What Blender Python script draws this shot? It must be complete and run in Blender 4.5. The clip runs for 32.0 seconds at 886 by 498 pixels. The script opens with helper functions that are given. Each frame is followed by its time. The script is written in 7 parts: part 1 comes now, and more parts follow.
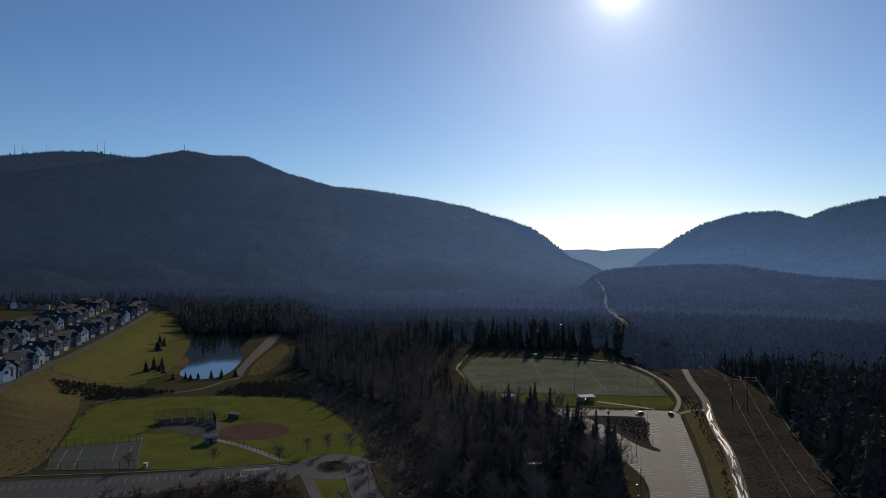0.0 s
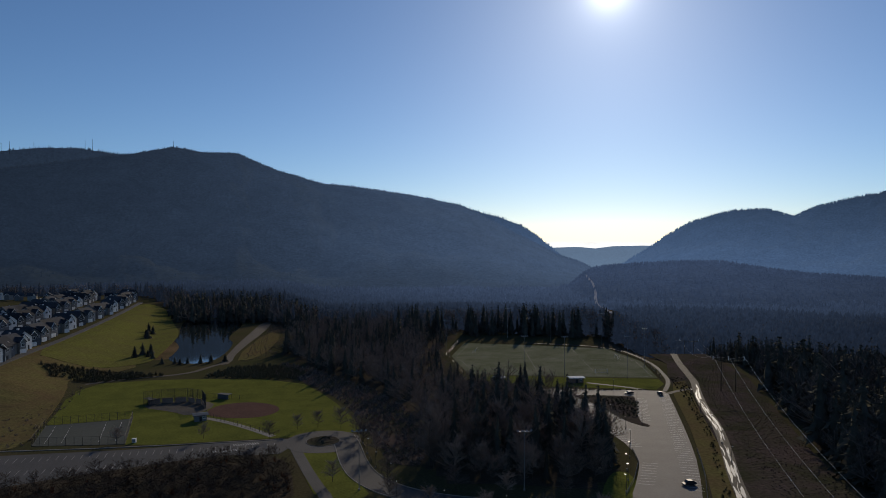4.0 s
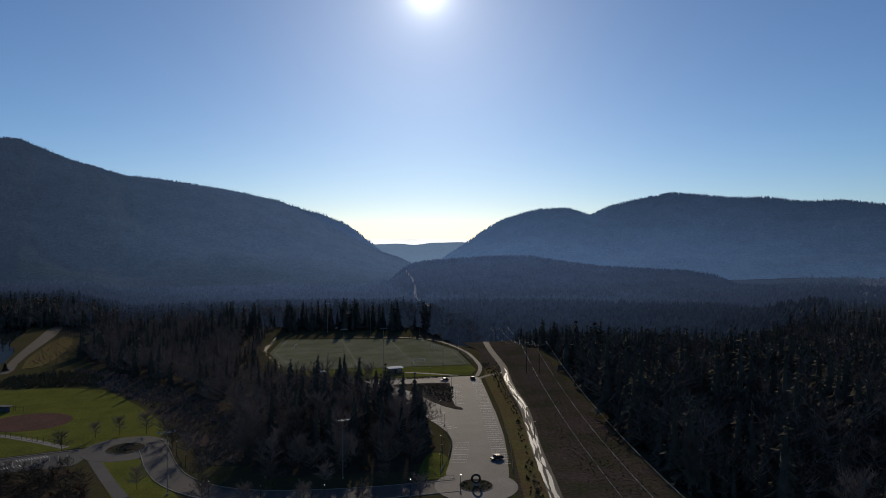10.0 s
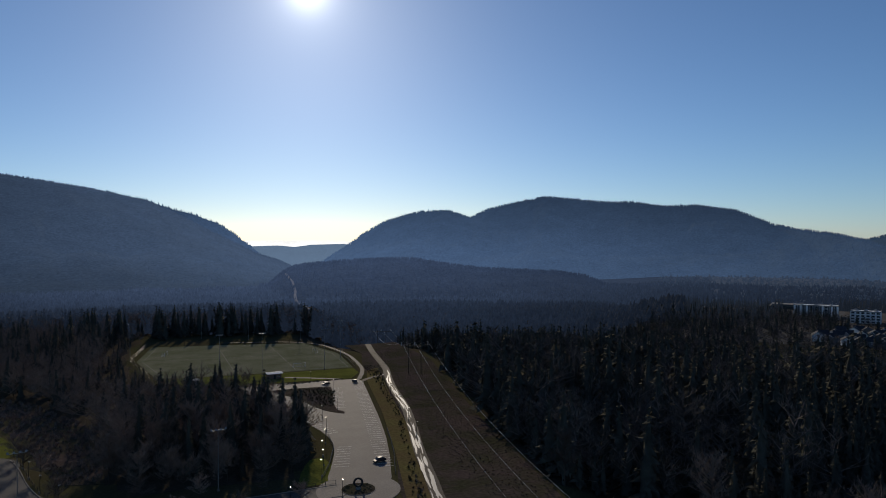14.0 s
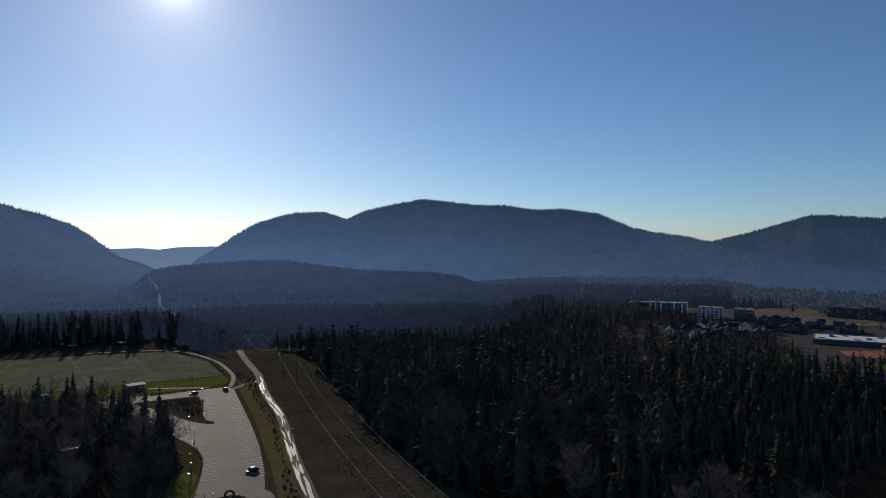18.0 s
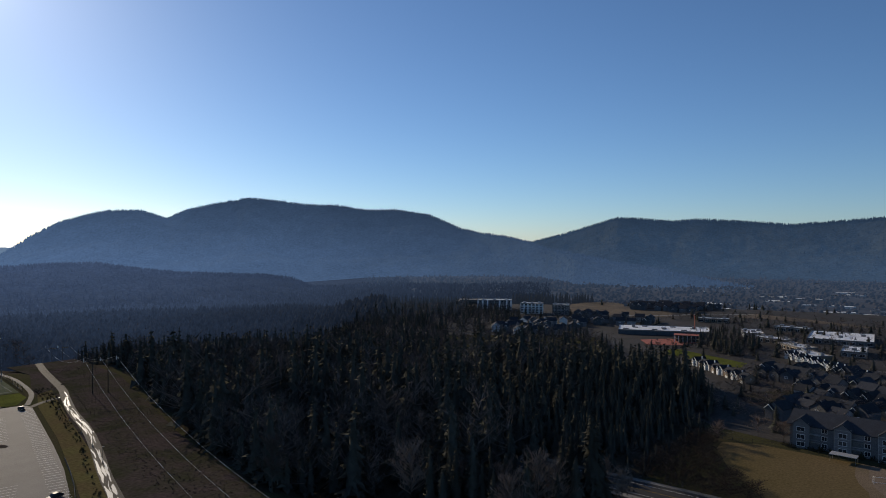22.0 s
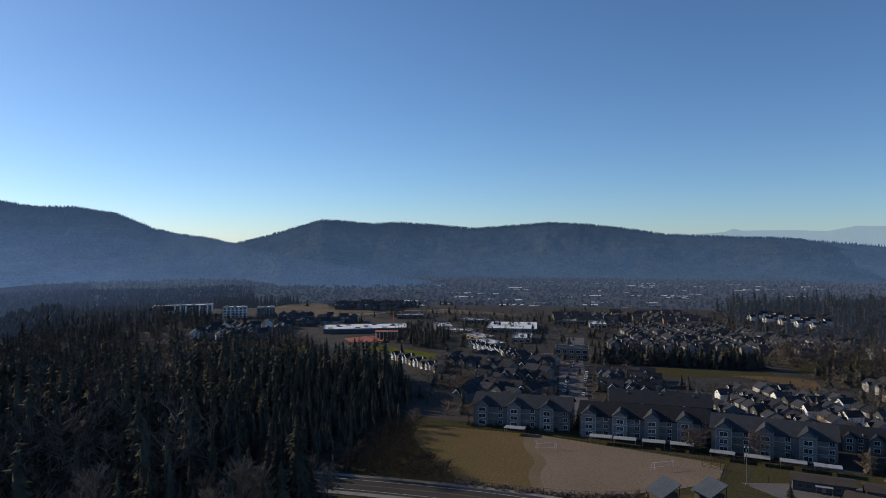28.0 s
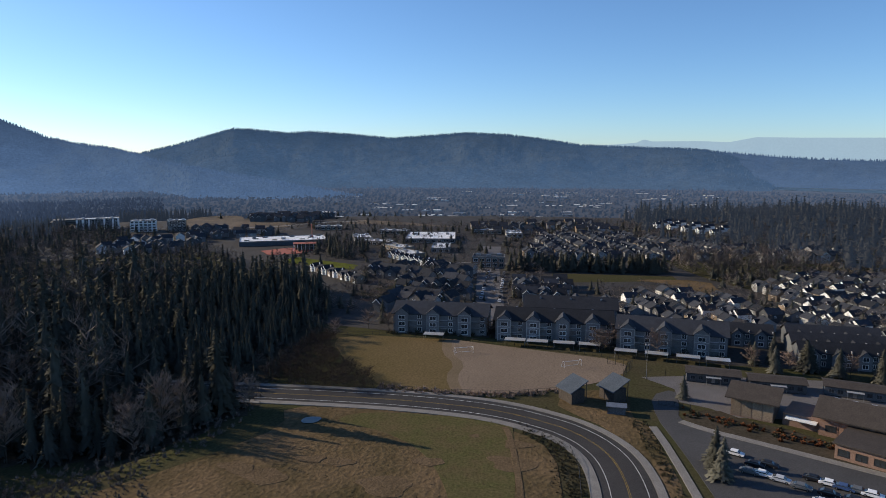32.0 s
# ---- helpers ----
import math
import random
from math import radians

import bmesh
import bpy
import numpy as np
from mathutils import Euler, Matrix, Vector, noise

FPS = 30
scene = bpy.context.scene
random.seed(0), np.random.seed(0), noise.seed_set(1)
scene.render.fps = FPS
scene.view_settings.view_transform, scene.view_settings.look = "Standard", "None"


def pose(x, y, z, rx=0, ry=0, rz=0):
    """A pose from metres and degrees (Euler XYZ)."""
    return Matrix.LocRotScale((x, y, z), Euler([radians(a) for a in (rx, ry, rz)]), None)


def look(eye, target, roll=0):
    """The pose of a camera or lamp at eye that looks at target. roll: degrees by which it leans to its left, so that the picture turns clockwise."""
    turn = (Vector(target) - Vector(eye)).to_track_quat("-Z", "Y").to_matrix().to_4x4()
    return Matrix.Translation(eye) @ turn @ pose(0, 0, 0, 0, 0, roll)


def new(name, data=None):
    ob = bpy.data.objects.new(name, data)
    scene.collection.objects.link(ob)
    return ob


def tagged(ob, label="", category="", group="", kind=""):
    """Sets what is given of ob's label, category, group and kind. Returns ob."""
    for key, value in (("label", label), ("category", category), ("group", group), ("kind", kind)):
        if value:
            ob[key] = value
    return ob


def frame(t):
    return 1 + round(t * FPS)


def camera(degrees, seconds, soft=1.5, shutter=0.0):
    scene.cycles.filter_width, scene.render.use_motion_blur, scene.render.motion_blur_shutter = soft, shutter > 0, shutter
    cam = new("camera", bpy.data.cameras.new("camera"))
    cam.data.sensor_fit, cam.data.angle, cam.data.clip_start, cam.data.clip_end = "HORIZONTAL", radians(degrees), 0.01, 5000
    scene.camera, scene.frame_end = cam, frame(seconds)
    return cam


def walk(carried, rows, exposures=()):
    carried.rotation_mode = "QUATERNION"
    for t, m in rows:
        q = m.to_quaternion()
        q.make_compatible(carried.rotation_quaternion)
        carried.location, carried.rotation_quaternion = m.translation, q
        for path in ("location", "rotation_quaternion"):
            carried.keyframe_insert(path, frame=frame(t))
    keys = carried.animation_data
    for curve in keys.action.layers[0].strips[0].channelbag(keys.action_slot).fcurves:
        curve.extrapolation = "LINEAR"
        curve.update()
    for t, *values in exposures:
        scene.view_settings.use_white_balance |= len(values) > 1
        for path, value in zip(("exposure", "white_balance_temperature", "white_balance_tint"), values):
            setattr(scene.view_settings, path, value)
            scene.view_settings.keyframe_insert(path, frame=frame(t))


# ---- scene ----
cam = camera(67.05, 32.0, soft=0.9)
# seconds, x, y, z, tilt, lean, turn
PATH = [
    (0, -0.9, 3.1, 88.68, 89.45, 0.01, -0.00),
    (0.5, -0.9, 3.1, 87.40, 89.45, 0.00, -0.08),
    (1, -0.9, 3.1, 86.17, 89.44, 0.00, -0.15),
    (1.5, -0.9, 3.1, 85.00, 89.44, -0.00, -0.19),
    (2, -0.9, 3.1, 83.91, 89.41, 0.01, -0.22),
    (2.5, -0.9, 3.1, 82.77, 89.41, -0.03, -0.27),
    (3.5, -0.9, 2.9, 80.4, 89.38, 0, -0.45),
    (4.1, -0.8, 2.7, 78.8, 89.36, 0, -1.05),
    (4.5, -0.8, 2.6, 77.85, 89.35, -0.02, -2.75),
    (5, -0.7, 2.4, 76.85, 89.30, 0.03, -5.08),
    (5.5, -0.5, 2.1, 76.28, 89.21, 0.02, -6.04),
    (6, -0.3, 1.9, 76.17, 89.19, 0.02, -7.02),
    (6.5, -0.3, 1.7, 76.14, 89.17, 0.03, -8.06),
    (7, -0.3, 1.5, 76.25, 89.16, 0.02, -9.10),
    (7.5, -0.3, 1.1, 76.35, 89.15, 0.02, -10.21),
    (8, -0.3, 0.8, 76.42, 89.15, 0.03, -11.35),
    (8.5, -0.2, 0.3, 76.60, 89.16, 0.01, -12.48),
    (9, 0.0, 0.0, 77.00, 89.11, 0.05, -13.65),
    (9.5, 0.0, 0.0, 77.00, 89.12, 0.04, -14.81),
    (10, 0.0, 0.0, 77.00, 89.11, 0.04, -16.03),
    (10.5, 0.0, 0.0, 77.00, 89.11, 0.01, -17.25),
    (11, 0.0, 0.0, 77.00, 89.12, 0.00, -18.49),
    (11.5, 0.0, 0.0, 77.00, 89.13, 0.01, -19.73),
    (12, 0.0, 0.0, 77.00, 89.14, 0.03, -20.99),
    (12.5, 0.0, 0.0, 77.00, 89.17, -0.01, -22.25),
    (13, 0.0, 0.0, 77.00, 89.19, -0.01, -23.56),
    (13.5, 0.0, 0.0, 77.00, 89.24, 0.00, -24.84),
    (14, 0.0, 0.0, 77.00, 89.26, 0.01, -26.11),
    (14.5, 0.0, 0.0, 77.00, 89.27, -0.01, -27.39),
    (16.5, 0.0, 0.0, 77.00, 89.40, -0.04, -32.56),
    (17, 0.0, 0.0, 77.00, 89.44, -0.05, -33.86),
    (17.5, 0.0, 0.0, 77.00, 89.44, -0.01, -35.17),
    (18, 0.0, 0.0, 77.00, 89.46, 0.00, -36.63),
    (18.5, 0.0, 0.0, 77.00, 89.46, 0.03, -38.28),
    (19, 0.0, 0.0, 77.00, 89.45, 0.06, -40.08),
    (19.5, 0.0, 0.0, 77.00, 89.46, 0.06, -41.86),
    (20, 0.0, 0.0, 77.00, 89.45, 0.07, -43.65),
    (20.5, 0.0, 0.0, 77.00, 89.46, 0.05, -45.45),
    (21, 0.0, 0.0, 77.00, 89.47, 0.05, -47.22),
    (21.5, 0.0, 0.0, 77.00, 89.49, 0.07, -49.02),
    (22, 0.0, 0.0, 77.00, 89.47, 0.05, -50.88),
    (22.5, 0.0, 0.0, 77.00, 89.47, 0.07, -52.97),
    (23, 0.0, 0.0, 77.00, 89.47, 0.07, -55.03),
    (23.5, 0.0, 0.0, 77.00, 89.48, 0.04, -57.09),
    (24, 0.0, 0.0, 77.00, 89.50, 0.02, -59.14),
    (24.5, 0.0, 0.0, 77.00, 89.47, -0.04, -61.20),
    (25, 0.0, 0.0, 77.00, 89.49, -0.05, -63.27),
    (25.5, 0.0, 0.0, 77.00, 89.48, -0.04, -65.32),
    (27.5, 0.0, 0.0, 77.00, 89.55, 0.03, -73.69),
    (28, 0.0, 0.0, 77.00, 89.59, 0.03, -75.74),
    (28.5, 0.0, 0.0, 77.00, 89.62, 0.03, -77.80),
    (29, 0.0, 0.0, 77.00, 89.62, 0.04, -79.89),
    (29.5, 0.0, 0.0, 77.00, 89.63, 0.05, -81.96),
    (30, 0.0, 0.0, 77.00, 89.67, 0.05, -82.63),
    (30.5, 0.0, 0.0, 77.00, 89.53, 0.04, -82.67),
    (31, 0.0, 0.0, 77.00, 88.51, -0.01, -82.66),
    (31.5, 0.0, 0.0, 77.00, 85.15, -0.02, -82.66),
    (32, 0.0, 0.0, 77.00, 81.95, -0.04, -82.68),
]
walk(cam, [(r[0], pose(*r[1:])) for r in PATH], exposures=[(t, e, 7050, 9) for t, e in ((0.0, -0.68), (5.0, -0.78), (14.0, -0.8), (17.0, -0.78), (20.0, -0.6), (22.0, -0.48), (25.0, -0.24), (28.0, -0.12), (30.4, -0.06), (31.0, -0.06), (32.0, 0.32))])

# ---- world and sun ----
SUN_AZ, SUN_EL = -14.7, 20.2
world = bpy.data.worlds.new("world")
scene.world = world
world.use_nodes = True
wn = world.node_tree.nodes
sky = wn.new("ShaderNodeTexSky")
sky.sky_type = "NISHITA"
sky.sun_disc = False
sky.sun_elevation = radians(SUN_EL)
sky.sun_rotation = radians(-SUN_AZ)
sky.altitude = 600
sky.air_density, sky.dust_density, sky.ozone_density = 0.85, 0.33, 6.6
wn["Background"].inputs["Strength"].default_value = 0.14
sun_way = Vector((math.sin(radians(-SUN_AZ)) * math.cos(radians(SUN_EL)),
                  math.cos(radians(SUN_AZ)) * math.cos(radians(SUN_EL)), math.sin(radians(SUN_EL))))
# the bright ring of sky round the sun
sky_way = wn.new("ShaderNodeTexCoord")
to_sun = wn.new("ShaderNodeVectorMath")
to_sun.operation = "DOT_PRODUCT"
to_sun.inputs[1].default_value = sun_way
world.node_tree.links.new(sky_way.outputs["Generated"], to_sun.inputs[0])
light = sky.outputs[0]
for tight, amount in ((2600.0, 8.5), (600.0, 3.2), (110.0, 1.2)):
    bright = wn.new("ShaderNodeMath")
    bright.operation = "POWER"
    bright.use_clamp = True
    bright.inputs[1].default_value = tight
    world.node_tree.links.new(to_sun.outputs["Value"], bright.inputs[0])
    add = wn.new("ShaderNodeMix")
    add.data_type, add.blend_type = "RGBA", "ADD"
    add.inputs["B"].default_value = (amount * 0.96, amount * 0.97, amount, 1)
    world.node_tree.links.new(bright.outputs[0], add.inputs["Factor"])
    world.node_tree.links.new(light, add.inputs["A"])
    light = add.outputs["Result"]
world.node_tree.links.new(light, wn["Background"].inputs[0])
lamp = bpy.data.lights.new("sun", "SUN")
lamp.energy, lamp.angle, lamp.color = 4.6, radians(0.55), (1.0, 0.88, 0.72)
sun = new("sun", lamp)
sun.matrix_world = look(sun_way * 100, (0, 0, 0))


# ---- materials ----
def material(name, colour, second=None, rough=0.85, metal=0.0, scale=1.0, fine=12.0, bump=0.0, glow=None,
             random_by="", spec=0.12, weight=0.5, detail=6.0):
    """A surface with broad patches and fine grain. scale: patches per metre. glow: distance haze painted as emission.
    """
    m = bpy.data.materials.new(name)
    m.use_nodes = True
    nt = m.node_tree
    n, l = nt.nodes, nt.links
    b = n["Principled BSDF"]
    b.inputs["Roughness"].default_value = rough
    b.inputs["Metallic"].default_value = metal
    b.inputs["Specular IOR Level"].default_value = spec
    second = second or tuple(c * 0.65 for c in colour)
    co = n.new("ShaderNodeTexCoord")
    big = n.new("ShaderNodeTexNoise")
    big.inputs["Scale"].default_value, big.inputs["Detail"].default_value = scale, detail
    big.inputs["Roughness"].default_value = 0.65
    small = n.new("ShaderNodeTexNoise")
    small.inputs["Scale"].default_value, small.inputs["Detail"].default_value = scale * fine, 3.0
    l.new(co.outputs["Object"], big.inputs["Vector"])
    l.new(co.outputs["Object"], small.inputs["Vector"])
    ramp = n.new("ShaderNodeValToRGB")
    ramp.color_ramp.elements[0].position, ramp.color_ramp.elements[1].position = 0.5 - weight * 0.35, 0.5 + weight * 0.35
    ramp.color_ramp.elements[0].color, ramp.color_ramp.elements[1].color = (*second, 1), (*colour, 1)
    l.new(big.outputs["Fac"], ramp.inputs["Fac"])
    mix = n.new("ShaderNodeMix")
    mix.data_type, mix.blend_type = "RGBA", "MULTIPLY"
    mix.inputs["Factor"].default_value = 0.7
    tone = n.new("ShaderNodeMapRange")
    tone.inputs["From Min"].default_value, tone.inputs["From Max"].default_value = 0.25, 0.75
    tone.inputs["To Min"].default_value, tone.inputs["To Max"].default_value = 0.55, 1.35
    l.new(small.outputs["Fac"], tone.inputs["Value"])
    l.new(ramp.outputs["Color"], mix.inputs["A"])
    l.new(tone.outputs["Result"], mix.inputs["B"])
    out = mix.outputs["Result"]
    if random_by:
        hue = n.new("ShaderNodeHueSaturation")
        info = n.new("ShaderNodeObjectInfo" if random_by == "object" else "ShaderNodeNewGeometry")
        key = "Random" if random_by == "object" else "Random Per Island"
        val = n.new("ShaderNodeMapRange")
        val.inputs["To Min"].default_value, val.inputs["To Max"].default_value = 0.6, 1.45
        l.new(info.outputs[key], val.inputs["Value"])
        l.new(val.outputs["Result"], hue.inputs["Value"])
        l.new(out, hue.inputs["Color"])
        out = hue.outputs["Color"]
    l.new(out, b.inputs["Base Color"])
    if bump:
        bn = n.new("ShaderNodeBump")
        bn.inputs["Strength"].default_value, bn.inputs["Distance"].default_value = 0.6, bump
        l.new(small.outputs["Fac"], bn.inputs["Height"])
        l.new(bn.outputs["Normal"], b.inputs["Normal"])
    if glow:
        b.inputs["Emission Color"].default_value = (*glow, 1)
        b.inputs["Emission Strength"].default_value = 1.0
    return m


M = {}
def mat(name, *a, **k):
    M[name] = material(name, *a, **k)


mat("meadow", (0.055, 0.056, 0.026), (0.072, 0.06, 0.036), scale=0.03, fine=40, bump=0.15, spec=0.0)
mat("lawn", (0.142, 0.148, 0.036), (0.075, 0.084, 0.024), scale=0.09, fine=14, weight=0.8, bump=0.12, spec=0.0)
mat("dry_grass", (0.15, 0.103, 0.06), (0.076, 0.06, 0.031), scale=0.035, fine=22, bump=0.6, weight=0.35, detail=10, spec=0.0)
mat("forest_floor", (0.075, 0.06, 0.045), (0.045, 0.04, 0.028), scale=0.1, spec=0.0)
mat("brush", (0.074, 0.057, 0.052), (0.048, 0.047, 0.029), scale=0.05, fine=14, bump=0.5, weight=0.3, spec=0.0)
mat("heath", (0.096, 0.070, 0.067), (0.056, 0.050, 0.043), scale=0.07, fine=8, spec=0.0)
mat("turf", (0.172, 0.172, 0.122), (0.11, 0.12, 0.07), scale=0.05, fine=20, rough=0.95, spec=0.0, weight=0.4)
mat("slope_grass", (0.13, 0.132, 0.036), (0.115, 0.105, 0.04), scale=0.05, fine=16, bump=0.3, weight=0.5, spec=0.0)
mat("rough_meadow", (0.125, 0.112, 0.045), (0.115, 0.082, 0.045), scale=0.06, fine=14, bump=0.3, spec=0.0)
mat("dirt_field", (0.15, 0.108, 0.058), (0.115, 0.088, 0.04), scale=0.02, fine=60, spec=0.0)
mat("infield_dirt", (0.12, 0.072, 0.06), (0.095, 0.06, 0.05), scale=0.1, spec=0.0)
mat("asphalt", (0.15, 0.14, 0.137), (0.115, 0.107, 0.105), scale=0.08, fine=40, rough=0.8, spec=0.12)
mat("road_asphalt", (0.062, 0.059, 0.058), (0.047, 0.045, 0.045), scale=0.08, fine=40, rough=0.95, spec=0.03)
mat("paint_worn", (0.28, 0.27, 0.26), (0.2, 0.19, 0.18), scale=0.5)
mat("court", (0.055, 0.062, 0.055), (0.045, 0.052, 0.046), scale=0.1)
mat("concrete", (0.23, 0.215, 0.195), (0.175, 0.163, 0.15), scale=0.3)
mat("paint_white", (0.75, 0.75, 0.73), (0.6, 0.6, 0.58), scale=0.5)
mat("paint_yellow", (0.34, 0.23, 0.06), scale=0.5)
mat("gravel", (0.105, 0.09, 0.075), (0.08, 0.07, 0.058), scale=0.3, fine=10, bump=0.05, rough=0.85, spec=0.06)
mat("needles", (0.09, 0.087, 0.07), (0.064, 0.063, 0.052), spec=0.0, scale=0.4, fine=6, random_by="object")
mat("needles_mass", (0.084, 0.082, 0.067), (0.058, 0.058, 0.049), spec=0.0, scale=0.05, fine=6)
mat("bark", (0.10, 0.08, 0.06), (0.05, 0.04, 0.03), scale=2, fine=8)
mat("twigs", (0.26, 0.192, 0.155), (0.17, 0.127, 0.103), scale=0.3, spec=0.0, random_by="object")
mat("twigs_thicket", (0.085, 0.062, 0.048), (0.05, 0.038, 0.03), scale=0.05, spec=0.0, random_by="island")
mat("twigs_mass", (0.28, 0.21, 0.172), (0.18, 0.137, 0.113), scale=0.05, spec=0.0, random_by="island")
mat("twigs_far", (0.165, 0.138, 0.124), (0.105, 0.09, 0.08), scale=0.05, spec=0.0, random_by="island")
mat("twigs_dark", (0.2, 0.157, 0.134), (0.13, 0.104, 0.089), scale=0.3, spec=0.0, random_by="object")
mat("pitch_blend", (0.183, 0.138, 0.095), (0.145, 0.112, 0.072), scale=0.05, fine=50, spec=0.0)
mat("pitch_sand", (0.215, 0.165, 0.125), (0.175, 0.135, 0.102), scale=0.03, fine=50, spec=0.0)
mat("town_soil", (0.06, 0.053, 0.05), (0.035, 0.032, 0.027), scale=0.05, fine=12)
mat("shrub_leaf", (0.10, 0.085, 0.05), (0.065, 0.06, 0.035), scale=0.4, random_by="object")
mat("rust_shrub", (0.20, 0.075, 0.03), (0.13, 0.05, 0.025), scale=0.4, random_by="object")
mat("shingle", (0.038, 0.041, 0.049), (0.028, 0.03, 0.036), scale=0.4, fine=10, random_by="object", rough=0.8)
mat("drive_asphalt", (0.08, 0.078, 0.078), (0.062, 0.061, 0.062), scale=0.08, fine=40, rough=0.8, spec=0.07)
mat("olive_grass", (0.085, 0.085, 0.034), (0.11, 0.085, 0.045), scale=0.12, fine=12, bump=0.2, spec=0.0)
mat("mound_soil", (0.15, 0.105, 0.065), (0.105, 0.075, 0.045), scale=0.15, fine=10, bump=0.3, spec=0.0)
mat("shingle_brown", (0.072, 0.06, 0.052), (0.055, 0.046, 0.04), scale=0.3, fine=10)
mat("siding", (0.30, 0.295, 0.285), (0.25, 0.245, 0.235), scale=0.3, random_by="object")
mat("siding_dark", (0.11, 0.115, 0.12), (0.085, 0.09, 0.096), scale=0.3, random_by="object")
mat("siding_blue", (0.20, 0.20, 0.205), (0.16, 0.16, 0.165), scale=0.3)
mat("siding_tan", (0.24, 0.185, 0.135), (0.19, 0.145, 0.105), scale=0.3, random_by="object")
mat("brick", (0.26, 0.165, 0.125), (0.2, 0.13, 0.10), scale=0.6)
mat("trim_white", (0.78, 0.78, 0.76), (0.7, 0.7, 0.68), scale=0.5)
mat("metal_grey", (0.30, 0.31, 0.32), (0.22, 0.22, 0.23), scale=1, metal=0.7, rough=0.45)
mat("metal_dark", (0.05, 0.05, 0.05), scale=1, metal=0.3, rough=0.5)
mat("metal_bright", (0.75, 0.75, 0.75), (0.65, 0.65, 0.65), scale=0.5, metal=0.6, rough=0.35)
mat("roof_membrane", (0.75, 0.76, 0.78), (0.6, 0.61, 0.62), scale=0.05)
mat("roof_blue", (0.075, 0.09, 0.11), (0.055, 0.068, 0.085), scale=0.3, rough=0.6)
mat("rubber", (0.02, 0.02, 0.02), scale=3)
mat("bare_earth", (0.145, 0.105, 0.068), (0.085, 0.065, 0.045), scale=0.03, fine=12, weight=0.4)
mat("red_frame", (0.38, 0.11, 0.08), (0.3, 0.12, 0.09), scale=0.2)
# distance: dark forest with the air's haze painted on as emission
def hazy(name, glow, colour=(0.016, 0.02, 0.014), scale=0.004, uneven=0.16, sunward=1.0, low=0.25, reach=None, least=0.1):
    """Far land: a dark surface with the air's haze painted as emission, stronger towards the sun and low down, uneven
    by noise for the stands of trees.
    """
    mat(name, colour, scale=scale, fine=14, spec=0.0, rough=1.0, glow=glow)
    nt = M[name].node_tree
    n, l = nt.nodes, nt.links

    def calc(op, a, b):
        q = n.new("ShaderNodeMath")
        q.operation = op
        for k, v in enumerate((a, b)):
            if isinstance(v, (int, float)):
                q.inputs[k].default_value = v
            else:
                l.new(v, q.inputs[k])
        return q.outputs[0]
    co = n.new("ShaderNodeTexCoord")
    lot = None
    # noise breaks up the painted haze like stands of trees
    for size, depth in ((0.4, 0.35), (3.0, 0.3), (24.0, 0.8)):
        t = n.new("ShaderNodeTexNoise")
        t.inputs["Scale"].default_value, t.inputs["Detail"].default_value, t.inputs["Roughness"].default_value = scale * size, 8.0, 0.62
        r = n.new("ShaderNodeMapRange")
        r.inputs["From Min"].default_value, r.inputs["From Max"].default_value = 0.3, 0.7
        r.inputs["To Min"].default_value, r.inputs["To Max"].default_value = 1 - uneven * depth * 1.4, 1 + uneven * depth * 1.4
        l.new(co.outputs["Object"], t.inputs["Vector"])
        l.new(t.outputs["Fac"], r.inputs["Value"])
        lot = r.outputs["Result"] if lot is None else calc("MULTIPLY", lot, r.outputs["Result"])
    # the painted haze brightens on bearings near the sun
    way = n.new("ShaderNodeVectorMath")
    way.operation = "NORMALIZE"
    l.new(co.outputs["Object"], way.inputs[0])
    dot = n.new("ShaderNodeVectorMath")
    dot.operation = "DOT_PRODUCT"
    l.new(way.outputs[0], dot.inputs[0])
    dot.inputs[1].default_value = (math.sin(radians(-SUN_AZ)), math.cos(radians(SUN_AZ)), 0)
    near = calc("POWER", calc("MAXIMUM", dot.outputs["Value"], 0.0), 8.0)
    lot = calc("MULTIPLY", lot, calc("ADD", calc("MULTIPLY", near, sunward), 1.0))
    # the painted haze grows with distance from the scene's middle
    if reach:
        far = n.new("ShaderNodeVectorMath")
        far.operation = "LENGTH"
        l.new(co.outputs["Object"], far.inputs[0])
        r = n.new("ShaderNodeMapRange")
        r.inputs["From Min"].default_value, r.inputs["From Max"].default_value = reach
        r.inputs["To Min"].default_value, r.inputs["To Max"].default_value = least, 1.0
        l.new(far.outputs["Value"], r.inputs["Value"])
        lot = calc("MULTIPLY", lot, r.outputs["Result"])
    # and it thickens low on the slopes
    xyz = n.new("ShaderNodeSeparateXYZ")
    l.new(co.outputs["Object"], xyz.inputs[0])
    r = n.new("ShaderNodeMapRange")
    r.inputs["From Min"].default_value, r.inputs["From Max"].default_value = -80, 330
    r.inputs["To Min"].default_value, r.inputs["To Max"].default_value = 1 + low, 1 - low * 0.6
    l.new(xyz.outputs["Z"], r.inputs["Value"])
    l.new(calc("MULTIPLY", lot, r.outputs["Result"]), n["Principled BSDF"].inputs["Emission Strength"])


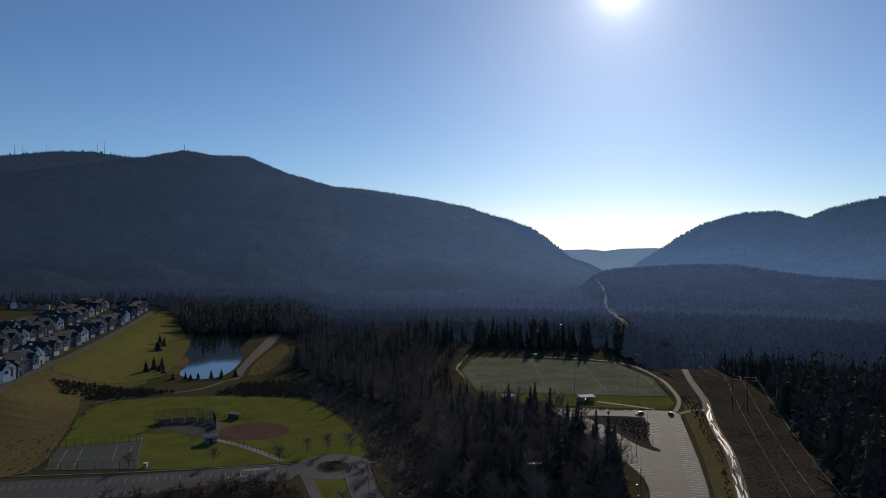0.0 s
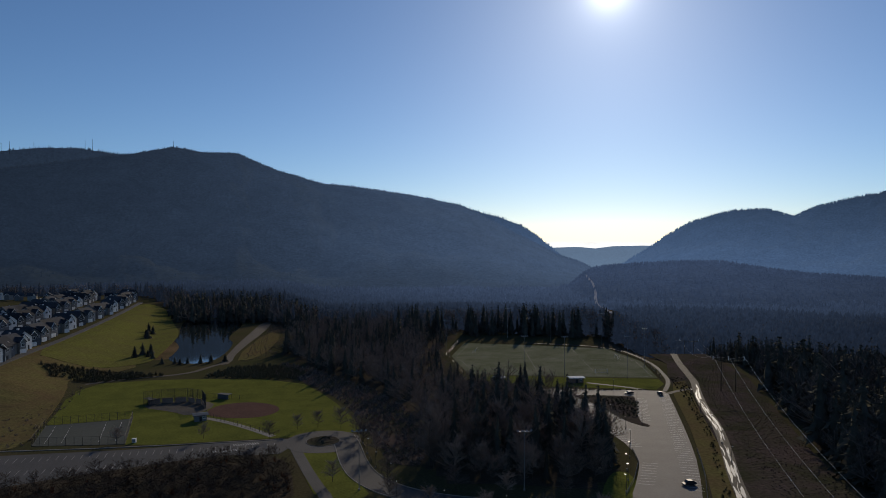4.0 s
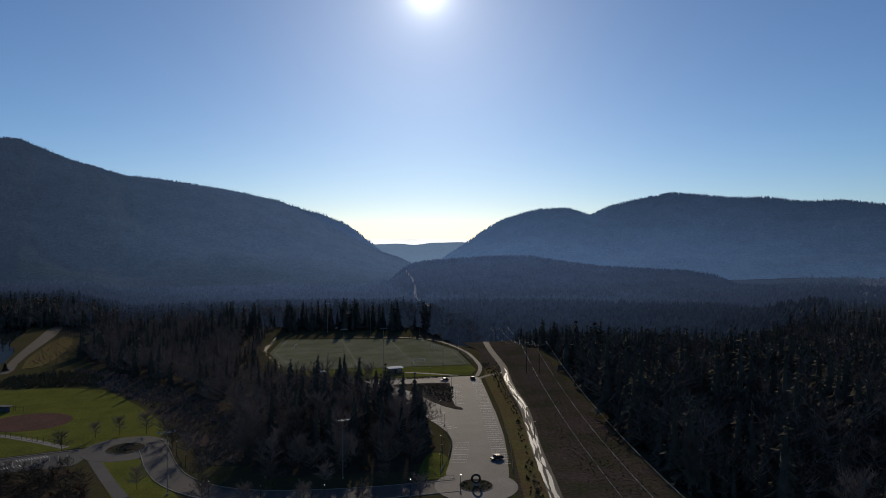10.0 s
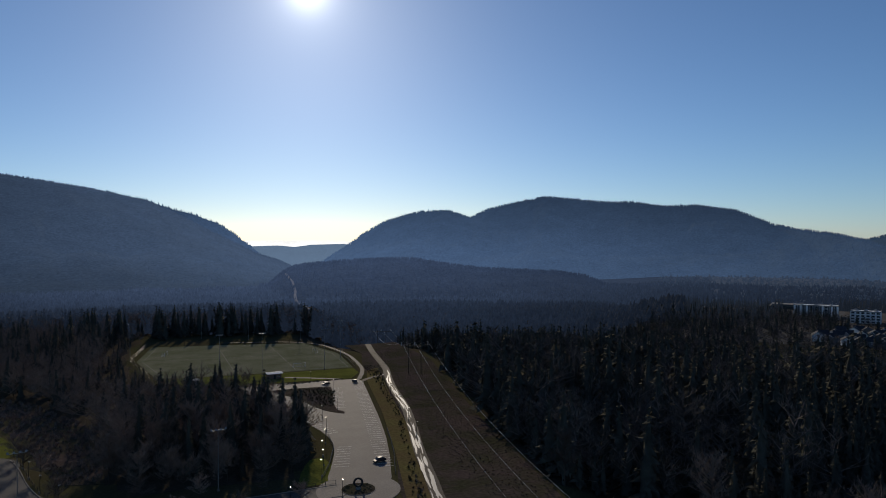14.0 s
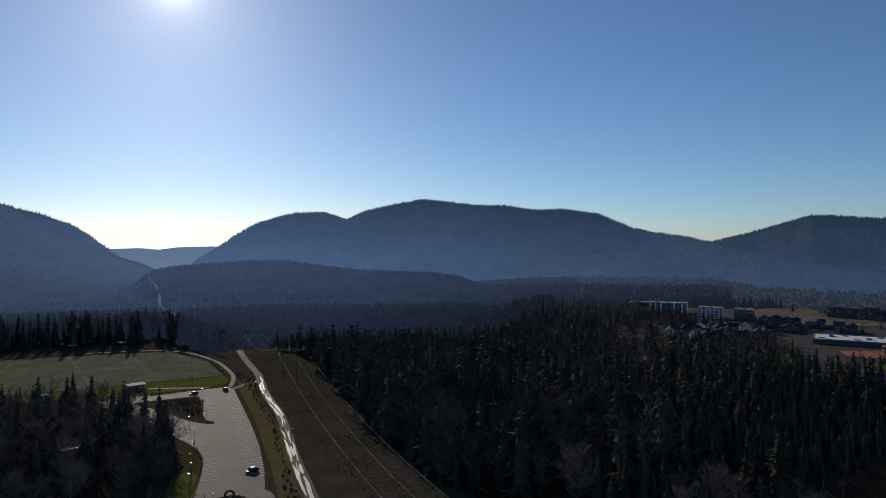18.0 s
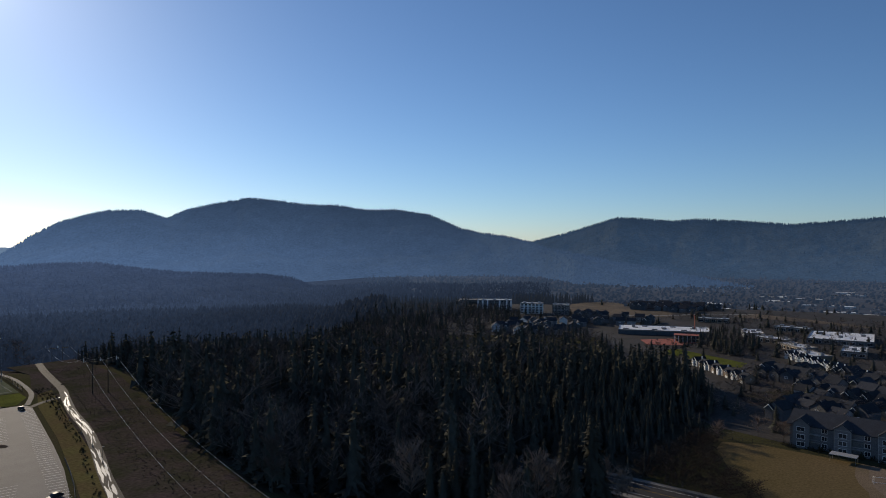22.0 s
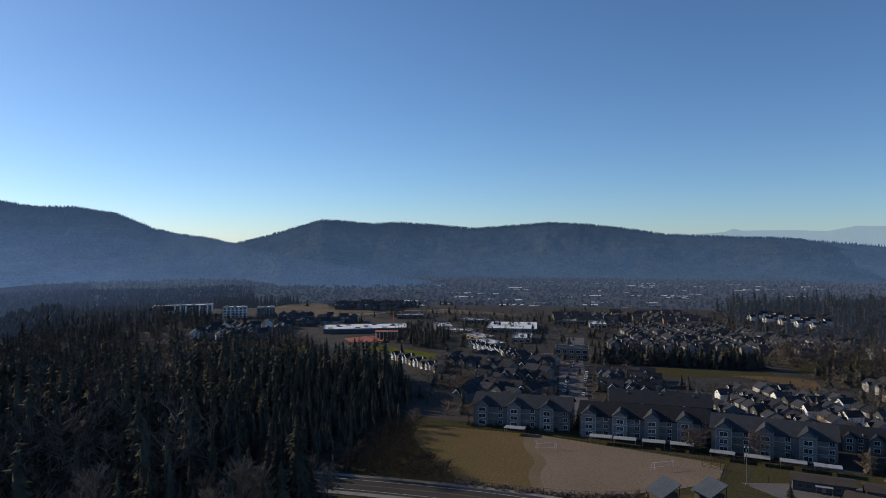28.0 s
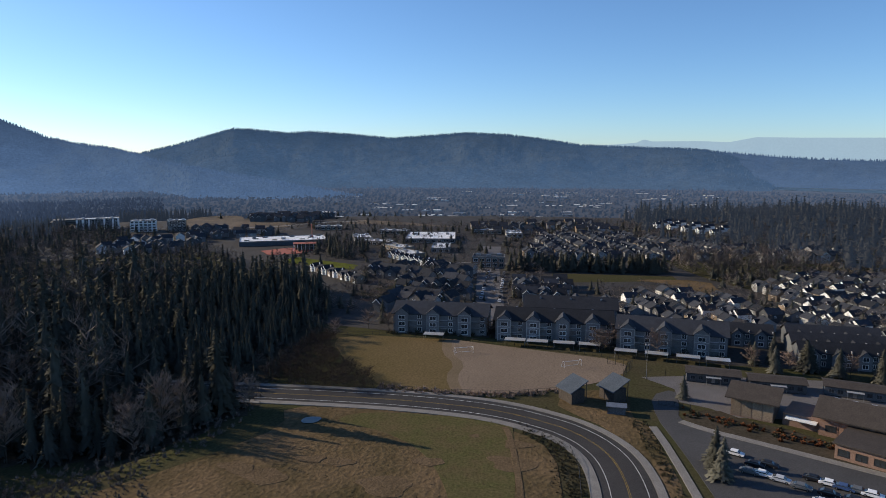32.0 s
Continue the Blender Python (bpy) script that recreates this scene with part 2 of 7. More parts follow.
# valley forest: emission paints the haze, faint near and stronger far off
hazy("haze_near", (0.0195, 0.032, 0.064), (0.026, 0.027, 0.024), scale=0.01, uneven=0.3, reach=(450, 2700), least=0.14, low=0.0, sunward=2.9)
hazy("haze_mid", (0.0195, 0.032, 0.064), (0.016, 0.018, 0.017), uneven=0.25, reach=(450, 2700), least=0.14, low=0.0, sunward=2.9)
# pale gravel of the strip, with the same haze painted over it
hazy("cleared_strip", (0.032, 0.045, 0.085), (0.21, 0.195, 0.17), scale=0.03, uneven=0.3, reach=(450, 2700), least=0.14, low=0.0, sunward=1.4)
# mountain ranges: one emission colour of painted haze for each depth
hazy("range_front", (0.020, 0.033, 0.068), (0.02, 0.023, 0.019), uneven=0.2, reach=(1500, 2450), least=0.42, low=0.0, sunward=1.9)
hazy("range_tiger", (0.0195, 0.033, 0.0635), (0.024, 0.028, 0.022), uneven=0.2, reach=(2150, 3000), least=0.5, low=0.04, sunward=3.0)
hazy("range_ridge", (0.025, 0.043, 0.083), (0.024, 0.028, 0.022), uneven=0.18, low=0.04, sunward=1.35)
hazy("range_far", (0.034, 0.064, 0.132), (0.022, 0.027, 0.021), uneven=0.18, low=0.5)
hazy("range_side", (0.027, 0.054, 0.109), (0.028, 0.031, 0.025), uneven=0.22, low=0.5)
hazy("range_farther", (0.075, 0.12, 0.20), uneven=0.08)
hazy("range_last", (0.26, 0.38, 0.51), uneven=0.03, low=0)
# the cloud's sunlit white is painted as emission
hazy("glowing_cloud", (1.7, 1.72, 1.72), (0.8, 0.8, 0.8), uneven=0.1, sunward=0, low=0)
# valley beyond the town: haze painted as emission, rising with distance
hazy("hazed_valley_floor", (0.040, 0.068, 0.125), (0.06, 0.05, 0.042), scale=0.01, uneven=0.3, reach=(900, 3000), least=0.3, low=0)
hazy("hazed_valley_wood", (0.036, 0.062, 0.118), (0.05, 0.042, 0.036), scale=0.02, reach=(900, 3000), least=0.25, low=0)
# bluish emission paints a thin haze on the hill's trees
hazy("hazed_hill_wood", (0.012, 0.018, 0.031), (0.04, 0.038, 0.032), scale=0.02, low=0)


def plain(name, colour, rough=0.3, metal=0.0, coat=0.0):
    m = bpy.data.materials.new(name)
    m.use_nodes = True
    b = m.node_tree.nodes["Principled BSDF"]
    b.inputs["Base Color"].default_value = (*colour, 1)
    b.inputs["Roughness"].default_value, b.inputs["Metallic"].default_value = rough, metal
    b.inputs["Coat Weight"].default_value = coat
    if coat:
        b.inputs["Specular IOR Level"].default_value = 0.2
    M[name] = m


plain("window_glass", (0.03, 0.035, 0.04), 0.08)
plain("water", (0.012, 0.018, 0.02), 0.04)
plain("lake_water", (0.02, 0.03, 0.035), 0.3)
plain("puddle_water", (0.05, 0.045, 0.037), 0.36)
for car_name, car_col in (("white", (0.75, 0.75, 0.75)), ("black", (0.015, 0.015, 0.018)), ("silver", (0.45, 0.46, 0.48)),
                          ("blue", (0.05, 0.09, 0.2)), ("grey", (0.12, 0.125, 0.13))):
    plain("car_" + car_name, car_col, 0.5, 0.0, 0.1)


# ---- building blocks ----
def tri_mesh(name, V, F, material_name, N=None):
    """A mesh from arrays of corners and triangles."""
    me = bpy.data.meshes.new(name)
    V, F = np.asarray(V, np.float32), np.asarray(F, np.int32)
    me.vertices.add(len(V))
    me.vertices.foreach_set("co", V.ravel())
    me.loops.add(F.size)
    me.loops.foreach_set("vertex_index", F.ravel())
    me.polygons.add(len(F))
    me.polygons.foreach_set("loop_start", np.arange(0, F.size, 3, dtype=np.int32))
    me.update(calc_edges=True)
    me.materials.append(M[material_name])
    if N is not None:
        me.polygons.foreach_set("use_smooth", np.ones(len(F), bool))
        me.normals_split_custom_set_from_vertices(np.asarray(N, np.float32).tolist())
    return me


def poly_mesh(name, V, F, material_name, smooth=False):
    me = bpy.data.meshes.new(name)
    me.from_pydata([tuple(v) for v in V], [], F)
    me.update()
    me.materials.append(M[material_name])
    if smooth:
        me.polygons.foreach_set("use_smooth", [True] * len(me.polygons))
    return me


def part(name, me, parent=None, label="", at=None):
    ob = new(name, me)
    if parent is not None:
        ob.parent = parent
    if at is not None:
        ob.matrix_basis = at
    if label:
        ob["label"] = label
    return ob


def boxes(items):
    """Corners and faces of boxes (x0, y0, z0, x1, y1, z1)."""
    V, F = [], []
    for x0, y0, z0, x1, y1, z1 in items:
        k = len(V)
        V += [(x0, y0, z0), (x1, y0, z0), (x1, y1, z0), (x0, y1, z0), (x0, y0, z1), (x1, y0, z1), (x1, y1, z1), (x0, y1, z1)]
        F += [(k, k + 3, k + 2, k + 1), (k + 4, k + 5, k + 6, k + 7), (k, k + 1, k + 5, k + 4), (k + 1, k + 2, k + 6, k + 5),
              (k + 2, k + 3, k + 7, k + 6), (k + 3, k, k + 4, k + 7)]
    return V, F


def box(name, x0, y0, z0, x1, y1, z1, m):
    return poly_mesh(name, *boxes([(x0, y0, z0, x1, y1, z1)]), m)


def tube(points, radii, sides=6):
    """A tapering tube along points."""
    V, F = [], []
    for i, (p, r) in enumerate(zip(points, radii)):
        a, b = Vector(points[max(i - 1, 0)]), Vector(points[min(i + 1, len(points) - 1)])
        q = (b - a).to_track_quat("Z", "Y")
        for k in range(sides):
            u = 2 * math.pi * k / sides
            V.append(Vector(p) + q @ Vector((r * math.cos(u), r * math.sin(u), 0)))
    for i in range(len(points) - 1):
        for k in range(sides):
            j = (k + 1) % sides
            F.append((i * sides + k, i * sides + j, i * sides + sides + j, i * sides + sides + k))
    F.append(tuple(range(len(V) - sides, len(V))))
    F.append(tuple(reversed(range(sides))))
    return V, F


def join(*lots):
    V, F = [], []
    for v, f in lots:
        k = len(V)
        V += list(v)
        F += [tuple(i + k for i in g) for g in f]
    return V, F


def rounded(pts, times=2):
    """A closed outline with its corners cut."""
    for _ in range(times):
        out = []
        for a, b in zip(pts, pts[1:] + pts[:1]):
            out += [(a[0] * 0.75 + b[0] * 0.25, a[1] * 0.75 + b[1] * 0.25), (a[0] * 0.25 + b[0] * 0.75, a[1] * 0.25 + b[1] * 0.75)]
        pts = out
    return pts


def smoothed(pts, times=3):
    """An unclosed line with its corners cut."""
    for _ in range(times):
        out = [pts[0]]
        for a, b in zip(pts, pts[1:]):
            out += [tuple(u * 0.75 + v * 0.25 for u, v in zip(a, b)), tuple(u * 0.25 + v * 0.75 for u, v in zip(a, b))]
        pts = out + [pts[-1]]
    return pts


def sheet(name, pts, m, z=0.05, thick=0.3, label="", category="", kind="structure"):
    """A flat slab with an outline, its top at z."""
    n = len(pts)
    bm = bmesh.new()
    f = bm.faces.new([bm.verts.new((x, y, z)) for x, y in pts])
    if f.normal.z < 0 or f.calc_area() and sum((pts[i][0] * pts[(i + 1) % n][1] - pts[(i + 1) % n][0] * pts[i][1]) for i in range(n)) < 0:
        f.normal_flip()
    r = bmesh.ops.extrude_face_region(bm, geom=[f])
    for v in r["geom"]:
        if isinstance(v, bmesh.types.BMVert):
            v.co.z -= 0
    for v in f.verts:
        v.co.z -= thick
    bmesh.ops.recalc_face_normals(bm, faces=bm.faces)
    bmesh.ops.triangulate(bm, faces=[g for g in bm.faces if len(g.verts) > 4])
    me = bpy.data.meshes.new(name)
    bm.to_mesh(me)
    bm.free()
    me.materials.append(M[m])
    return tagged(new(name, me), label, category, kind=kind)


def draped_sheet(name, pts, m, lift=0.4, cell=9.0, label="", category="", kind="structure"):
    """A sheet with an outline that follows the lie of the land."""
    bm = bmesh.new()
    bm.faces.new([bm.verts.new((x, y, 0)) for x, y in pts])
    for axis in (0, 1):
        lo, hi = min(p[axis] for p in pts), max(p[axis] for p in pts)
        k = lo + cell
        while k < hi:
            at, way = [0, 0, 0], [0, 0, 0]
            at[axis], way[axis] = k, 1
            bmesh.ops.bisect_plane(bm, geom=bm.verts[:] + bm.edges[:] + bm.faces[:], plane_co=at, plane_no=way)
            k += cell
    for v in bm.verts:
        v.co.z = float(ground_z(v.co.x, v.co.y)) + lift
    bmesh.ops.recalc_face_normals(bm, faces=bm.faces)
    if sum(f.normal.z for f in bm.faces) < 0:
        bmesh.ops.reverse_faces(bm, faces=bm.faces)
    bmesh.ops.triangulate(bm, faces=bm.faces)
    r = bmesh.ops.extrude_face_region(bm, geom=bm.faces[:])
    for v in r["geom"]:
        if isinstance(v, bmesh.types.BMVert):
            v.co.z -= 0.9
    bmesh.ops.recalc_face_normals(bm, faces=bm.faces)
    me = bpy.data.meshes.new(name)
    bm.to_mesh(me)
    bm.free()
    me.materials.append(M[m])
    return tagged(new(name, me), label, category, kind=kind)


def ribbon(pts, width, z=0.06, thick=0.2):
    """Corners and faces of a strip of a width along a line."""
    V, F = [], []
    n = len(pts)
    for i in range(n):
        a, b = Vector(pts[max(i - 1, 0)]).to_2d(), Vector(pts[min(i + 1, n - 1)]).to_2d()
        d = (b - a).normalized()
        s = Vector((-d.y, d.x)) * width / 2
        p = Vector(pts[i]).to_2d()
        for q, zz in ((p + s, z), (p - s, z), (p - s, z - thick), (p + s, z - thick)):
            V.append((q.x, q.y, zz))
    for i in range(n - 1):
        a, b = 4 * i, 4 * i + 4
        F += [(a, a + 1, b + 1, b), (a + 1, a + 2, b + 2, b + 1), (a + 2, a + 3, b + 3, b + 2), (a + 3, a, b, b + 3)]
    F += [(0, 3, 2, 1), (4 * n - 4, 4 * n - 3, 4 * n - 2, 4 * n - 1)]
    return V, F


def offset(pts, d):
    out = []
    n = len(pts)
    for i in range(n):
        a, b = Vector(pts[max(i - 1, 0)]).to_2d(), Vector(pts[min(i + 1, n - 1)]).to_2d()
        v = (b - a).normalized()
        out.append((pts[i][0] - v.y * d, pts[i][1] + v.x * d))
    return out


def inside(pts, x, y):
    hit = False
    for (ax, ay), (bx, by) in zip(pts, pts[1:] + pts[:1]):
        if (ay > y) != (by > y) and x < (bx - ax) * (y - ay) / (by - ay) + ax:
            hit = not hit
    return hit


def inside_many(pts, X, Y):
    hit = np.zeros(len(X), bool)
    for (ax, ay), (bx, by) in zip(pts, pts[1:] + pts[:1]):
        if ay != by:
            hit ^= ((ay > Y) != (by > Y)) & (X < (bx - ax) * (Y - ay) / (by - ay) + ax)
    return hit


def step(a, b, x):
    t = np.clip((x - a) / (b - a), 0, 1)
    return t * t * (3 - 2 * t)


def ground_z(X, Y):
    """The lie of the land: a plateau, lower valleys behind it, and low banks."""
    X, Y = np.asarray(X, float), np.asarray(Y, float)
    D, A = np.hypot(X, Y), np.degrees(np.arctan2(-X, Y))
    west = step(-46, -38, A) * (1 - step(60, 90, A))
    near_edge = step(-14, -19, A)
    first = step(560, 860, D) * (1 - near_edge) + step(455, 640, D) * near_edge
    z = (-28 * first * (1 - step(8, 14, A)) - 62 * step(860, 1900, D)) * west - 75 * step(820, 1280, D) * (1 - west)
    street = np.interp(Y, [300, 358, 403, 498, 675, 800], [-222, -236, -246, -262, -304, -335])
    left = (9 * (1 - step(0, 48, X - street)) + 3 * step(0, 100, street - X)) * step(290, 350, Y) * (1 - step(860, 1000, Y)) * step(8, 16, A) * (1 - step(60, 90, A))
    z = z + left
    bank = (Y - np.interp(X, [60, 90, 139, 156, 186], [118, 112, 94, 82, 74])) * (1 - step(172, 190, X))
    rim = X - np.interp(Y, [60, 110, 172, 258, 318, 400], [70, 100, 124, 148, 167, 192])
    z = z - 9 * step(4, 40, bank) * (1 - step(240, 340, D)) * step(0, 25, rim)
    z = z + (14 + 30 * step(900, 1150, D)) * np.exp(-((D - 1000) / 240) ** 2) * step(-98, -112, A) * step(-170, -140, A)
    return z


# ---- ground sheet ----
def ground():
    radii = np.concatenate([[0.001], np.geomspace(12, 120, 12)[:-1], np.linspace(120, 900, 110), np.geomspace(930, 4850, 40)])
    n = 400
    ang = np.arange(n) * 2 * np.pi / n
    X, Y = np.outer(radii, np.sin(ang)), np.outer(radii, np.cos(ang))
    V = np.stack([X, Y, ground_z(X, Y)], 2).reshape(-1, 3)
    i, j = np.meshgrid(np.arange(len(radii) - 1), np.arange(n), indexing="ij")
    a, b = i * n + j, i * n + (j + 1) % n
    c, d = a + n, b + n
    F = np.concatenate([np.stack([a, d, b], 2).reshape(-1, 3), np.stack([a, c, d], 2).reshape(-1, 3)])
    me = tri_mesh("ground", V, F, "meadow")
    for extra in ("forest_floor", "haze_mid", "town_soil"):
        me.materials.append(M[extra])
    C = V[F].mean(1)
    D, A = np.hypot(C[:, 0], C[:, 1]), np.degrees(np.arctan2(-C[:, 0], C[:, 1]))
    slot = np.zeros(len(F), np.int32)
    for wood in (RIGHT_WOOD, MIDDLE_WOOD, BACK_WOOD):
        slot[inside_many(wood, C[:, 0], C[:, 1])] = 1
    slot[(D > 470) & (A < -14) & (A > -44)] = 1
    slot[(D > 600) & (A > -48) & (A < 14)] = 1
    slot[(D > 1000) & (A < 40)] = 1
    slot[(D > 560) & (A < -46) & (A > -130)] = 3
    # far ground takes the forest's painted haze
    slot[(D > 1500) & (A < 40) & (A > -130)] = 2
    me.polygons.foreach_set("material_index", slot)
    me.polygons.foreach_set("use_smooth", [True] * len(me.polygons))
    tagged(new("ground", me), "rough winter meadow and forest ground", "ground", kind="structure")



# ---- distance: mountain ranges ----
def range_mesh(name, profile, far, foot, foot_z, m, n=420, rows=26, rough=0.10, fold=0.13, trees=0, tree_size=15, label="", seed=0):
    """A range whose crest stands at the bearings and heights (degrees) of the profile, far metres away, falling to its foot."""
    prof = sorted(profile)
    rng = np.random.default_rng(seed)
    pa, pe = np.array([p[0] for p in prof]), np.array([p[1] for p in prof])
    az = np.linspace(pa[0], pa[-1], n)
    fars = np.full(n, float(far)) if isinstance(far, (int, float)) else np.interp(az, [p[0] for p in far], [p[1] for p in far])
    feet = np.minimum(foot, fars - (50 if isinstance(far, (int, float)) else 500))
    crest = 77 + fars * np.tan(np.radians(np.interp(az, pa, pe)))
    crest = np.maximum(crest, foot_z + 3)
    s = np.concatenate([np.linspace(0, 1, rows), [1.05, 1.1]])
    V = np.zeros((len(s), n, 3))
    for i, u in enumerate(s):
        for j in range(n):
            w = noise.fractal(Vector((az[j] * 0.22 + seed, u * 1.6, seed)), 1.0, 2.0, 5)
            k = min(u, 1.0)
            rise = k * (0.55 + 0.45 * k) * (1 + rough * 3.0 * w * 4 * k * (1 - k))
            if u > 1:
                rise = 1 - (u - 1) * 3
            d = feet[j] + (fars[j] - feet[j]) * u
            a = radians(az[j])
            x, y = -d * math.sin(a), d * math.cos(a)
            spur = noise.fractal(Vector((x * 0.0016 + seed, y * 0.0016, 0.4)), 0.8, 2.1, 5) * fold * (crest[j] - foot_z) * 4 * k * (1 - k)
            V[i, j] = (x, y, foot_z - 6 + (crest[j] - foot_z + 6) * rise + spur)
    i, j = np.meshgrid(np.arange(len(s) - 1), np.arange(n - 1), indexing="ij")
    a = i * n + j
    F = np.concatenate([np.stack([a, a + n, a + 1], 2).reshape(-1, 3), np.stack([a + 1, a + n, a + n + 1], 2).reshape(-1, 3)])
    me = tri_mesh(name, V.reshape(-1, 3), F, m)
    me.polygons.foreach_set("use_smooth", [True] * len(me.polygons))
    ob = tagged(new(name, me), label, "mountain", kind="structure")
    if trees:
        u = np.where(rng.random(trees) < 0.55, 1 - 0.015 * rng.random(trees), rng.random(trees) ** 0.7)
        c = rng.random(trees) * (n - 2)
        r = u * (rows - 1)
        r0, c0 = np.minimum(r.astype(int), rows - 2), c.astype(int)
        fr, fc = (r - r0)[:, None], (c - c0)[:, None]
        P = (V[r0, c0] * (1 - fr) + V[r0 + 1, c0] * fr) * (1 - fc) + (V[r0, c0 + 1] * (1 - fr) + V[r0 + 1, c0 + 1] * fr) * fc
        tv, tf = cone_cloud(P, tree_size * (0.45 + 0.75 * rng.random(trees)), 0.21, rng)
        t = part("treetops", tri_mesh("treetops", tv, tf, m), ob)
        t["kind"] = "stuff"
    return ob


def cone_cloud(P, H, ratio, rng, tiers=1, sides=5):
    """Many simple pointed trees, joined."""
    k = len(P)
    Vs, Fs = [], []
    for t in range(tiers):
        lo, hi = (0.0, 1.0) if tiers == 1 else ((0.05, 0.7), (0.42, 1.0))[t]
        rad = ratio if tiers == 1 else (ratio, ratio * 0.66)[t]
        u = rng.random(k)[:, None] * 6.28 + np.arange(sides)[None] * 2 * np.pi / sides
        rr = H[:, None] * rad * (0.7 + 0.6 * rng.random((k, sides)))
        zz = H[:, None] * (lo - 0.06 + 0.16 * rng.random((k, sides)))
        ring = np.stack([P[:, :1] + rr * np.cos(u), P[:, 1:2] + rr * np.sin(u), P[:, 2:3] + zz], 2)
        top = P[:, None, :] + np.stack([0 * H, 0 * H, H * hi], 1)[:, None, :]
        V = np.concatenate([ring, top], 1)
        base = (np.arange(k) * (sides + 1))[:, None]
        f = np.stack([base + np.arange(sides)[None], base + (np.arange(sides)[None] + 1) % sides, np.broadcast_to(base + sides, (k, sides))], 2)
        Fs.append(f.reshape(-1, 3) + sum(len(v) for v in Vs))
        Vs.append(V.reshape(-1, 3))
    return np.concatenate(Vs), np.concatenate(Fs)


TIGER = [(60, 2.6), (45, 4.0), (33.5, 5.05), (29.3, 5.85), (26.5, 6.4), (24.3, 6.75), (21.1, 7.48), (18.8, 7.15), (16.3, 7.19), (13, 5.86),
         (9.3, 4.85), (6.9, 4.68), (1.2, 3.85), (-2.2, 3.1), (-4.2, 2.2), (-5.6, 1.45), (-7, 0.7), (-8.5, 0), (-10.4, -1.05), (-12.2, -1.65), (-13.2, -2.1), (-14, -2.7)]
TIGER_BACK = [(4, 3.0), (-0.3, 3.4), (-2.2, 3.13), (-4.1, 2.45), (-5.6, 2.1), (-7.5, 1.33), (-8.7, 0.56), (-9.9, -0.4), (-11, -1.4), (-12, -2)]
LOW_FAR = [(-6, -0.7), (-9.6, -0.5), (-12.2, -0.42), (-13.6, -0.55), (-15, -0.36), (-17.6, -0.3), (-20, -0.5)]
SQUAK = [(-15.4, -2.2), (-16.8, -1.24), (-17.9, -0.54), (-19.3, 0.5), (-21.1, 1.54), (-22.8, 2.08), (-24.2, 2.42), (-26.6, 2.48), (-28.5, 1.86),
         (-29.9, 2.59), (-32.4, 3.22), (-34.8, 3.61), (-37.2, 3.41), (-39.3, 3.16), (-42, 3.09), (-44.3, 2.74), (-46.8, 2.76), (-49.7, 2.35),
         (-52.4, 1.18), (-54, 0.77), (-56.1, 0.5), (-57.9, 0.05), (-59.3, -0.47), (-61.6, -0.97), (-64.8, -1.67), (-68, -2.2), (-71, -2.8), (-74, -3.4), (-76, -3.8)]
FRONT_HILL = [(-10.6, -4.15), (-11.4, -3.78), (-12.0, -3.28), (-12.7, -2.68), (-13.7, -2.23), (-14.6, -2.1), (-17.7, -1.85), (-20.9, -1.68), (-23.7, -1.69), (-26.6, -2.18), (-29.5, -2.52),
              (-32.9, -2.67), (-35.8, -2.76), (-38.2, -3.09), (-39.6, -3.7), (-42.4, -4.68), (-44.8, -5.18)]
COUGAR = [(-54, -1.2), (-56.9, -0.33), (-58.5, 0), (-60.9, 0.6), (-63.2, 1.31), (-65.5, 1.99), (-67.4, 1.9), (-69.8, 1.67), (-71.7, 1.82), (-74.6, 1.63),
          (-78.5, 1.28), (-81.3, 1.52), (-84.7, 1.75), (-88, 1.58), (-90.7, 1.28), (-94.2, 0.71), (-97.3, 0.6), (-101.1, 0.45), (-103.45, 0.34),
          (-105.2, 0.05), (-107, -0.6), (-108.5, -1.5), (-109.5, -2.2)]
SHORE = [(-101, 0.1), (-103.4, 0.3), (-105.2, 0.16), (-108.9, -0.18), (-111.1, -0.35), (-113.4, -0.42), (-118, -0.55), (-128, -0.7)]
LAST = [(-90, 0.3), (-93.8, 0.64), (-97, 0.82), (-98.6, 0.95), (-99.2, 1.22), (-99.8, 1.05), (-103.5, 1.06), (-105.6, 0.96), (-107.5, 1.33), (-110.6, 1.26), (-116, 1.2), (-125, 1.0)]
# each range glows with the haze painted into its material
range_mesh("backdrop_range_1", TIGER, 3900, 2350, -92, "range_tiger", n=520, rough=0.06, trees=9000, tree_size=11, label="long forested mountain ridge with blue haze painted on", seed=1)
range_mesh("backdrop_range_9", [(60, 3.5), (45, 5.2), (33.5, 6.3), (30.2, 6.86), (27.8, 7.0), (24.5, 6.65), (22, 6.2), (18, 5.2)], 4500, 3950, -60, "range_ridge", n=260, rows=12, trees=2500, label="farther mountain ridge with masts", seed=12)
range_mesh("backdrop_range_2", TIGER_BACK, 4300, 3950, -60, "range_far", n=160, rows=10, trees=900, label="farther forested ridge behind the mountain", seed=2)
range_mesh("backdrop_range_3", LOW_FAR, 4550, 4000, -140, "range_farther", n=120, rows=8, label="low hills in the gap between mountains, paled by painted haze", seed=3)
range_mesh("backdrop_range_4", SQUAK, [(-76, 2500), (-68, 2700), (-62, 2900), (-52, 4200), (-15, 4200)], 2900, -85, "range_far", n=520, trees=7000, label="rounded forested mountain with blue haze painted on", seed=4)
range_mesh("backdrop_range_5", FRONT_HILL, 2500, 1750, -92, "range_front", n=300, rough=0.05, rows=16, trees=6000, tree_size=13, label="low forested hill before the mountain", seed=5)
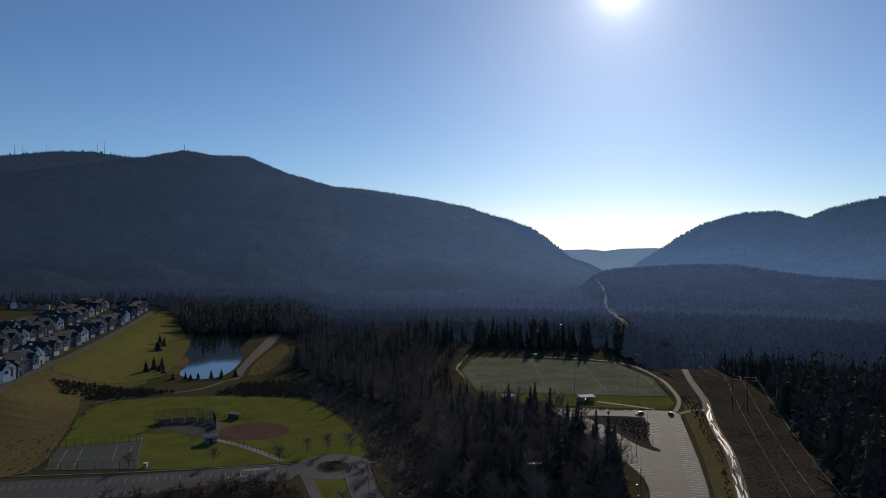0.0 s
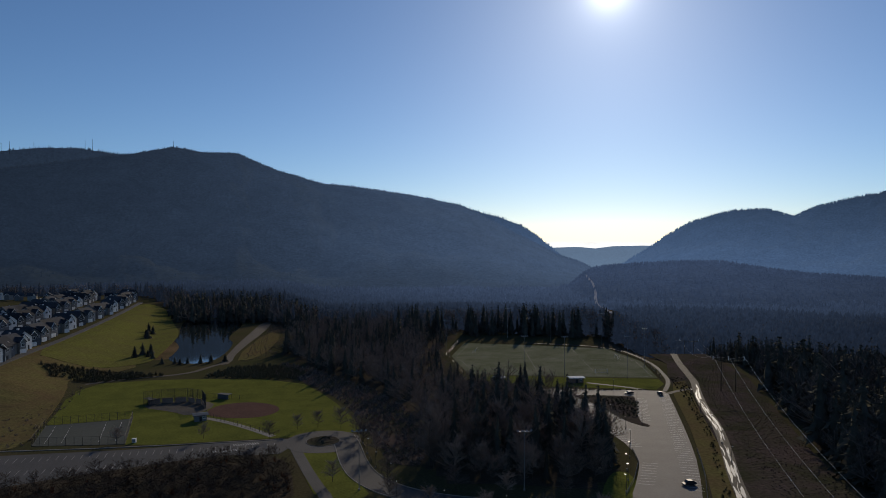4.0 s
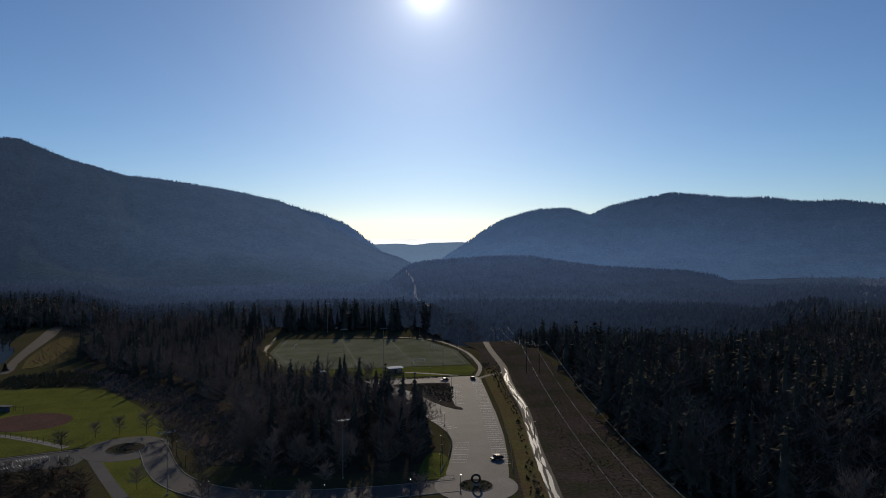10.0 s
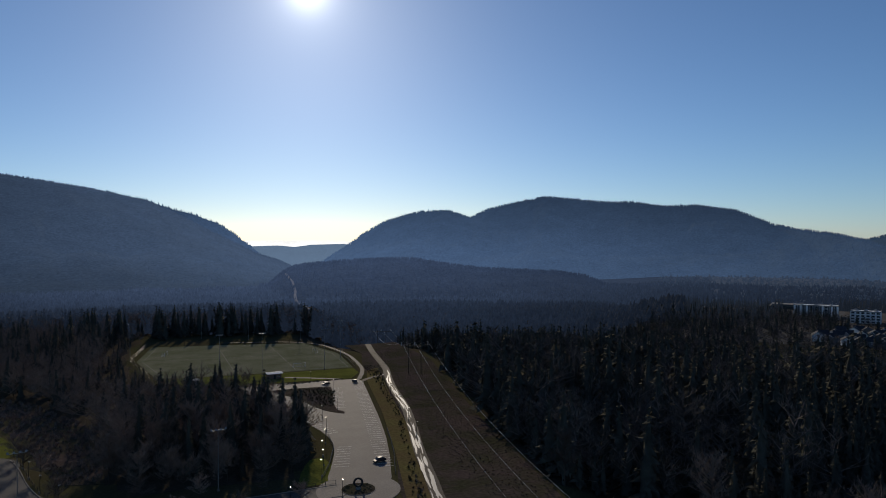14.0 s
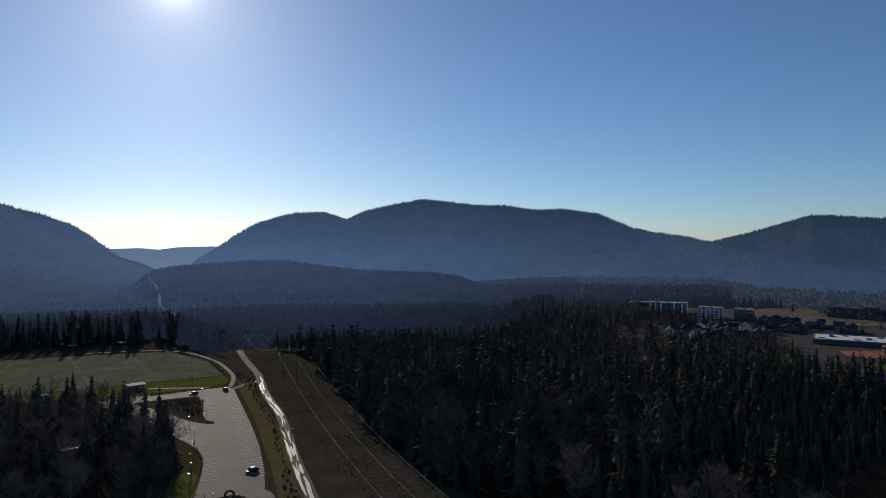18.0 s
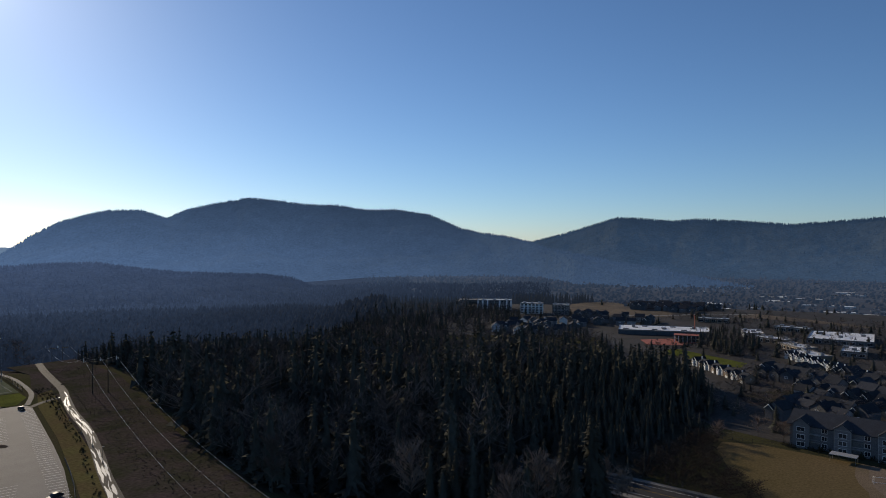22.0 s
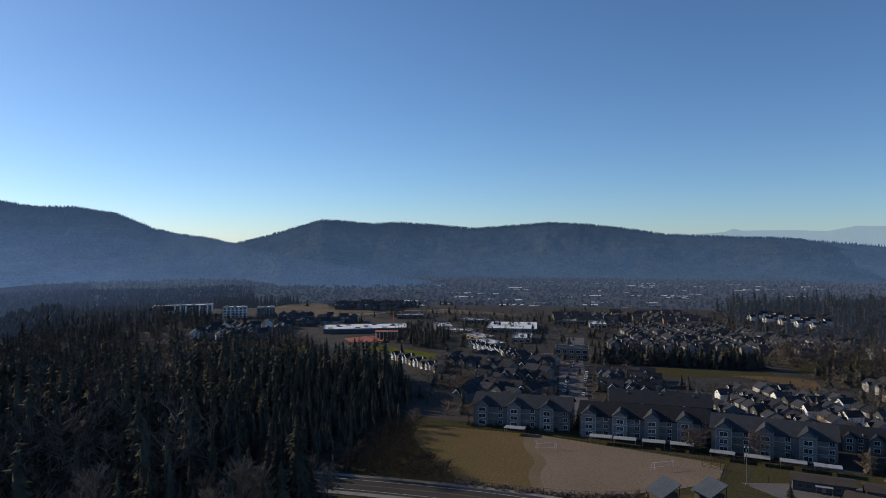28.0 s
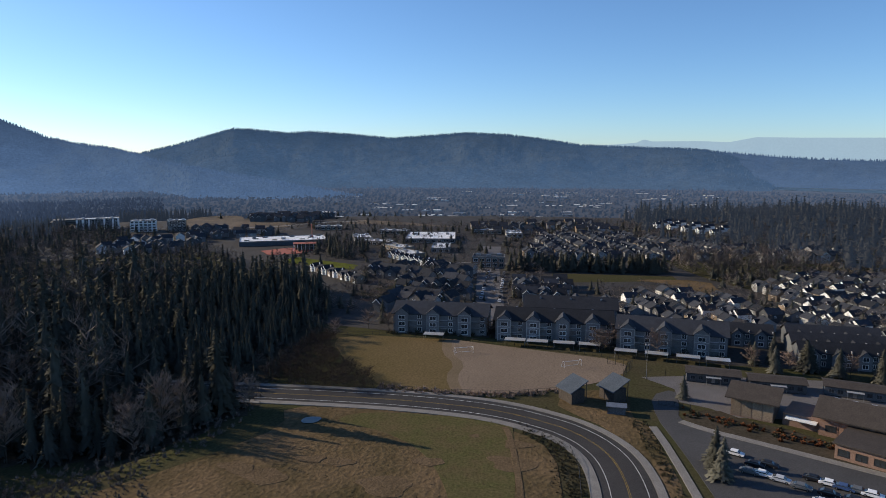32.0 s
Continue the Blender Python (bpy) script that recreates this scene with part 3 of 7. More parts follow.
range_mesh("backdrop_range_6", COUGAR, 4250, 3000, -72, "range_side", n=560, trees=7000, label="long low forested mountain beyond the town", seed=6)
range_mesh("backdrop_range_7", LAST, 4700, 4500, -40, "range_last", n=200, rows=8, label="far mountain chain on the horizon, paled by painted haze", seed=7)
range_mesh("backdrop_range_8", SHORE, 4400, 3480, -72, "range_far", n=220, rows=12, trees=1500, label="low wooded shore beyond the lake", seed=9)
# a real cloud bank, but its brightness is its material's own glow
range_mesh("backdrop_cloud_bank", [(-7, -0.25), (-9, -0.05), (-12, 0.02), (-16, 0.0), (-18.5, -0.1), (-20, -0.3)], 4650, 4600, -40, "glowing_cloud", n=80, rows=5,
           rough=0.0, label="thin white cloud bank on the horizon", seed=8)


# ---- trees ----
def conifer(rng, tiers, boughs, ratio, sprays=4, size=0.3):
    """Crown of a conifer of height 1: uneven whorls of drooping boughs, each of a few ragged sprays, facing outwards."""
    V, F, N = [], [], []
    low = 0.05 + 0.12 * rng.random()
    lean = rng.normal(size=2) * 0.015
    swell = 6 * rng.random()
    for i in range(tiers):
        f = (i + 0.6 * rng.random()) / tiers
        z = low + (0.99 - low) * f
        body = (1 - f) ** 0.85 * (0.86 + 0.14 * math.sin(9 * f + swell))
        for k in range(max(2, round(boughs * (1 - 0.5 * f)))):
            a = rng.random() * 6.283
            r = ratio * (body * (0.5 + 0.6 * rng.random()) + 0.012)
            c, s = math.cos(a), math.sin(a)
            for j in range(sprays):
                u = 0.3 + 0.7 * (j + 0.3 + 0.7 * rng.random()) / sprays
                p = np.array([lean[0] * z + r * u * c, lean[1] * z + r * u * s, z - r * u * (0.4 + 0.35 * rng.random())])
                w = ratio * (size - 0.6 * size * f) * (0.6 + 0.7 * rng.random())
                d1 = np.array([c + rng.normal() * 0.5, s + rng.normal() * 0.5, -0.55 + rng.normal() * 0.3]) * w
                d2 = np.array([-s + rng.normal() * 0.3, c + rng.normal() * 0.3, rng.normal() * 0.4]) * w * 0.7
                q = np.array([c + rng.normal() * 0.16, s + rng.normal() * 0.16, 0.5 + rng.normal() * 0.12])
                n = len(V)
                V += [p - d1 * 0.6 + d2, p - d1 * 0.6 - d2, p + d1]
                flip = np.dot(np.cross(V[n + 1] - V[n], V[n + 2] - V[n]), q) < 0
                F.append((n, n + 2, n + 1) if flip else (n, n + 1, n + 2))
                N += [q / np.linalg.norm(q)] * 3
    rings, sides = (7, 7) if sprays > 2 else (4, 5)
    base = len(V)
    for i in range(rings):
        f = i / (rings - 1)
        for k in range(sides):
            a = 6.283 * (k + 0.5 * (i % 2)) / sides
            r = ratio * ((1 - f) ** 0.9 * 0.4 + 0.004) * (0.6 + 0.8 * rng.random())
            V.append(np.array([lean[0] * f + r * math.cos(a), lean[1] * f + r * math.sin(a), low + 0.02 + (0.93 - low) * f - 0.3 * r]))
            N.append(np.array([math.cos(a) * 0.9, math.sin(a) * 0.9, 0.42]))
    for i in range(rings - 1):
        for k in range(sides):
            p, q = base + i * sides + k, base + i * sides + (k + 1) % sides
            F += [(p, q, q + sides), (p, q + sides, p + sides)]
    n = len(V)
    V += [(lean[0] - 0.008, lean[1], 0.9), (lean[0] + 0.008, lean[1], 0.9), (lean[0], lean[1], 1.03)]
    F.append((n, n + 1, n + 2))
    N += [(0, -1, 0)] * 3
    return np.array(V), np.array(F), np.array(N)


def bare_crown(rng, limbs, twigs, spread=0.26, stout=1.0):
    """Crown of a leafless tree of height 1: limbs and sprays of thin twigs."""
    V, F = [], []

    def blade(p, q, w):
        n = len(V)
        side = np.cross(q - p, rng.normal(size=3))
        side = side / (np.linalg.norm(side) + 1e-6) * w
        V.extend([p - side, p + side, q])
        F.append((n, n + 1, n + 2))
    for i in range(limbs):
        z = 0.22 + 0.62 * rng.random()
        a = rng.random() * 6.283
        reach = spread * (1.1 - 0.75 * z) * (0.6 + 0.7 * rng.random()) * 1.5
        p = np.array([0, 0, z])
        q = p + np.array([math.cos(a) * reach, math.sin(a) * reach, 0.10 + 0.22 * rng.random()])
        blade(p, q, 0.006 * stout)
        blade(p, q, 0.006 * stout)
        for _ in range(twigs):
            s = p + (q - p) * (0.25 + 0.75 * rng.random())
            e = s + np.array([rng.normal() * 0.05, rng.normal() * 0.05, 0.03 + 0.10 * rng.random()])
            blade(s, e, 0.0032 * stout)
    for _ in range(twigs * 2):
        s = np.array([0, 0, 0.7 + 0.2 * rng.random()])
        blade(s, s + np.array([rng.normal() * 0.04, rng.normal() * 0.04, 0.12]), 0.003)
    return np.array(V), np.array(F)


def trunk_mesh(name, r, top=0.9, m="bark"):
    return poly_mesh(name, *tube([(0, 0, -0.02), (0.004, 0, 0.3), (-0.003, 0.004, 0.6), (0, 0, top)], [r, r * 0.75, r * 0.45, r * 0.12], 5), m)


tree_rng = np.random.default_rng(11)
FIRS = []
for _ in range(7):
    cv, cf, cn = conifer(tree_rng, 34, 13, 0.19 + 0.07 * tree_rng.random(), 5, 0.15)
    FIRS.append(tri_mesh("crown", cv, cf, "needles", cn))
DARK_BARES = [tri_mesh("crown", *bare_crown(tree_rng, 48, 18, 0.27, 1.3), "twigs_dark") for _ in range(4)]
BARES = [tri_mesh("crown", *bare_crown(tree_rng, 46, 19, 0.3, 1.2), "twigs") for _ in range(6)]
FIR_TRUNK, BARE_TRUNK = trunk_mesh("trunk", 0.012), trunk_mesh("trunk", 0.011)
FIR_MASS = [conifer(tree_rng, 18, 9, 0.2 + 0.07 * tree_rng.random(), 3, 0.23) for _ in range(6)]
FIR_FAR = [conifer(tree_rng, 11, 7, 0.2 + 0.06 * tree_rng.random(), 2, 0.34) for _ in range(6)]
BARE_MASS = [bare_crown(tree_rng, 18, 9, 0.34, 1.3) for _ in range(6)]
BARE_FAR = [bare_crown(tree_rng, 9, 4, 0.36, 2.2) for _ in range(6)]


def plant(kind, x, y, h, label, group, wide=1.0, z=None, dark=False):
    fir = kind == "fir"
    root = tagged(new("conifer_tree" if fir else "bare_tree"), label, "tree", group)
    z = float(ground_z(x, y)) if z is None else z
    root.matrix_basis = pose(x, y, z, 0, 0, tree_rng.random() * 360) @ Matrix.Diagonal((h * wide, h * wide, h, 1))
    part("trunk", FIR_TRUNK if fir else BARE_TRUNK, root)
    part("crown", (FIRS if fir else DARK_BARES if dark else BARES)[int(tree_rng.integers(4 if dark else 6))], root)
    return root


def mass(name, kind, X, Y, H, m, label, wide=1.0, Z=None):
    """Trees past counting, joined into one mesh."""
    Vs, Fs, Ns, k = [], [], [], 0
    Z = ground_z(X, Y) if Z is None else Z
    lib = {"fir": FIR_MASS, "far_fir": FIR_FAR, "bare": BARE_MASS, "far_bare": BARE_FAR}[kind]
    pick = tree_rng.integers(len(lib), size=len(X))
    turn = tree_rng.random(len(X)) * 6.283
    for t, crown in enumerate(lib):
        tv, tf = crown[:2]
        sel = np.where(pick == t)[0]
        if not len(sel):
            continue
        c, s = np.cos(turn[sel])[:, None], np.sin(turn[sel])[:, None]
        h = H[sel][:, None]
        v = np.stack([(tv[None, :, 0] * c - tv[None, :, 1] * s) * h * wide + X[sel][:, None],
                      (tv[None, :, 0] * s + tv[None, :, 1] * c) * h * wide + Y[sel][:, None], tv[None, :, 2] * h + Z[sel][:, None]], 2)
        f = tf[None] + (np.arange(len(sel)) * len(tv))[:, None, None] + k
        Vs.append(v.reshape(-1, 3))
        Fs.append(f.reshape(-1, 3))
        if len(crown) > 2:
            q = crown[2]
            Ns.append(np.stack([q[None, :, 0] * c - q[None, :, 1] * s, q[None, :, 0] * s + q[None, :, 1] * c, q[None, :, 2] + 0 * c], 2).reshape(-1, 3))
        k += len(sel) * len(tv)
    me = tri_mesh(name, np.concatenate(Vs), np.concatenate(Fs), m, np.concatenate(Ns) if Ns else None)
    return tagged(new(name, me), label, "trees", kind="stuff")


def scatter(pts, gap, rng, keep_out=()):
    """Points about gap metres apart inside an outline."""
    x0, x1 = min(p[0] for p in pts), max(p[0] for p in pts)
    y0, y1 = min(p[1] for p in pts), max(p[1] for p in pts)
    gx, gy = np.meshgrid(np.arange(x0, x1, gap), np.arange(y0, y1, gap * 0.9))
    X = (gx + rng.uniform(-0.48, 0.48, gx.shape) * gap).ravel()
    Y = (gy + rng.uniform(-0.48, 0.48, gy.shape) * gap).ravel()
    ok = inside_many(pts, X, Y)
    for k in keep_out:
        ok &= ~inside_many(k, X, Y)
    return X[ok], Y[ok]


def polar(a, d):
    return (-d * math.sin(radians(a)), d * math.cos(radians(a)))


# outlines of the woods
RIGHT_WOOD = [(122, 172), (140, 170), (158, 154), (162, 126), (161, 104), (170, 91), (182, 83), (198, 82), (212, 87), (240, 88), (262, 86), (305, 94), (345, 105), (378, 140), (392, 185), (390, 220),
              polar(-58, 450), polar(-52, 480), polar(-50, 660), polar(-42, 700), polar(-30, 690), polar(-21.5, 640), (215, 520), (197, 450), (190, 400), (165, 318), (146, 258)]
MIDDLE_WOOD = [(52, 350), (28, 370), (12, 400), (4, 450), (8, 520), (20, 560), (-40, 600), (-118, 600), (-116, 560), (-104, 470), (-74, 415), (-36, 362), (-10, 306),
               (-6, 268), (-4, 238), (4, 222), (52, 216), (60, 228), (66, 246), (66, 262), (66, 284), (60, 318)]
BACK_WOOD = [polar(34, 1000), polar(26, 980), (-372, 860), (-330, 800), (-268, 700), (-210, 690), (-155, 655), (-110, 625), (-60, 612), (10, 600), (60, 584), (128, 560), (152, 510), (172, 500), (190, 540),
             polar(-19, 760), polar(0, 800), polar(15, 850), polar(24, 1000), polar(34, 1080)]
POND = rounded([(-179, 448), (-184, 480), (-193, 512), (-213, 545), (-212, 560), (-222, 588), (-235, 625), (-250, 676), (-215, 690), (-182, 655), (-171, 552), (-155, 525), (-144, 448), (-157, 433)], 2)

ground()


def near_and_far(X, Y, limit):
    """Splits the trees at a distance from the lookout."""
    return np.hypot(X, Y) < limit


def grow_woods():
    rng = np.random.default_rng(5)
    X, Y = scatter(RIGHT_WOOD, 6.3, rng, [[(193, 80), (206, 80), (205, 135), (193, 135)]])
    H = np.clip(rng.gamma(9, 2.6, len(X)), 12, 36)
    lot = near_and_far(X, Y, 216)
    stand = np.array([noise.noise(Vector((x * 0.018, y * 0.018, 3.0))) for x, y in zip(X, Y)])
    fir = rng.random(len(X)) < np.clip(0.52 + 0.9 * stand + 0.25 * (Y < 125) + 0.5 * ((X > 192) & (Y < 175)), 0.15, 0.95)
    H *= 0.92 + 0.35 * stand
    H = np.where((X > 192) & (X < 300), np.minimum(H, 3.0 + 0.31 * np.maximum(Y - 82, 0)), H)
    H = np.where((X >= 300) & (X < 350), np.minimum(H, 8.0 + 0.31 * np.maximum(Y - 90, 0)), H)
    D, A = np.hypot(X, Y), np.degrees(np.arctan2(-X, Y))
    H *= 1 - 0.42 * step(280, 520, D) - 0.28 * step(330, 560, D) * step(-38, -46, A)
    for x, y, h, f in zip(X[lot], Y[lot], H[lot], fir[lot]):
        if f:
            plant("fir", x, y, h, "tall dark conifer in the dense wood", "wood by the clearing")
        else:
            plant("bare", x, y, h * 0.85, "leafless grey-brown tree among the conifers", "bare trees in the wood", dark=True)
    far = ~lot
    deep = D > 340
    mass("conifer_wood", "fir", X[far & fir & ~deep], Y[far & fir & ~deep], H[far & fir & ~deep], "needles_mass", "dense dark conifer wood seen from above")
    mass("conifer_wood_deep", "far_fir", X[far & fir & deep], Y[far & fir & deep], H[far & fir & deep], "needles_mass", "dark conifer wood running up to the ridge")
    mass("bare_wood", "bare", X[far & ~fir & ~deep], Y[far & ~fir & ~deep], H[far & ~fir & ~deep] * 0.86, "twigs_far", "leafless trees between the conifers")
    mass("bare_wood_deep", "far_bare", X[far & ~fir & deep], Y[far & ~fir & deep], H[far & ~fir & deep] * 0.86, "twigs_far", "leafless trees on the ridge")
    X, Y = scatter([(207, 104), (250, 98), (300, 100), (345, 112), (345, 165), (215, 170), (207, 150)], 5.2, rng)
    mass("roadside_conifers", "fir", X, Y, np.minimum(rng.uniform(9, 26, len(X)), 3.0 + 0.31 * (Y - 82) + 5.0 * (X > 300)), "needles_mass", "close dark conifers beside the road")
    X, Y = scatter(MIDDLE_WOOD, 6.0, rng)
    H = rng.uniform(9, 17, len(X)) * np.where((Y > 335) & (X > -8), 0.48, 1.0) * np.where(Y < 235, 0.65, 1.0) * np.where(X > 0, 1.12, 1.0)
    fir = rng.random(len(X)) < np.where((X > 5) & (Y < 370) & (Y > 235), 0.42, np.where(Y > 430, 0.4, 0.15))
    near = near_and_far(X, Y, 262)
    for x, y, h, f in zip(X[near], Y[near], H[near], fir[near]):
        if f:
            plant("fir", x, y, h * 1.15, "dark conifer in the mixed wood", "mixed wood beside the car park")
        else:
            plant("bare", x, y, h, "leafless tree in the mixed wood", "mixed wood beside the car park")
    far = ~near
    mass("mixed_wood_conifers", "fir", X[far & fir], Y[far & fir], H[far & fir] * 1.2, "needles_mass", "scattered conifers in the mixed wood")
    mass("mixed_wood_bare_trees", "bare", X[far & ~fir], Y[far & ~fir], H[far & ~fir], "twigs_mass", "leafless brown trees of the mixed wood")
    X, Y = scatter(BACK_WOOD, 7.0, rng)
    H = rng.uniform(12, 27, len(X)) * (1 - 0.25 * step(10, 15, np.degrees(np.arctan2(-X, Y))))
    bare = rng.random(len(X)) < 0.55
    mass("back_bare_trees", "far_bare", X[bare], Y[bare], H[bare] * 0.8, "twigs_mass", "leafless brown trees behind the playing field", 1.3)
    X, Y, H = X[~bare], Y[~bare], H[~bare]
    # these conifers glow faintly with painted haze
    mass("back_conifers", "far_fir", X, Y, H, "haze_near", "row of tall conifers behind the playing field")
    n = 95
    X = rng.uniform(-45, 150, n)
    mass("field_back_conifers", "fir", X, 588 - 0.22 * X + rng.normal(size=n) * 10, np.where(rng.random(n) < 0.5, rng.uniform(18, 27, n), rng.uniform(9, 18, n)), "needles_mass", "tall dark conifers behind the playing field")
    X, Y = scatter([(-272, 690), (-252, 655), (-232, 640), (-216, 668), (-180, 640), (-168, 655), (-150, 640), (-126, 600), (-100, 640), (-150, 770), (-310, 790)], 6, rng)
    f = rng.random(len(X)) < 0.5
    mass("pond_conifers_wood", "far_fir", X[f], Y[f], rng.uniform(9, 25, f.sum()), "needles_mass", "dark conifers behind the pond")
    mass("pond_bare_wood", "far_bare", X[~f], Y[~f], rng.uniform(8, 18, (~f).sum()), "twigs_mass", "leafless trees behind the pond")
    # far valley forest in depth, its haze painted on as emission that grows with distance
    for name, d0, d1, gap, m in (("valley_forest_near", 560, 1150, 7.0, "haze_near"), ("valley_forest_far", 1100, 2450, 12, "haze_mid")):
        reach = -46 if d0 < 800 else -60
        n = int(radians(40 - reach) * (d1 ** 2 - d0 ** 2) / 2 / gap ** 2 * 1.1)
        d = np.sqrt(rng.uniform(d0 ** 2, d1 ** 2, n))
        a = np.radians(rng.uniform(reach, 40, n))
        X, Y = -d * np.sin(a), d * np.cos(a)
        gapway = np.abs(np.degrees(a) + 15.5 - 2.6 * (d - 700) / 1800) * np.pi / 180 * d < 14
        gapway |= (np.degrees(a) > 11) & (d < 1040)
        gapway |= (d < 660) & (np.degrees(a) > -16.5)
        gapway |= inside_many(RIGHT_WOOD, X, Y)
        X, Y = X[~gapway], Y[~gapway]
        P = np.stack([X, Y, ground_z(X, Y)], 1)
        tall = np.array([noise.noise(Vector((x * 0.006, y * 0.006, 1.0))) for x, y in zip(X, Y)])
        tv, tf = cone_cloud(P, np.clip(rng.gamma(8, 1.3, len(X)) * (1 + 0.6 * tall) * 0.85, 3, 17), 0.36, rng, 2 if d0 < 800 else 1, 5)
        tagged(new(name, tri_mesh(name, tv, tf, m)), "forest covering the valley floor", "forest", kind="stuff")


grow_woods()


# ---- the park: lawns, courts, car park, roads ----
LOT = rounded([(76, 190), (92, 234), (102, 270), (108, 294), (116, 326), (122, 351), (117, 355), (57, 361), (57, 354), (65, 318), (71, 284), (75, 257), (73, 240), (66, 221), (60, 207), (60, 196)], 1)
sheet("playing_field", [(20, 401), (70, 393), (129, 387), (136, 440), (127, 494), (70, 512), (23, 522), (11.5, 463)], "turf", 0.08, label="worn grey-green playing field with pale lines", category="field")
sheet("field_verge", [(28, 376), (116, 358), (126, 366), (133, 386), (141, 440), (132, 500), (72, 520), (18, 536), (4, 466), (12, 404)], "meadow", 0.05, label="rough grass verge round the field", category="lawn")
sheet("field_strip", [(30, 378), (58, 366), (118, 357), (127, 371), (128.5, 385), (70, 391), (22, 399)], "lawn", 0.065, label="green grass strip before the field", category="lawn")
sheet("softball_lawn", rounded([(-167, 294), (-198, 372), (-149, 390), (-79, 385), (-53, 341), (-34, 294), (-31, 277), (-64, 272), (-119, 261), (-165, 272)], 1), "lawn", 0.05,
      label="mown green lawn of the ball field", category="lawn")
sheet("infield", rounded([(-106, 308), (-106, 325), (-94, 333), (-80, 329), (-72, 318), (-76, 305), (-90, 301)], 2), "infield_dirt", 0.09, label="red-brown dirt infield", category="field")
sheet("backstop_pad", rounded([(-140, 322), (-138, 332), (-122, 336), (-108, 332), (-106, 318), (-112, 306), (-122, 314)], 1), "gravel", 0.08, label="dirt pad behind the backstop", category="ground")
sheet("tennis_court", [(-156, 262), (-167, 291), (-135, 302), (-121, 264)], "court", 0.09, label="grey-green hard tennis court", category="court")
sheet("lower_car_park", [(-200, 210), (-200, 246), (-164, 250), (-118, 257), (-62, 271), (-54, 268), (-58, 252), (-92, 244), (-110, 225), (-130, 205)], "drive_asphalt", 0.07,
      label="grey asphalt car park with white stalls", category="car park")
sheet("car_park", LOT, "asphalt", 0.10, label="pale grey asphalt car park with white stall lines", category="car park")
sheet("planter_bed", rounded([(72, 345), (100, 342), (101.5, 339), (89, 294), (92.5, 288), (90, 284.5), (83, 297), (79, 322), (71, 342)], 1), "brush", 0.22, label="dark planted bed in the car park", category="planter")
sheet("corridor_brush", [(70, 150), (78, 190), (94, 232), (110, 278), (124, 335), (134, 385), (150, 432), (150, 470), (190, 470), (184, 395), (160, 313), (143, 257), (120, 163)], "brush", 0.05,
      label="reddish brown scrub under the power line", category="scrub")
sheet("verge_grass", [(76, 178), (92, 228), (108, 284), (123, 345), (133, 374), (142, 380), (126, 322), (109, 256), (97, 222), (82, 172)], "rough_meadow", 0.07, label="rough grass beside the track", category="verge")
sheet("pond_bank", rounded([(-205, 458), (-213, 510), (-246, 590), (-262, 690), (-205, 706), (-160, 668), (-148, 600), (-140, 520), (-134, 440), (-160, 426), (-188, 438)], 1), "meadow", 0.06, label="rough grass bank round the pond", category="bank")
sheet("pond_shore", rounded([(-203, 458), (-212, 508), (-240, 586), (-224, 588), (-213, 550), (-191, 512), (-180, 474), (-177, 448)], 1), "dry_grass", 0.09, label="pale dry shore of the pond", category="bank")
sheet("pond_dam", rounded([(-138, 430), (-146, 480), (-153, 530), (-160, 591), (-168, 655), (-158, 660), (-149, 591), (-141, 480), (-132, 436)], 1), "gravel", 0.16, label="pale track along the pond's dam", category="bank")
sheet("dam_grass", rounded([(-135, 445), (-118, 455), (-128, 570), (-146, 592)], 1), "rough_meadow", 0.1, label="green grass on the dam's back", category="lawn")
sheet("pond", POND, "water", 0.14, label="still pond reflecting the sky", category="pond")
draped_sheet("slope_lawn", rounded([(-222, 412), (-251, 420), (-265, 498), (-307, 675), (-330, 760), (-290, 740), (-252, 650), (-218, 580), (-198, 500), (-186, 446), (-192, 428)], 1), "slope_grass", 0.42,
             label="green grass slope below the houses", category="lawn")
draped_sheet("rough_meadow", rounded([(-276, 325), (-270, 400), (-262, 470), (-250, 462), (-225, 440), (-192, 434), (-186, 420), (-206, 380), (-194, 357), (-171, 298), (-158, 262), (-172, 249), (-260, 246), (-290, 280)], 1), "rough_meadow", 0.3,
             label="olive and tan rough meadow beside the ball field", category="meadow")
draped_sheet("upper_lawn", rounded([(-395, 590), (-365, 600), (-352, 640), (-372, 700), (-420, 690), (-430, 620)], 1), "slope_grass", 0.5, label="green lawn between the house rows", category="lawn")
draped_sheet("mound", rounded([(120, 110), (139, 92), (156, 80), (175, 68), (190, 74), (191, 48), (188, 21), (180, 2), (168, -8), (140, -9), (90, -10), (60, 60), (90, 110)], 1), "dry_grass", 0.12,
      label="olive and tan rough meadow on the mound", category="meadow")
draped_sheet("mound_green", rounded([(187, 4), (189, 30), (188, 50), (180, 56), (176, 40), (164, 26), (146, 18), (128, 14), (128, 2), (165, 2), (178, 3)], 2), "olive_grass", 0.15, label="olive green grass on the mound's top", category="meadow")
sheet("dirt_pitch", [(268, 79), (273, 66), (270.5, 31), (260, -4), (250, -38), (231, -33.5), (216, -13), (209.5, 5), (208, 27), (209, 42), (214, 50), (236, 67), (258, 78)], "dirt_field", 0.06,
      label="bare tan playing pitch", category="field")

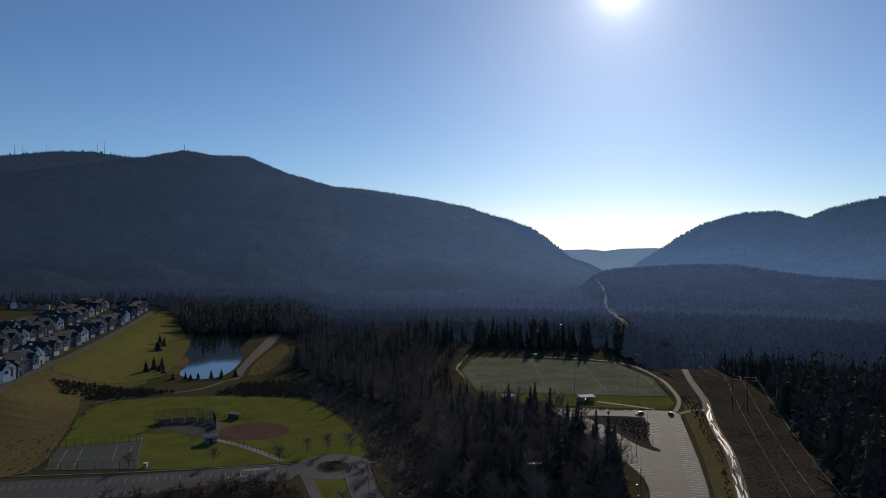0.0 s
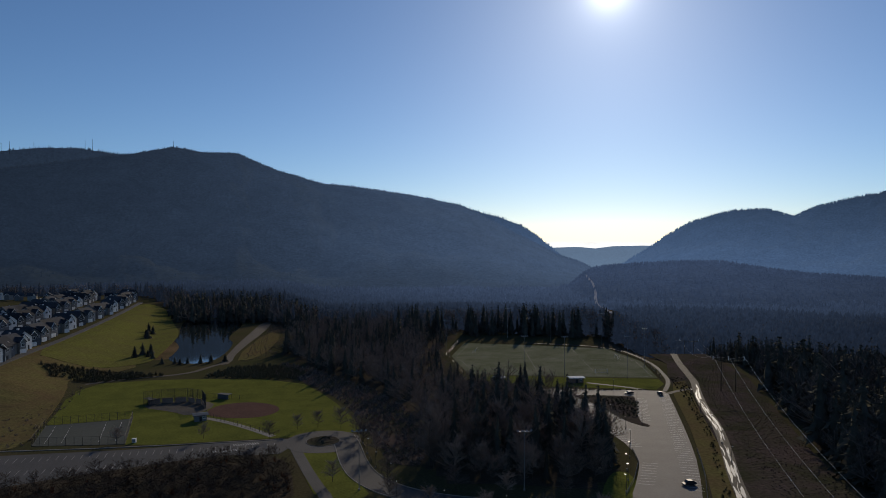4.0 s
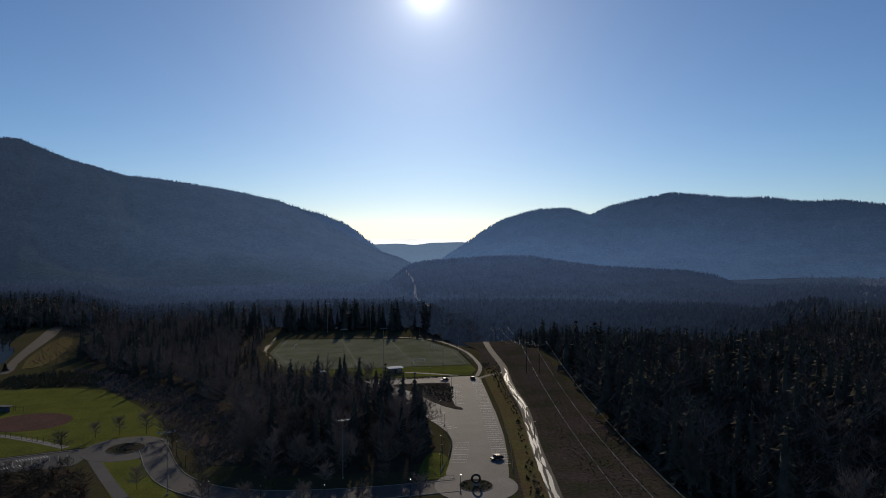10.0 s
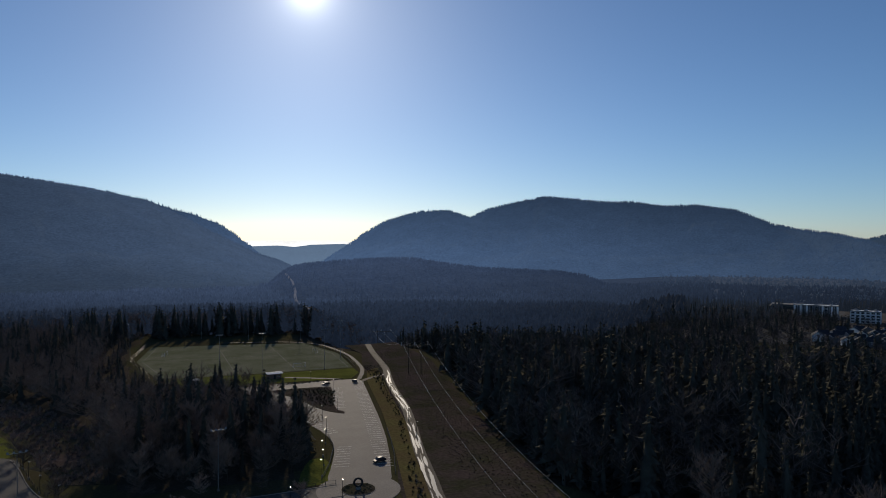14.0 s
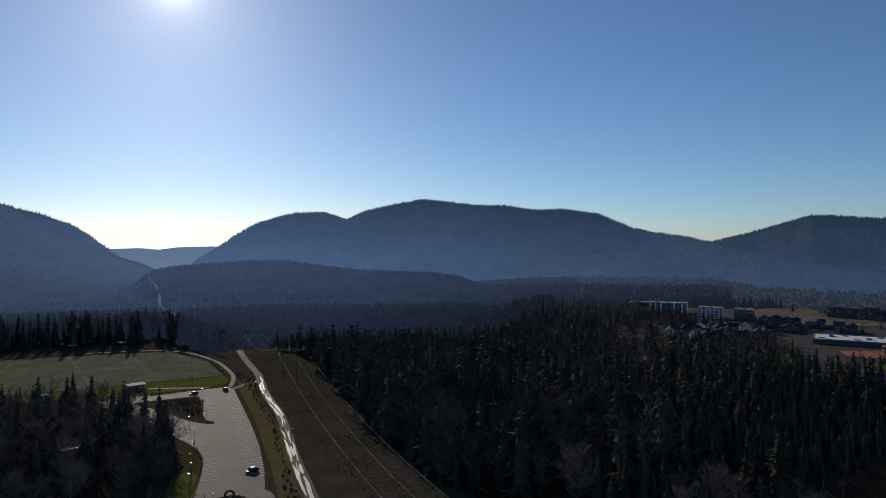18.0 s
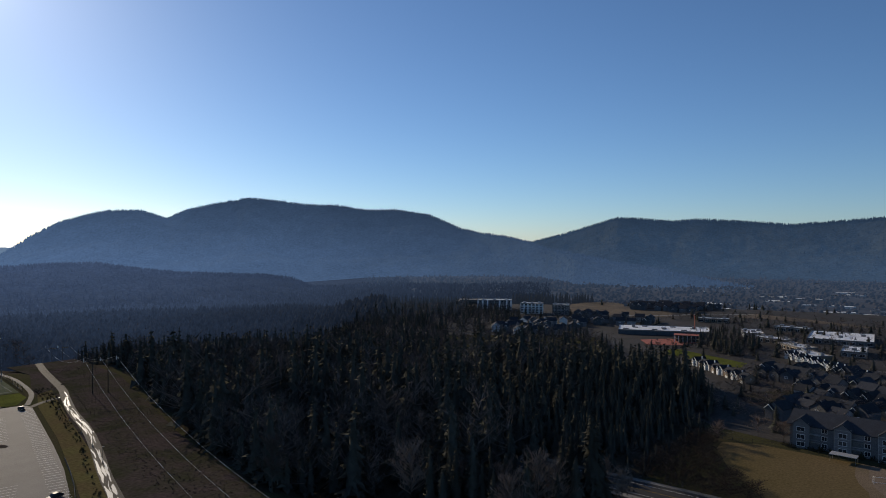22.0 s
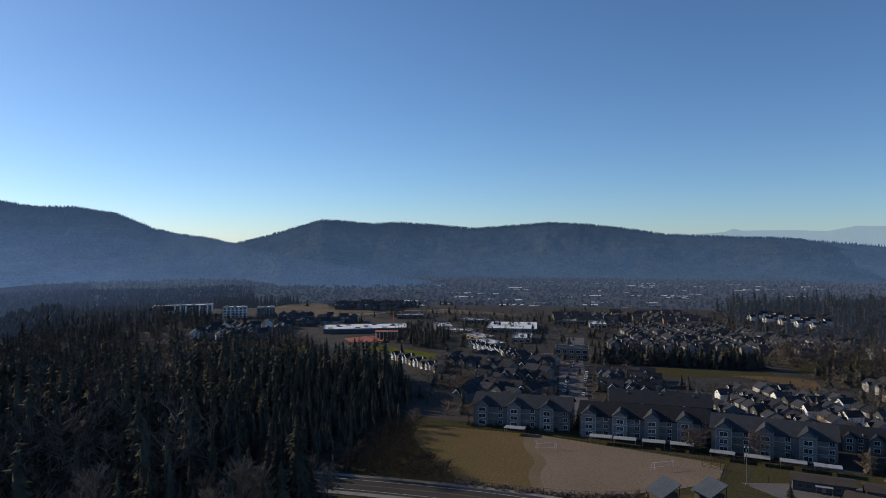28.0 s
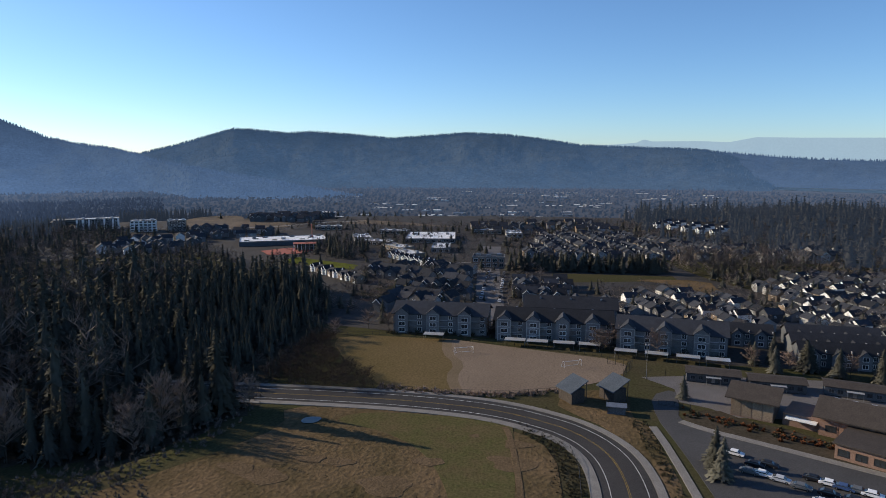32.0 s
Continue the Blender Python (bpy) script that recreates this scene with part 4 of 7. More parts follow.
for name, shift, z, m, lab in (("pitch_blend", 4.0, 0.07, "pitch_blend", "worn grass turning to sand"), ("pitch_worn", 0.0, 0.08, "pitch_sand", "worn sandy half of the pitch")):
    sheet(name, rounded([(272, 31 + shift), (270, 28), (260, -4), (250, -38), (231, -33.5), (216, -13), (209.5, 5), (208.5, 18), (208.5, 20 + shift), (224, 24 + shift), (238, 22 + shift), (252, 29 + shift)], 1), m, z, label=lab, category="field")
BRAMBLES = [(-95, 398), (-79, 387), (-51, 342), (-31, 296), (-24, 264), (-16, 240), (-4, 236), (-4, 268), (-8, 306), (-34, 362), (-72, 417), (-100, 440)]
sheet("bramble_bank", BRAMBLES, "brush", 0.055, label="tan grass and brambles along the wood", category="bank")
sheet("thicket_floor", rounded([(-170, 196), (-140, 219), (-100, 241), (-74, 252), (-57, 249), (-49, 231), (-43, 205), (-60, 180), (-120, 180)], 1), "forest_floor", 0.078, label="brown leaf litter under the thicket", category="ground")
sheet("pitch_corner_lawn", [(224, -36), (243, -39.5), (241, -50), (222, -46)], "meadow", 0.065, label="green lawn at the pitch's corner", category="lawn")
sheet("park_lawn", rounded([(-53, 256), (-45, 229), (-36, 206), (-19, 207), (-27, 226), (-33.5, 247), (-41, 257)], 1), "lawn", 0.06, label="green lawn between path and road", category="lawn")
sheet("park_lawn_east", rounded([(50, 205), (56, 222), (62, 232), (67, 228), (64, 206)], 1), "lawn", 0.06, label="green verge beside the car park", category="lawn")
sheet("school_bed", rounded([(197, -45), (205, -57), (196, -64), (190, -76), (168, -94), (163, -90), (184, -59), (189, -51)], 1), "forest_floor", 0.12, label="dark mulch bed with shrubs", category="planter")
sheet("roadside_grass", rounded([(204, -8), (193, -16), (186, -23), (168, -30.5), (146, -32.5), (146, -37), (176, -36), (190, -35), (196, -31), (214, -34), (218, -20)], 1), "dry_grass", 0.06, label="brown grass beside the road", category="verge")
# roads: a slab, its kerbs and painted lines
ROAD = smoothed([(199, 130), (200, 80), (200, 59), (199.5, 40), (197.5, 22), (195, 10), (190.5, -1), (182, -14), (169, -22), (155, -24.2), (140, -24), (90, -26)], 3)
PARK_ROAD = smoothed([(62, 198), (32, 199), (5, 204), (-12, 212), (-24, 226), (-30, 243), (-34, 262), (-38, 274)], 3)
PATHWAY = smoothed([(-55, 262), (-50, 248), (-40, 222), (-32, 205), (-30, 180)], 2)


def lay(name, pts, width, m, z, label, category, thick=0.3):
    return tagged(new(name, poly_mesh(name, *ribbon(pts, width, z, thick), m)), label, category, kind="structure")


road = lay("road", ROAD, 12.5, "road_asphalt", 0.10, "curving two-lane asphalt road", "road")
part("pavement_strip", poly_mesh("pavement_strip", *ribbon(offset(ROAD, -7.7), 2.6, 0.24, 0.4), "concrete"), road, "pale concrete pavement")
part("pavement_strip", poly_mesh("pavement_strip", *ribbon(offset(ROAD, 7.4), 2.2, 0.24, 0.4), "concrete"), road, "pale concrete pavement")
for d, w, m in ((-0.18, 0.1, "paint_yellow"), (0.18, 0.1, "paint_yellow"), (4.3, 0.12, "paint_white"), (-4.3, 0.12, "paint_white")):
    part("lane_line", poly_mesh("lane_line", *ribbon(offset(ROAD, d), w, 0.115, 0.012), m), road)
park_road = lay("park_road", PARK_ROAD, 9.5, "drive_asphalt", 0.08, "grey park road", "road")
for d in (-4.9, 4.9):
    part("kerb", poly_mesh("kerb", *ribbon(offset(PARK_ROAD, d), 0.3, 0.22, 0.3), "concrete"), park_road)
lay("footpath", PATHWAY, 4.0, "drive_asphalt", 0.075, "narrow asphalt path", "path")
lay("footpath_field", smoothed([(-66, 274), (-80, 287), (-97, 300), (-108, 304)], 2), 3.0, "concrete", 0.09, "pale path to the ball field", "path")
lay("footpath_hut", smoothed([(85, 375), (100, 366), (112, 357)], 1), 2.4, "concrete", 0.075, "pale path to the hut", "path")
lay("field_path", smoothed([(121, 353), (130, 372), (135, 390), (142, 440), (133, 502), (72, 522)], 2), 2.4, "drive_asphalt", 0.095, "asphalt path beside the field", "path")
lay("lane_back", smoothed([(-228, 300), (-208, 335), (-199, 368), (-180, 388), (-148, 402), (-142, 424), (-137, 441)], 2), 3.4, "gravel", 0.12, "lane behind the ball field", "path")
track = lay("gravel_track", smoothed([(75, 120), (84, 172), (92, 197), (100, 225), (111, 256), (121.5, 289), (128.5, 321), (139.5, 357), (146, 376), (152, 404), (160, 440), (168, 470)], 2), 4.2, "gravel", 0.085,
            "wet gravel track under the power line", "track")
def draped(name, pts, width, m, label, category):
    """A strip that follows the lie of the land."""
    V, F = ribbon(pts, width, 0.75, 1.5)
    V = [(x, y, z + float(ground_z(x, y))) for x, y, z in V]
    return tagged(new(name, poly_mesh(name, V, F, m)), label, category, kind="structure")


draped("house_road", smoothed([(-228, 330), (-241, 358), (-251, 403), (-267, 498), (-309, 675), (-335, 770)], 2), 5, "drive_asphalt", "street along the hillside houses", "road")
def clearing():
    """The cut strip runs over the valley floor and up the side of the low hill."""
    ca, ce = zip(*sorted(FRONT_HILL))
    line, heights = [], []
    for d in range(780, 2460, 30):
        a = -15.5 + 2.6 * (d - 700) / 1800 + 0.12 * math.sin(d * 0.011)
        x, y = polar(a, d)
        z = float(ground_z(x, y))
        if d > 1750:
            u = (d - 1750) / 750
            crest = 77 + 2500 * math.tan(radians(float(np.interp(a, ca, ce))))
            z = max(z, -98 + (crest + 98) * u * (0.55 + 0.45 * u) + 5)
        line.append((x, y))
        heights += [z] * 4
    V, F = ribbon(line, 7.0, 0.9, 3)
    V = [(x + 2.2 * noise.noise(Vector((x * 0.05, y * 0.05, 2.0))) + 1.5 * noise.noise(Vector((y * 0.13, 1.0, x * 0.1))), y, z) for x, y, z in V]
    V = [(x, y, z + h) for (x, y, z), h in zip(V, heights)]
    tagged(new("power_line_clearing", poly_mesh("power_line_clearing", V, F, "cleared_strip")), "pale cleared strip under the far power line", "track", kind="structure")


clearing()

# turning circles
def ring_island(name, x, y, r, m, label):
    n = 28
    pts = [(x + r * math.cos(6.2832 * i / n), y + r * math.sin(6.2832 * i / n)) for i in range(n)]
    ob = sheet(name, pts, m, 0.26, 0.3, label, "traffic island", kind="")
    k = poly_mesh("kerb", *ribbon(pts + pts[:1], 0.35, 0.24, 0.3), "concrete")
    part("kerb", k, ob)
    return ob


def disc(name, x, y, r, z, m, label, category):
    pts = [(x + r * math.cos(6.2832 * i / 32), y + r * math.sin(6.2832 * i / 32)) for i in range(32)]
    return sheet(name, pts, m, z, 0.3, label, category)


disc("turning_circle", 67, 196, 13, 0.115, "asphalt", "asphalt turning circle", "road")
disc("drop_off_circle", -44.5, 267, 15, 0.095, "drive_asphalt", "asphalt drop-off circle", "road")
ring_island("round_island", 67, 196.2, 5.2, "brush", "round planted island with kerb")
ring_island("round_island", -44.5, 267, 6.5, "brush", "round planted island with kerb")


# ---- buildings ----
def kit_place(kit, name, m, label, category, group=""):
    """Sets up one thing from a list of (name, mesh, parent index or -1, label, local pose)."""
    root = tagged(new(name), label, category, group)
    root.matrix_basis = m
    made = []
    for pname, me, up, plabel, at in kit:
        made.append(part(pname, me, root if up < 0 else made[up], plabel, at))
    return root


def gable_roof(x0, y0, x1, y1, z, rise, over=0.5, thick=0.25, along="x"):
    """Two sloping slabs with overhang; the ridge runs along x or y."""
    x0, y0, x1, y1 = x0 - over, y0 - over, x1 + over, y1 + over
    if along == "x":
        ym = (y0 + y1) / 2
        e = [(x0, y0, z), (x1, y0, z), (x1, ym, z + rise), (x0, ym, z + rise), (x0, y1, z), (x1, y1, z)]
    else:
        xm = (x0 + x1) / 2
        e = [(x0, y1, z), (x0, y0, z), (xm, y0, z + rise), (xm, y1, z + rise), (x1, y1, z), (x1, y0, z)]
    V = e + [(a, b, c - thick) for a, b, c in e]
    F = [(0, 1, 2, 3), (3, 2, 5, 4), (7, 6, 9, 8), (8, 9, 10, 11), (0, 6, 7, 1), (4, 5, 11, 10), (1, 7, 8, 2), (2, 8, 11, 5), (0, 3, 9, 6), (3, 4, 10, 9)]
    return V, F


def gable_wall(x0, y0, x1, y1, z, rise, along="x"):
    """A closed body under a gable roof."""
    if along == "x":
        ym = (y0 + y1) / 2
        V = [(x0, y0, 0), (x1, y0, 0), (x1, y1, 0), (x0, y1, 0), (x0, y0, z), (x1, y0, z), (x1, y1, z), (x0, y1, z), (x0, ym, z + rise), (x1, ym, z + rise)]
        F = [(0, 3, 2, 1), (0, 1, 5, 4), (2, 3, 7, 6), (1, 2, 6, 9, 5), (3, 0, 4, 8, 7), (4, 5, 9, 8), (6, 7, 8, 9)]
    else:
        xm = (x0 + x1) / 2
        V = [(x0, y0, 0), (x1, y0, 0), (x1, y1, 0), (x0, y1, 0), (x0, y0, z), (x1, y0, z), (x1, y1, z), (x0, y1, z), (xm, y0, z + rise), (xm, y1, z + rise)]
        F = [(0, 3, 2, 1), (1, 2, 6, 5), (3, 0, 4, 7), (0, 1, 5, 8, 4), (2, 3, 7, 9, 6), (4, 8, 9, 7), (5, 6, 9, 8)]
    return V, F


WINDOW_FRAMES, WINDOW_PANES = {}, {}
def window_meshes(w, h, m="trim_white"):
    """Frame with a cross bar, and the pane set back in it. Faces -y, its sill centre at the origin."""
    key = (w, h, m)
    if key not in WINDOW_FRAMES:
        t = 0.14
        V, F = boxes([(-w / 2 - t, -0.09, -t, w / 2 + t, 0.02, 0), (-w / 2 - t, -0.07, h, w / 2 + t, 0.02, h + t), (-w / 2 - t, -0.07, 0, -w / 2, 0.02, h),
                      (w / 2, -0.07, 0, w / 2 + t, 0.02, h), (-0.04, -0.05, 0, 0.04, 0.02, h)])
        WINDOW_FRAMES[key] = poly_mesh("window", V, F, m)
        WINDOW_PANES[key] = box("pane", -w / 2, -0.02, 0, w / 2, 0.0, h, "window_glass")
    return WINDOW_FRAMES[key], WINDOW_PANES[key]


def add_window(kit, x, y, z, w, h, turn=0, m="trim_white", pane=True):
    f, p = window_meshes(w, h, m)
    kit.append(("window", f, -1, "", pose(x, y, z, 0, 0, turn)))
    if pane:
        kit.append(("pane", p, len(kit) - 1, "", None))


def house_kit(w, d, wall_h, rise, siding, roof_m, style, pane=True):
    """A two-storey house; its front faces -y, towards the street."""
    kit = [("wall", poly_mesh("wall", *gable_wall(-w / 2, -d / 2, w / 2, d / 2, wall_h, rise, "y" if style == 1 else "x"), siding), -1, "", None),
           ("roof", poly_mesh("roof", *gable_roof(-w / 2, -d / 2, w / 2, d / 2, wall_h, rise * 1.08, 0.5, 0.22, "y" if style == 1 else "x"), roof_m), -1, "", None)]
    gw = w * (0.45 if style != 2 else 0.36)
    gx = -w * 0.2 if style != 2 else w * 0.22
    kit.append(("front_gable", poly_mesh("front_gable", *gable_wall(gx - gw / 2, -d / 2 - 1.6, gx + gw / 2, 0, wall_h - 0.4, rise * 0.72, "y"), siding), -1, "", None))
    kit.append(("gable_roof", poly_mesh("gable_roof", *gable_roof(gx - gw / 2, -d / 2 - 1.6, gx + gw / 2, 0.2, wall_h - 0.4, rise * 0.78, 0.4, 0.2, "y"), roof_m), -1, "", None))
    kit.append(("gable_trim", poly_mesh("gable_trim", *join(tube([(gx - gw / 2 - 0.4, -d / 2 - 2.02, wall_h - 0.5), (gx, -d / 2 - 2.02, wall_h + rise * 0.72 - 0.5)], [0.16, 0.16], 4),
                                                        tube([(gx + gw / 2 + 0.4, -d / 2 - 2.02, wall_h - 0.5), (gx, -d / 2 - 2.02, wall_h + rise * 0.72 - 0.5)], [0.16, 0.16], 4)), "trim_white"), -1, "", None))
    kit.append(("garage_door", box("garage_door", gx - 1.9, -d / 2 - 1.68, 0.05, gx + 1.9, -d / 2 - 1.58, 2.3, "trim_white"), -1, "white garage door", None))
    side = -1 if gx > 0 else 1
    kit.append(("door", box("door", side * w * 0.28 - 0.5, -d / 2 - 0.06, 0.1, side * w * 0.28 + 0.5, -d / 2 + 0.04, 2.2, "siding_dark"), -1, "", None))
    add_window(kit, gx, -d / 2 - 1.6, wall_h - 2.4, 1.8, 1.3, pane=pane)
    add_window(kit, side * w * 0.28, -d / 2, wall_h - 2.2, 1.4, 1.2, pane=pane)
    add_window(kit, -w / 2, 0, wall_h - 2.2, 1.3, 1.3, -90, pane=False)
    add_window(kit, w / 2, 1.0, wall_h - 2.2, 1.3, 1.3, 90, pane=False)
    add_window(kit, -w * 0.2, d / 2, wall_h - 2.2, 1.7, 1.3, 180, pane=pane)
    kit.append(("chimney", box("chimney", w * 0.3, d * 0.1, wall_h, w * 0.3 + 0.9, d * 0.1 + 0.9, wall_h + rise + 0.6, siding), -1, "", None))
    return kit


HOUSES = [house_kit(9.5, 11, 6.0, 3.2, "siding", "shingle", 0), house_kit(9, 12, 6.2, 3.4, "siding_dark", "shingle", 1), house_kit(10.5, 10.5, 5.8, 3.0, "siding_tan", "shingle", 2),
          house_kit(8.5, 11, 6.4, 3.5, "siding_blue", "shingle", 0), house_kit(9.2, 10, 6.2, 3.2, "trim_white", "shingle", 1), house_kit(10, 11, 6.0, 3.0, "siding", "shingle", 2)]
HOUSES_FAR = [house_kit(9.5, 11, 6.0, 3.2, s, "shingle", k % 3, pane=False)[:5] for k, s in enumerate(("siding", "siding_dark", "siding_tan", "siding_blue", "trim_white", "siding"))]
for hk, s in zip(HOUSES_FAR, (0, 1, 2, 0, 1, 2)):
    add_window(hk, 0.5, 5.5, 3.6, 2.0, 1.4, 180, pane=False)
    add_window(hk, -4.75, 0, 3.6, 1.6, 1.4, -90, pane=False)
LOOKS = ["light grey sided house with dark shingle roof", "dark grey gabled house with dark shingle roof", "tan sided house with dark shingle roof",
         "blue-grey house with dark shingle roof", "white sided house with dark shingle roof", "pale grey house with cross gables"]
house_rng = np.random.default_rng(21)


def house(x, y, turn, group, far=False, pick=None, size=1.0):
    k = int(house_rng.choice([0, 1, 2, 3, 4, 4, 5, 5])) if pick is None else pick
    m = pose(x, y, float(ground_z(x, y)), 0, 0, turn + house_rng.normal() * 2) @ Matrix.Scale(size * (0.86 if far else 1.0) * (0.94 + 0.12 * house_rng.random()), 4)
    if far and math.hypot(x, y) > 412 and x > 0:
        FAR_STOCK.append((k, m))
        return None
    return kit_place((HOUSES_FAR if far else HOUSES)[k], "house", m, LOOKS[k], "house", group)


FAR_STOCK = []
def joined_houses(name, label):
    """The far houses, past counting, joined into one mesh with their materials."""
    V, F, mi, mats, k = [], [], [], [], 0
    for pick, m in FAR_STOCK:
        for pname, me, up, plabel, at in HOUSES_FAR[pick]:
            w = m @ at if at is not None else m
            key = me.materials[0]
            if key not in mats:
                mats.append(key)
            V += [tuple(w @ v.co) for v in me.vertices]
            for p in me.polygons:
                F.append(tuple(i + k for i in p.vertices))
                mi.append(mats.index(key))
            k += len(me.vertices)
    me = bpy.data.meshes.new(name)
    me.from_pydata(V, [], F)
    for key in mats:
        me.materials.append(key)
    me.polygons.foreach_set("material_index", mi)
    me.update()
    tagged(new(name, me), label, "houses", kind="stuff")


# hillside houses above the pond
def house_row(line, n, turn, group, picks, size, far=False):
    pts = smoothed(line, 2)
    for i in range(n):
        k = (len(pts) - 1) * i / (n - 1)
        a, b = Vector(pts[int(k)]), Vector(pts[min(int(k) + 1, len(pts) - 1)])
        p = a.lerp(b, k - int(k))
        house(p.x, p.y, turn, group, far, picks[i % len(picks)], size)


house_row([(-256, 385), (-267, 425), (-285, 490), (-300, 560), (-318, 650), (-345, 750), (-362, 800)], 23, 78, "houses along the hillside street", (4, 1, 0, 3, 5), 1.3)
house_row([(-300, 405), (-318, 480), (-340, 560), (-368, 680), (-398, 780)], 22, 78, "second row of hillside houses", (4, 1, 0, 3), 1.25)
house_row([(-340, 480), (-362, 560), (-376, 640), (-412, 767)], 15, 78, "third row of hillside houses", (1, 4, 3, 5), 1.25)
house_row([(-515, 800), (-457, 765), (-405, 780), (-372, 800)], 12, 30, "houses at the wood's edge", (1, 4, 0, 3, 5), 1.1, True)

# town
def quarter(outline, gap, rows, tilt, turn, group, size=0.9, picks=None, drop=0.06, alternate=True):
    """Rows of houses over a quarter of the town, its streets at an angle."""
    cx, cy = sum(p[0] for p in outline) / len(outline), sum(p[1] for p in outline) / len(outline)
    c, s = math.cos(radians(tilt)), math.sin(radians(tilt))
    row, u = 0, -160.0
    while u < 160:
        v = -160.0 + house_rng.uniform(0, gap)
        while v < 160:
            x, y = cx + u * c - v * s, cy + u * s + v * c
            if inside(outline, x, y) and house_rng.random() > drop:
                house(x + house_rng.normal() * 0.5, y + house_rng.normal() * 0.5, tilt + turn + (180 if row % 2 and alternate else 0) + house_rng.normal() * 3, group, True,
                      None if picks is None else int(house_rng.choice(picks)), size * house_rng.uniform(0.9, 1.12))
            v += gap * house_rng.uniform(0.95, 1.12)
        u += rows[row % 2]
        row += 1


quarter([(303, -42), (345, -34), (360, -40), (376, -88), (360, -112), (330, -118), (296, -108)], 8.2, (11, 13), 106, 90, "houses behind the apartments", 0.72, (4, 3, 0, 1, 2, 3, 5))
quarter([(290, -120), (330, -124), (392, -130), (440, -160), (440, -232), (330, -262), (282, -215)], 7.8, (10.5, 13), 113, 90, "houses on the east slope", 0.68, (0, 4, 4, 3, 1, 2, 5))
quarter([(484, 8), (492, -20), (500, -60), (505, -150), (560, -185), (600, -120), (645, -85), (645, -12), (560, -6)], 8.2, (11.5, 13.5), 101, 90, "houses beyond the green strip", 0.78, (0, 1, 1, 3, 3, 2, 5))
quarter([(352, 11), (352, -17), (380, -24), (400, -19), (405, 6)], 7.6, (12, 15), 4, -90, "gabled houses behind the long block", 0.85, (1, 3, 3, 0), alternate=False)
quarter([(316, 70), (330, 30), (352, 28), (430, 36), (445, 66), (430, 104), (400, 98), (392, 74)], 7.8, (13, 15), -24, 90, "dark townhouses by the wood", 0.85, (1, 3, 1, 0), drop=0.1)
quarter([(470, 335), (560, 350), (575, 290), (490, 275)], 8.5, (13, 17), 30, 90, "houses below the plateau", 0.85, (1, 1, 3, 0, 4), drop=0.2)
quarter([(560, 302), (640, 335), (655, 262), (604, 236)], 9.5, (14, 18), 20, 90, "houses at the plateau's edge", 0.9, (1, 3, 1, 0), drop=0.25)
quarter([(738, 325), (812, 345), (806, 235), (735, 250)], 9, (13, 17), 12, 90, "houses on the plateau", 0.9, (1, 3, 2), drop=0.1)
quarter([(640, 60), (720, 62), (745, -70), (660, -88), (650, -20)], 10, (15, 20), 8, 90, "houses by the plateau's rim", 0.9, (1, 3, 0, 2), drop=0.3)
quarter([(500, -165), (545, -192), (560, -235), (500, -230)], 11, (15, 20), 25, 90, "houses under the wooded hill", 1.0, (4, 0, 5, 1), drop=0.2)
for i in range(13):
    t = i / 12
    house(489 - 55 * t, 100 - 51 * t, -137, "white townhouse row", pick=4, size=0.56)
for i in range(8):
    t = i / 7
    house(425 - 35 * t, 139 - 37 * t, -137, "cream houses at the wood's edge", pick=(4, 2)[i % 2], size=0.6)
for i in range(15):
    hx, hy = polar(-100.6 - 0.36 * i, 740 - 5 * i + 22 * (i % 3))
    house(hx, hy, -160, "white houses on the wooded hill", far=True, pick=4, size=0.75)


joined_houses("far_houses", "close rows of far houses with dark roofs")


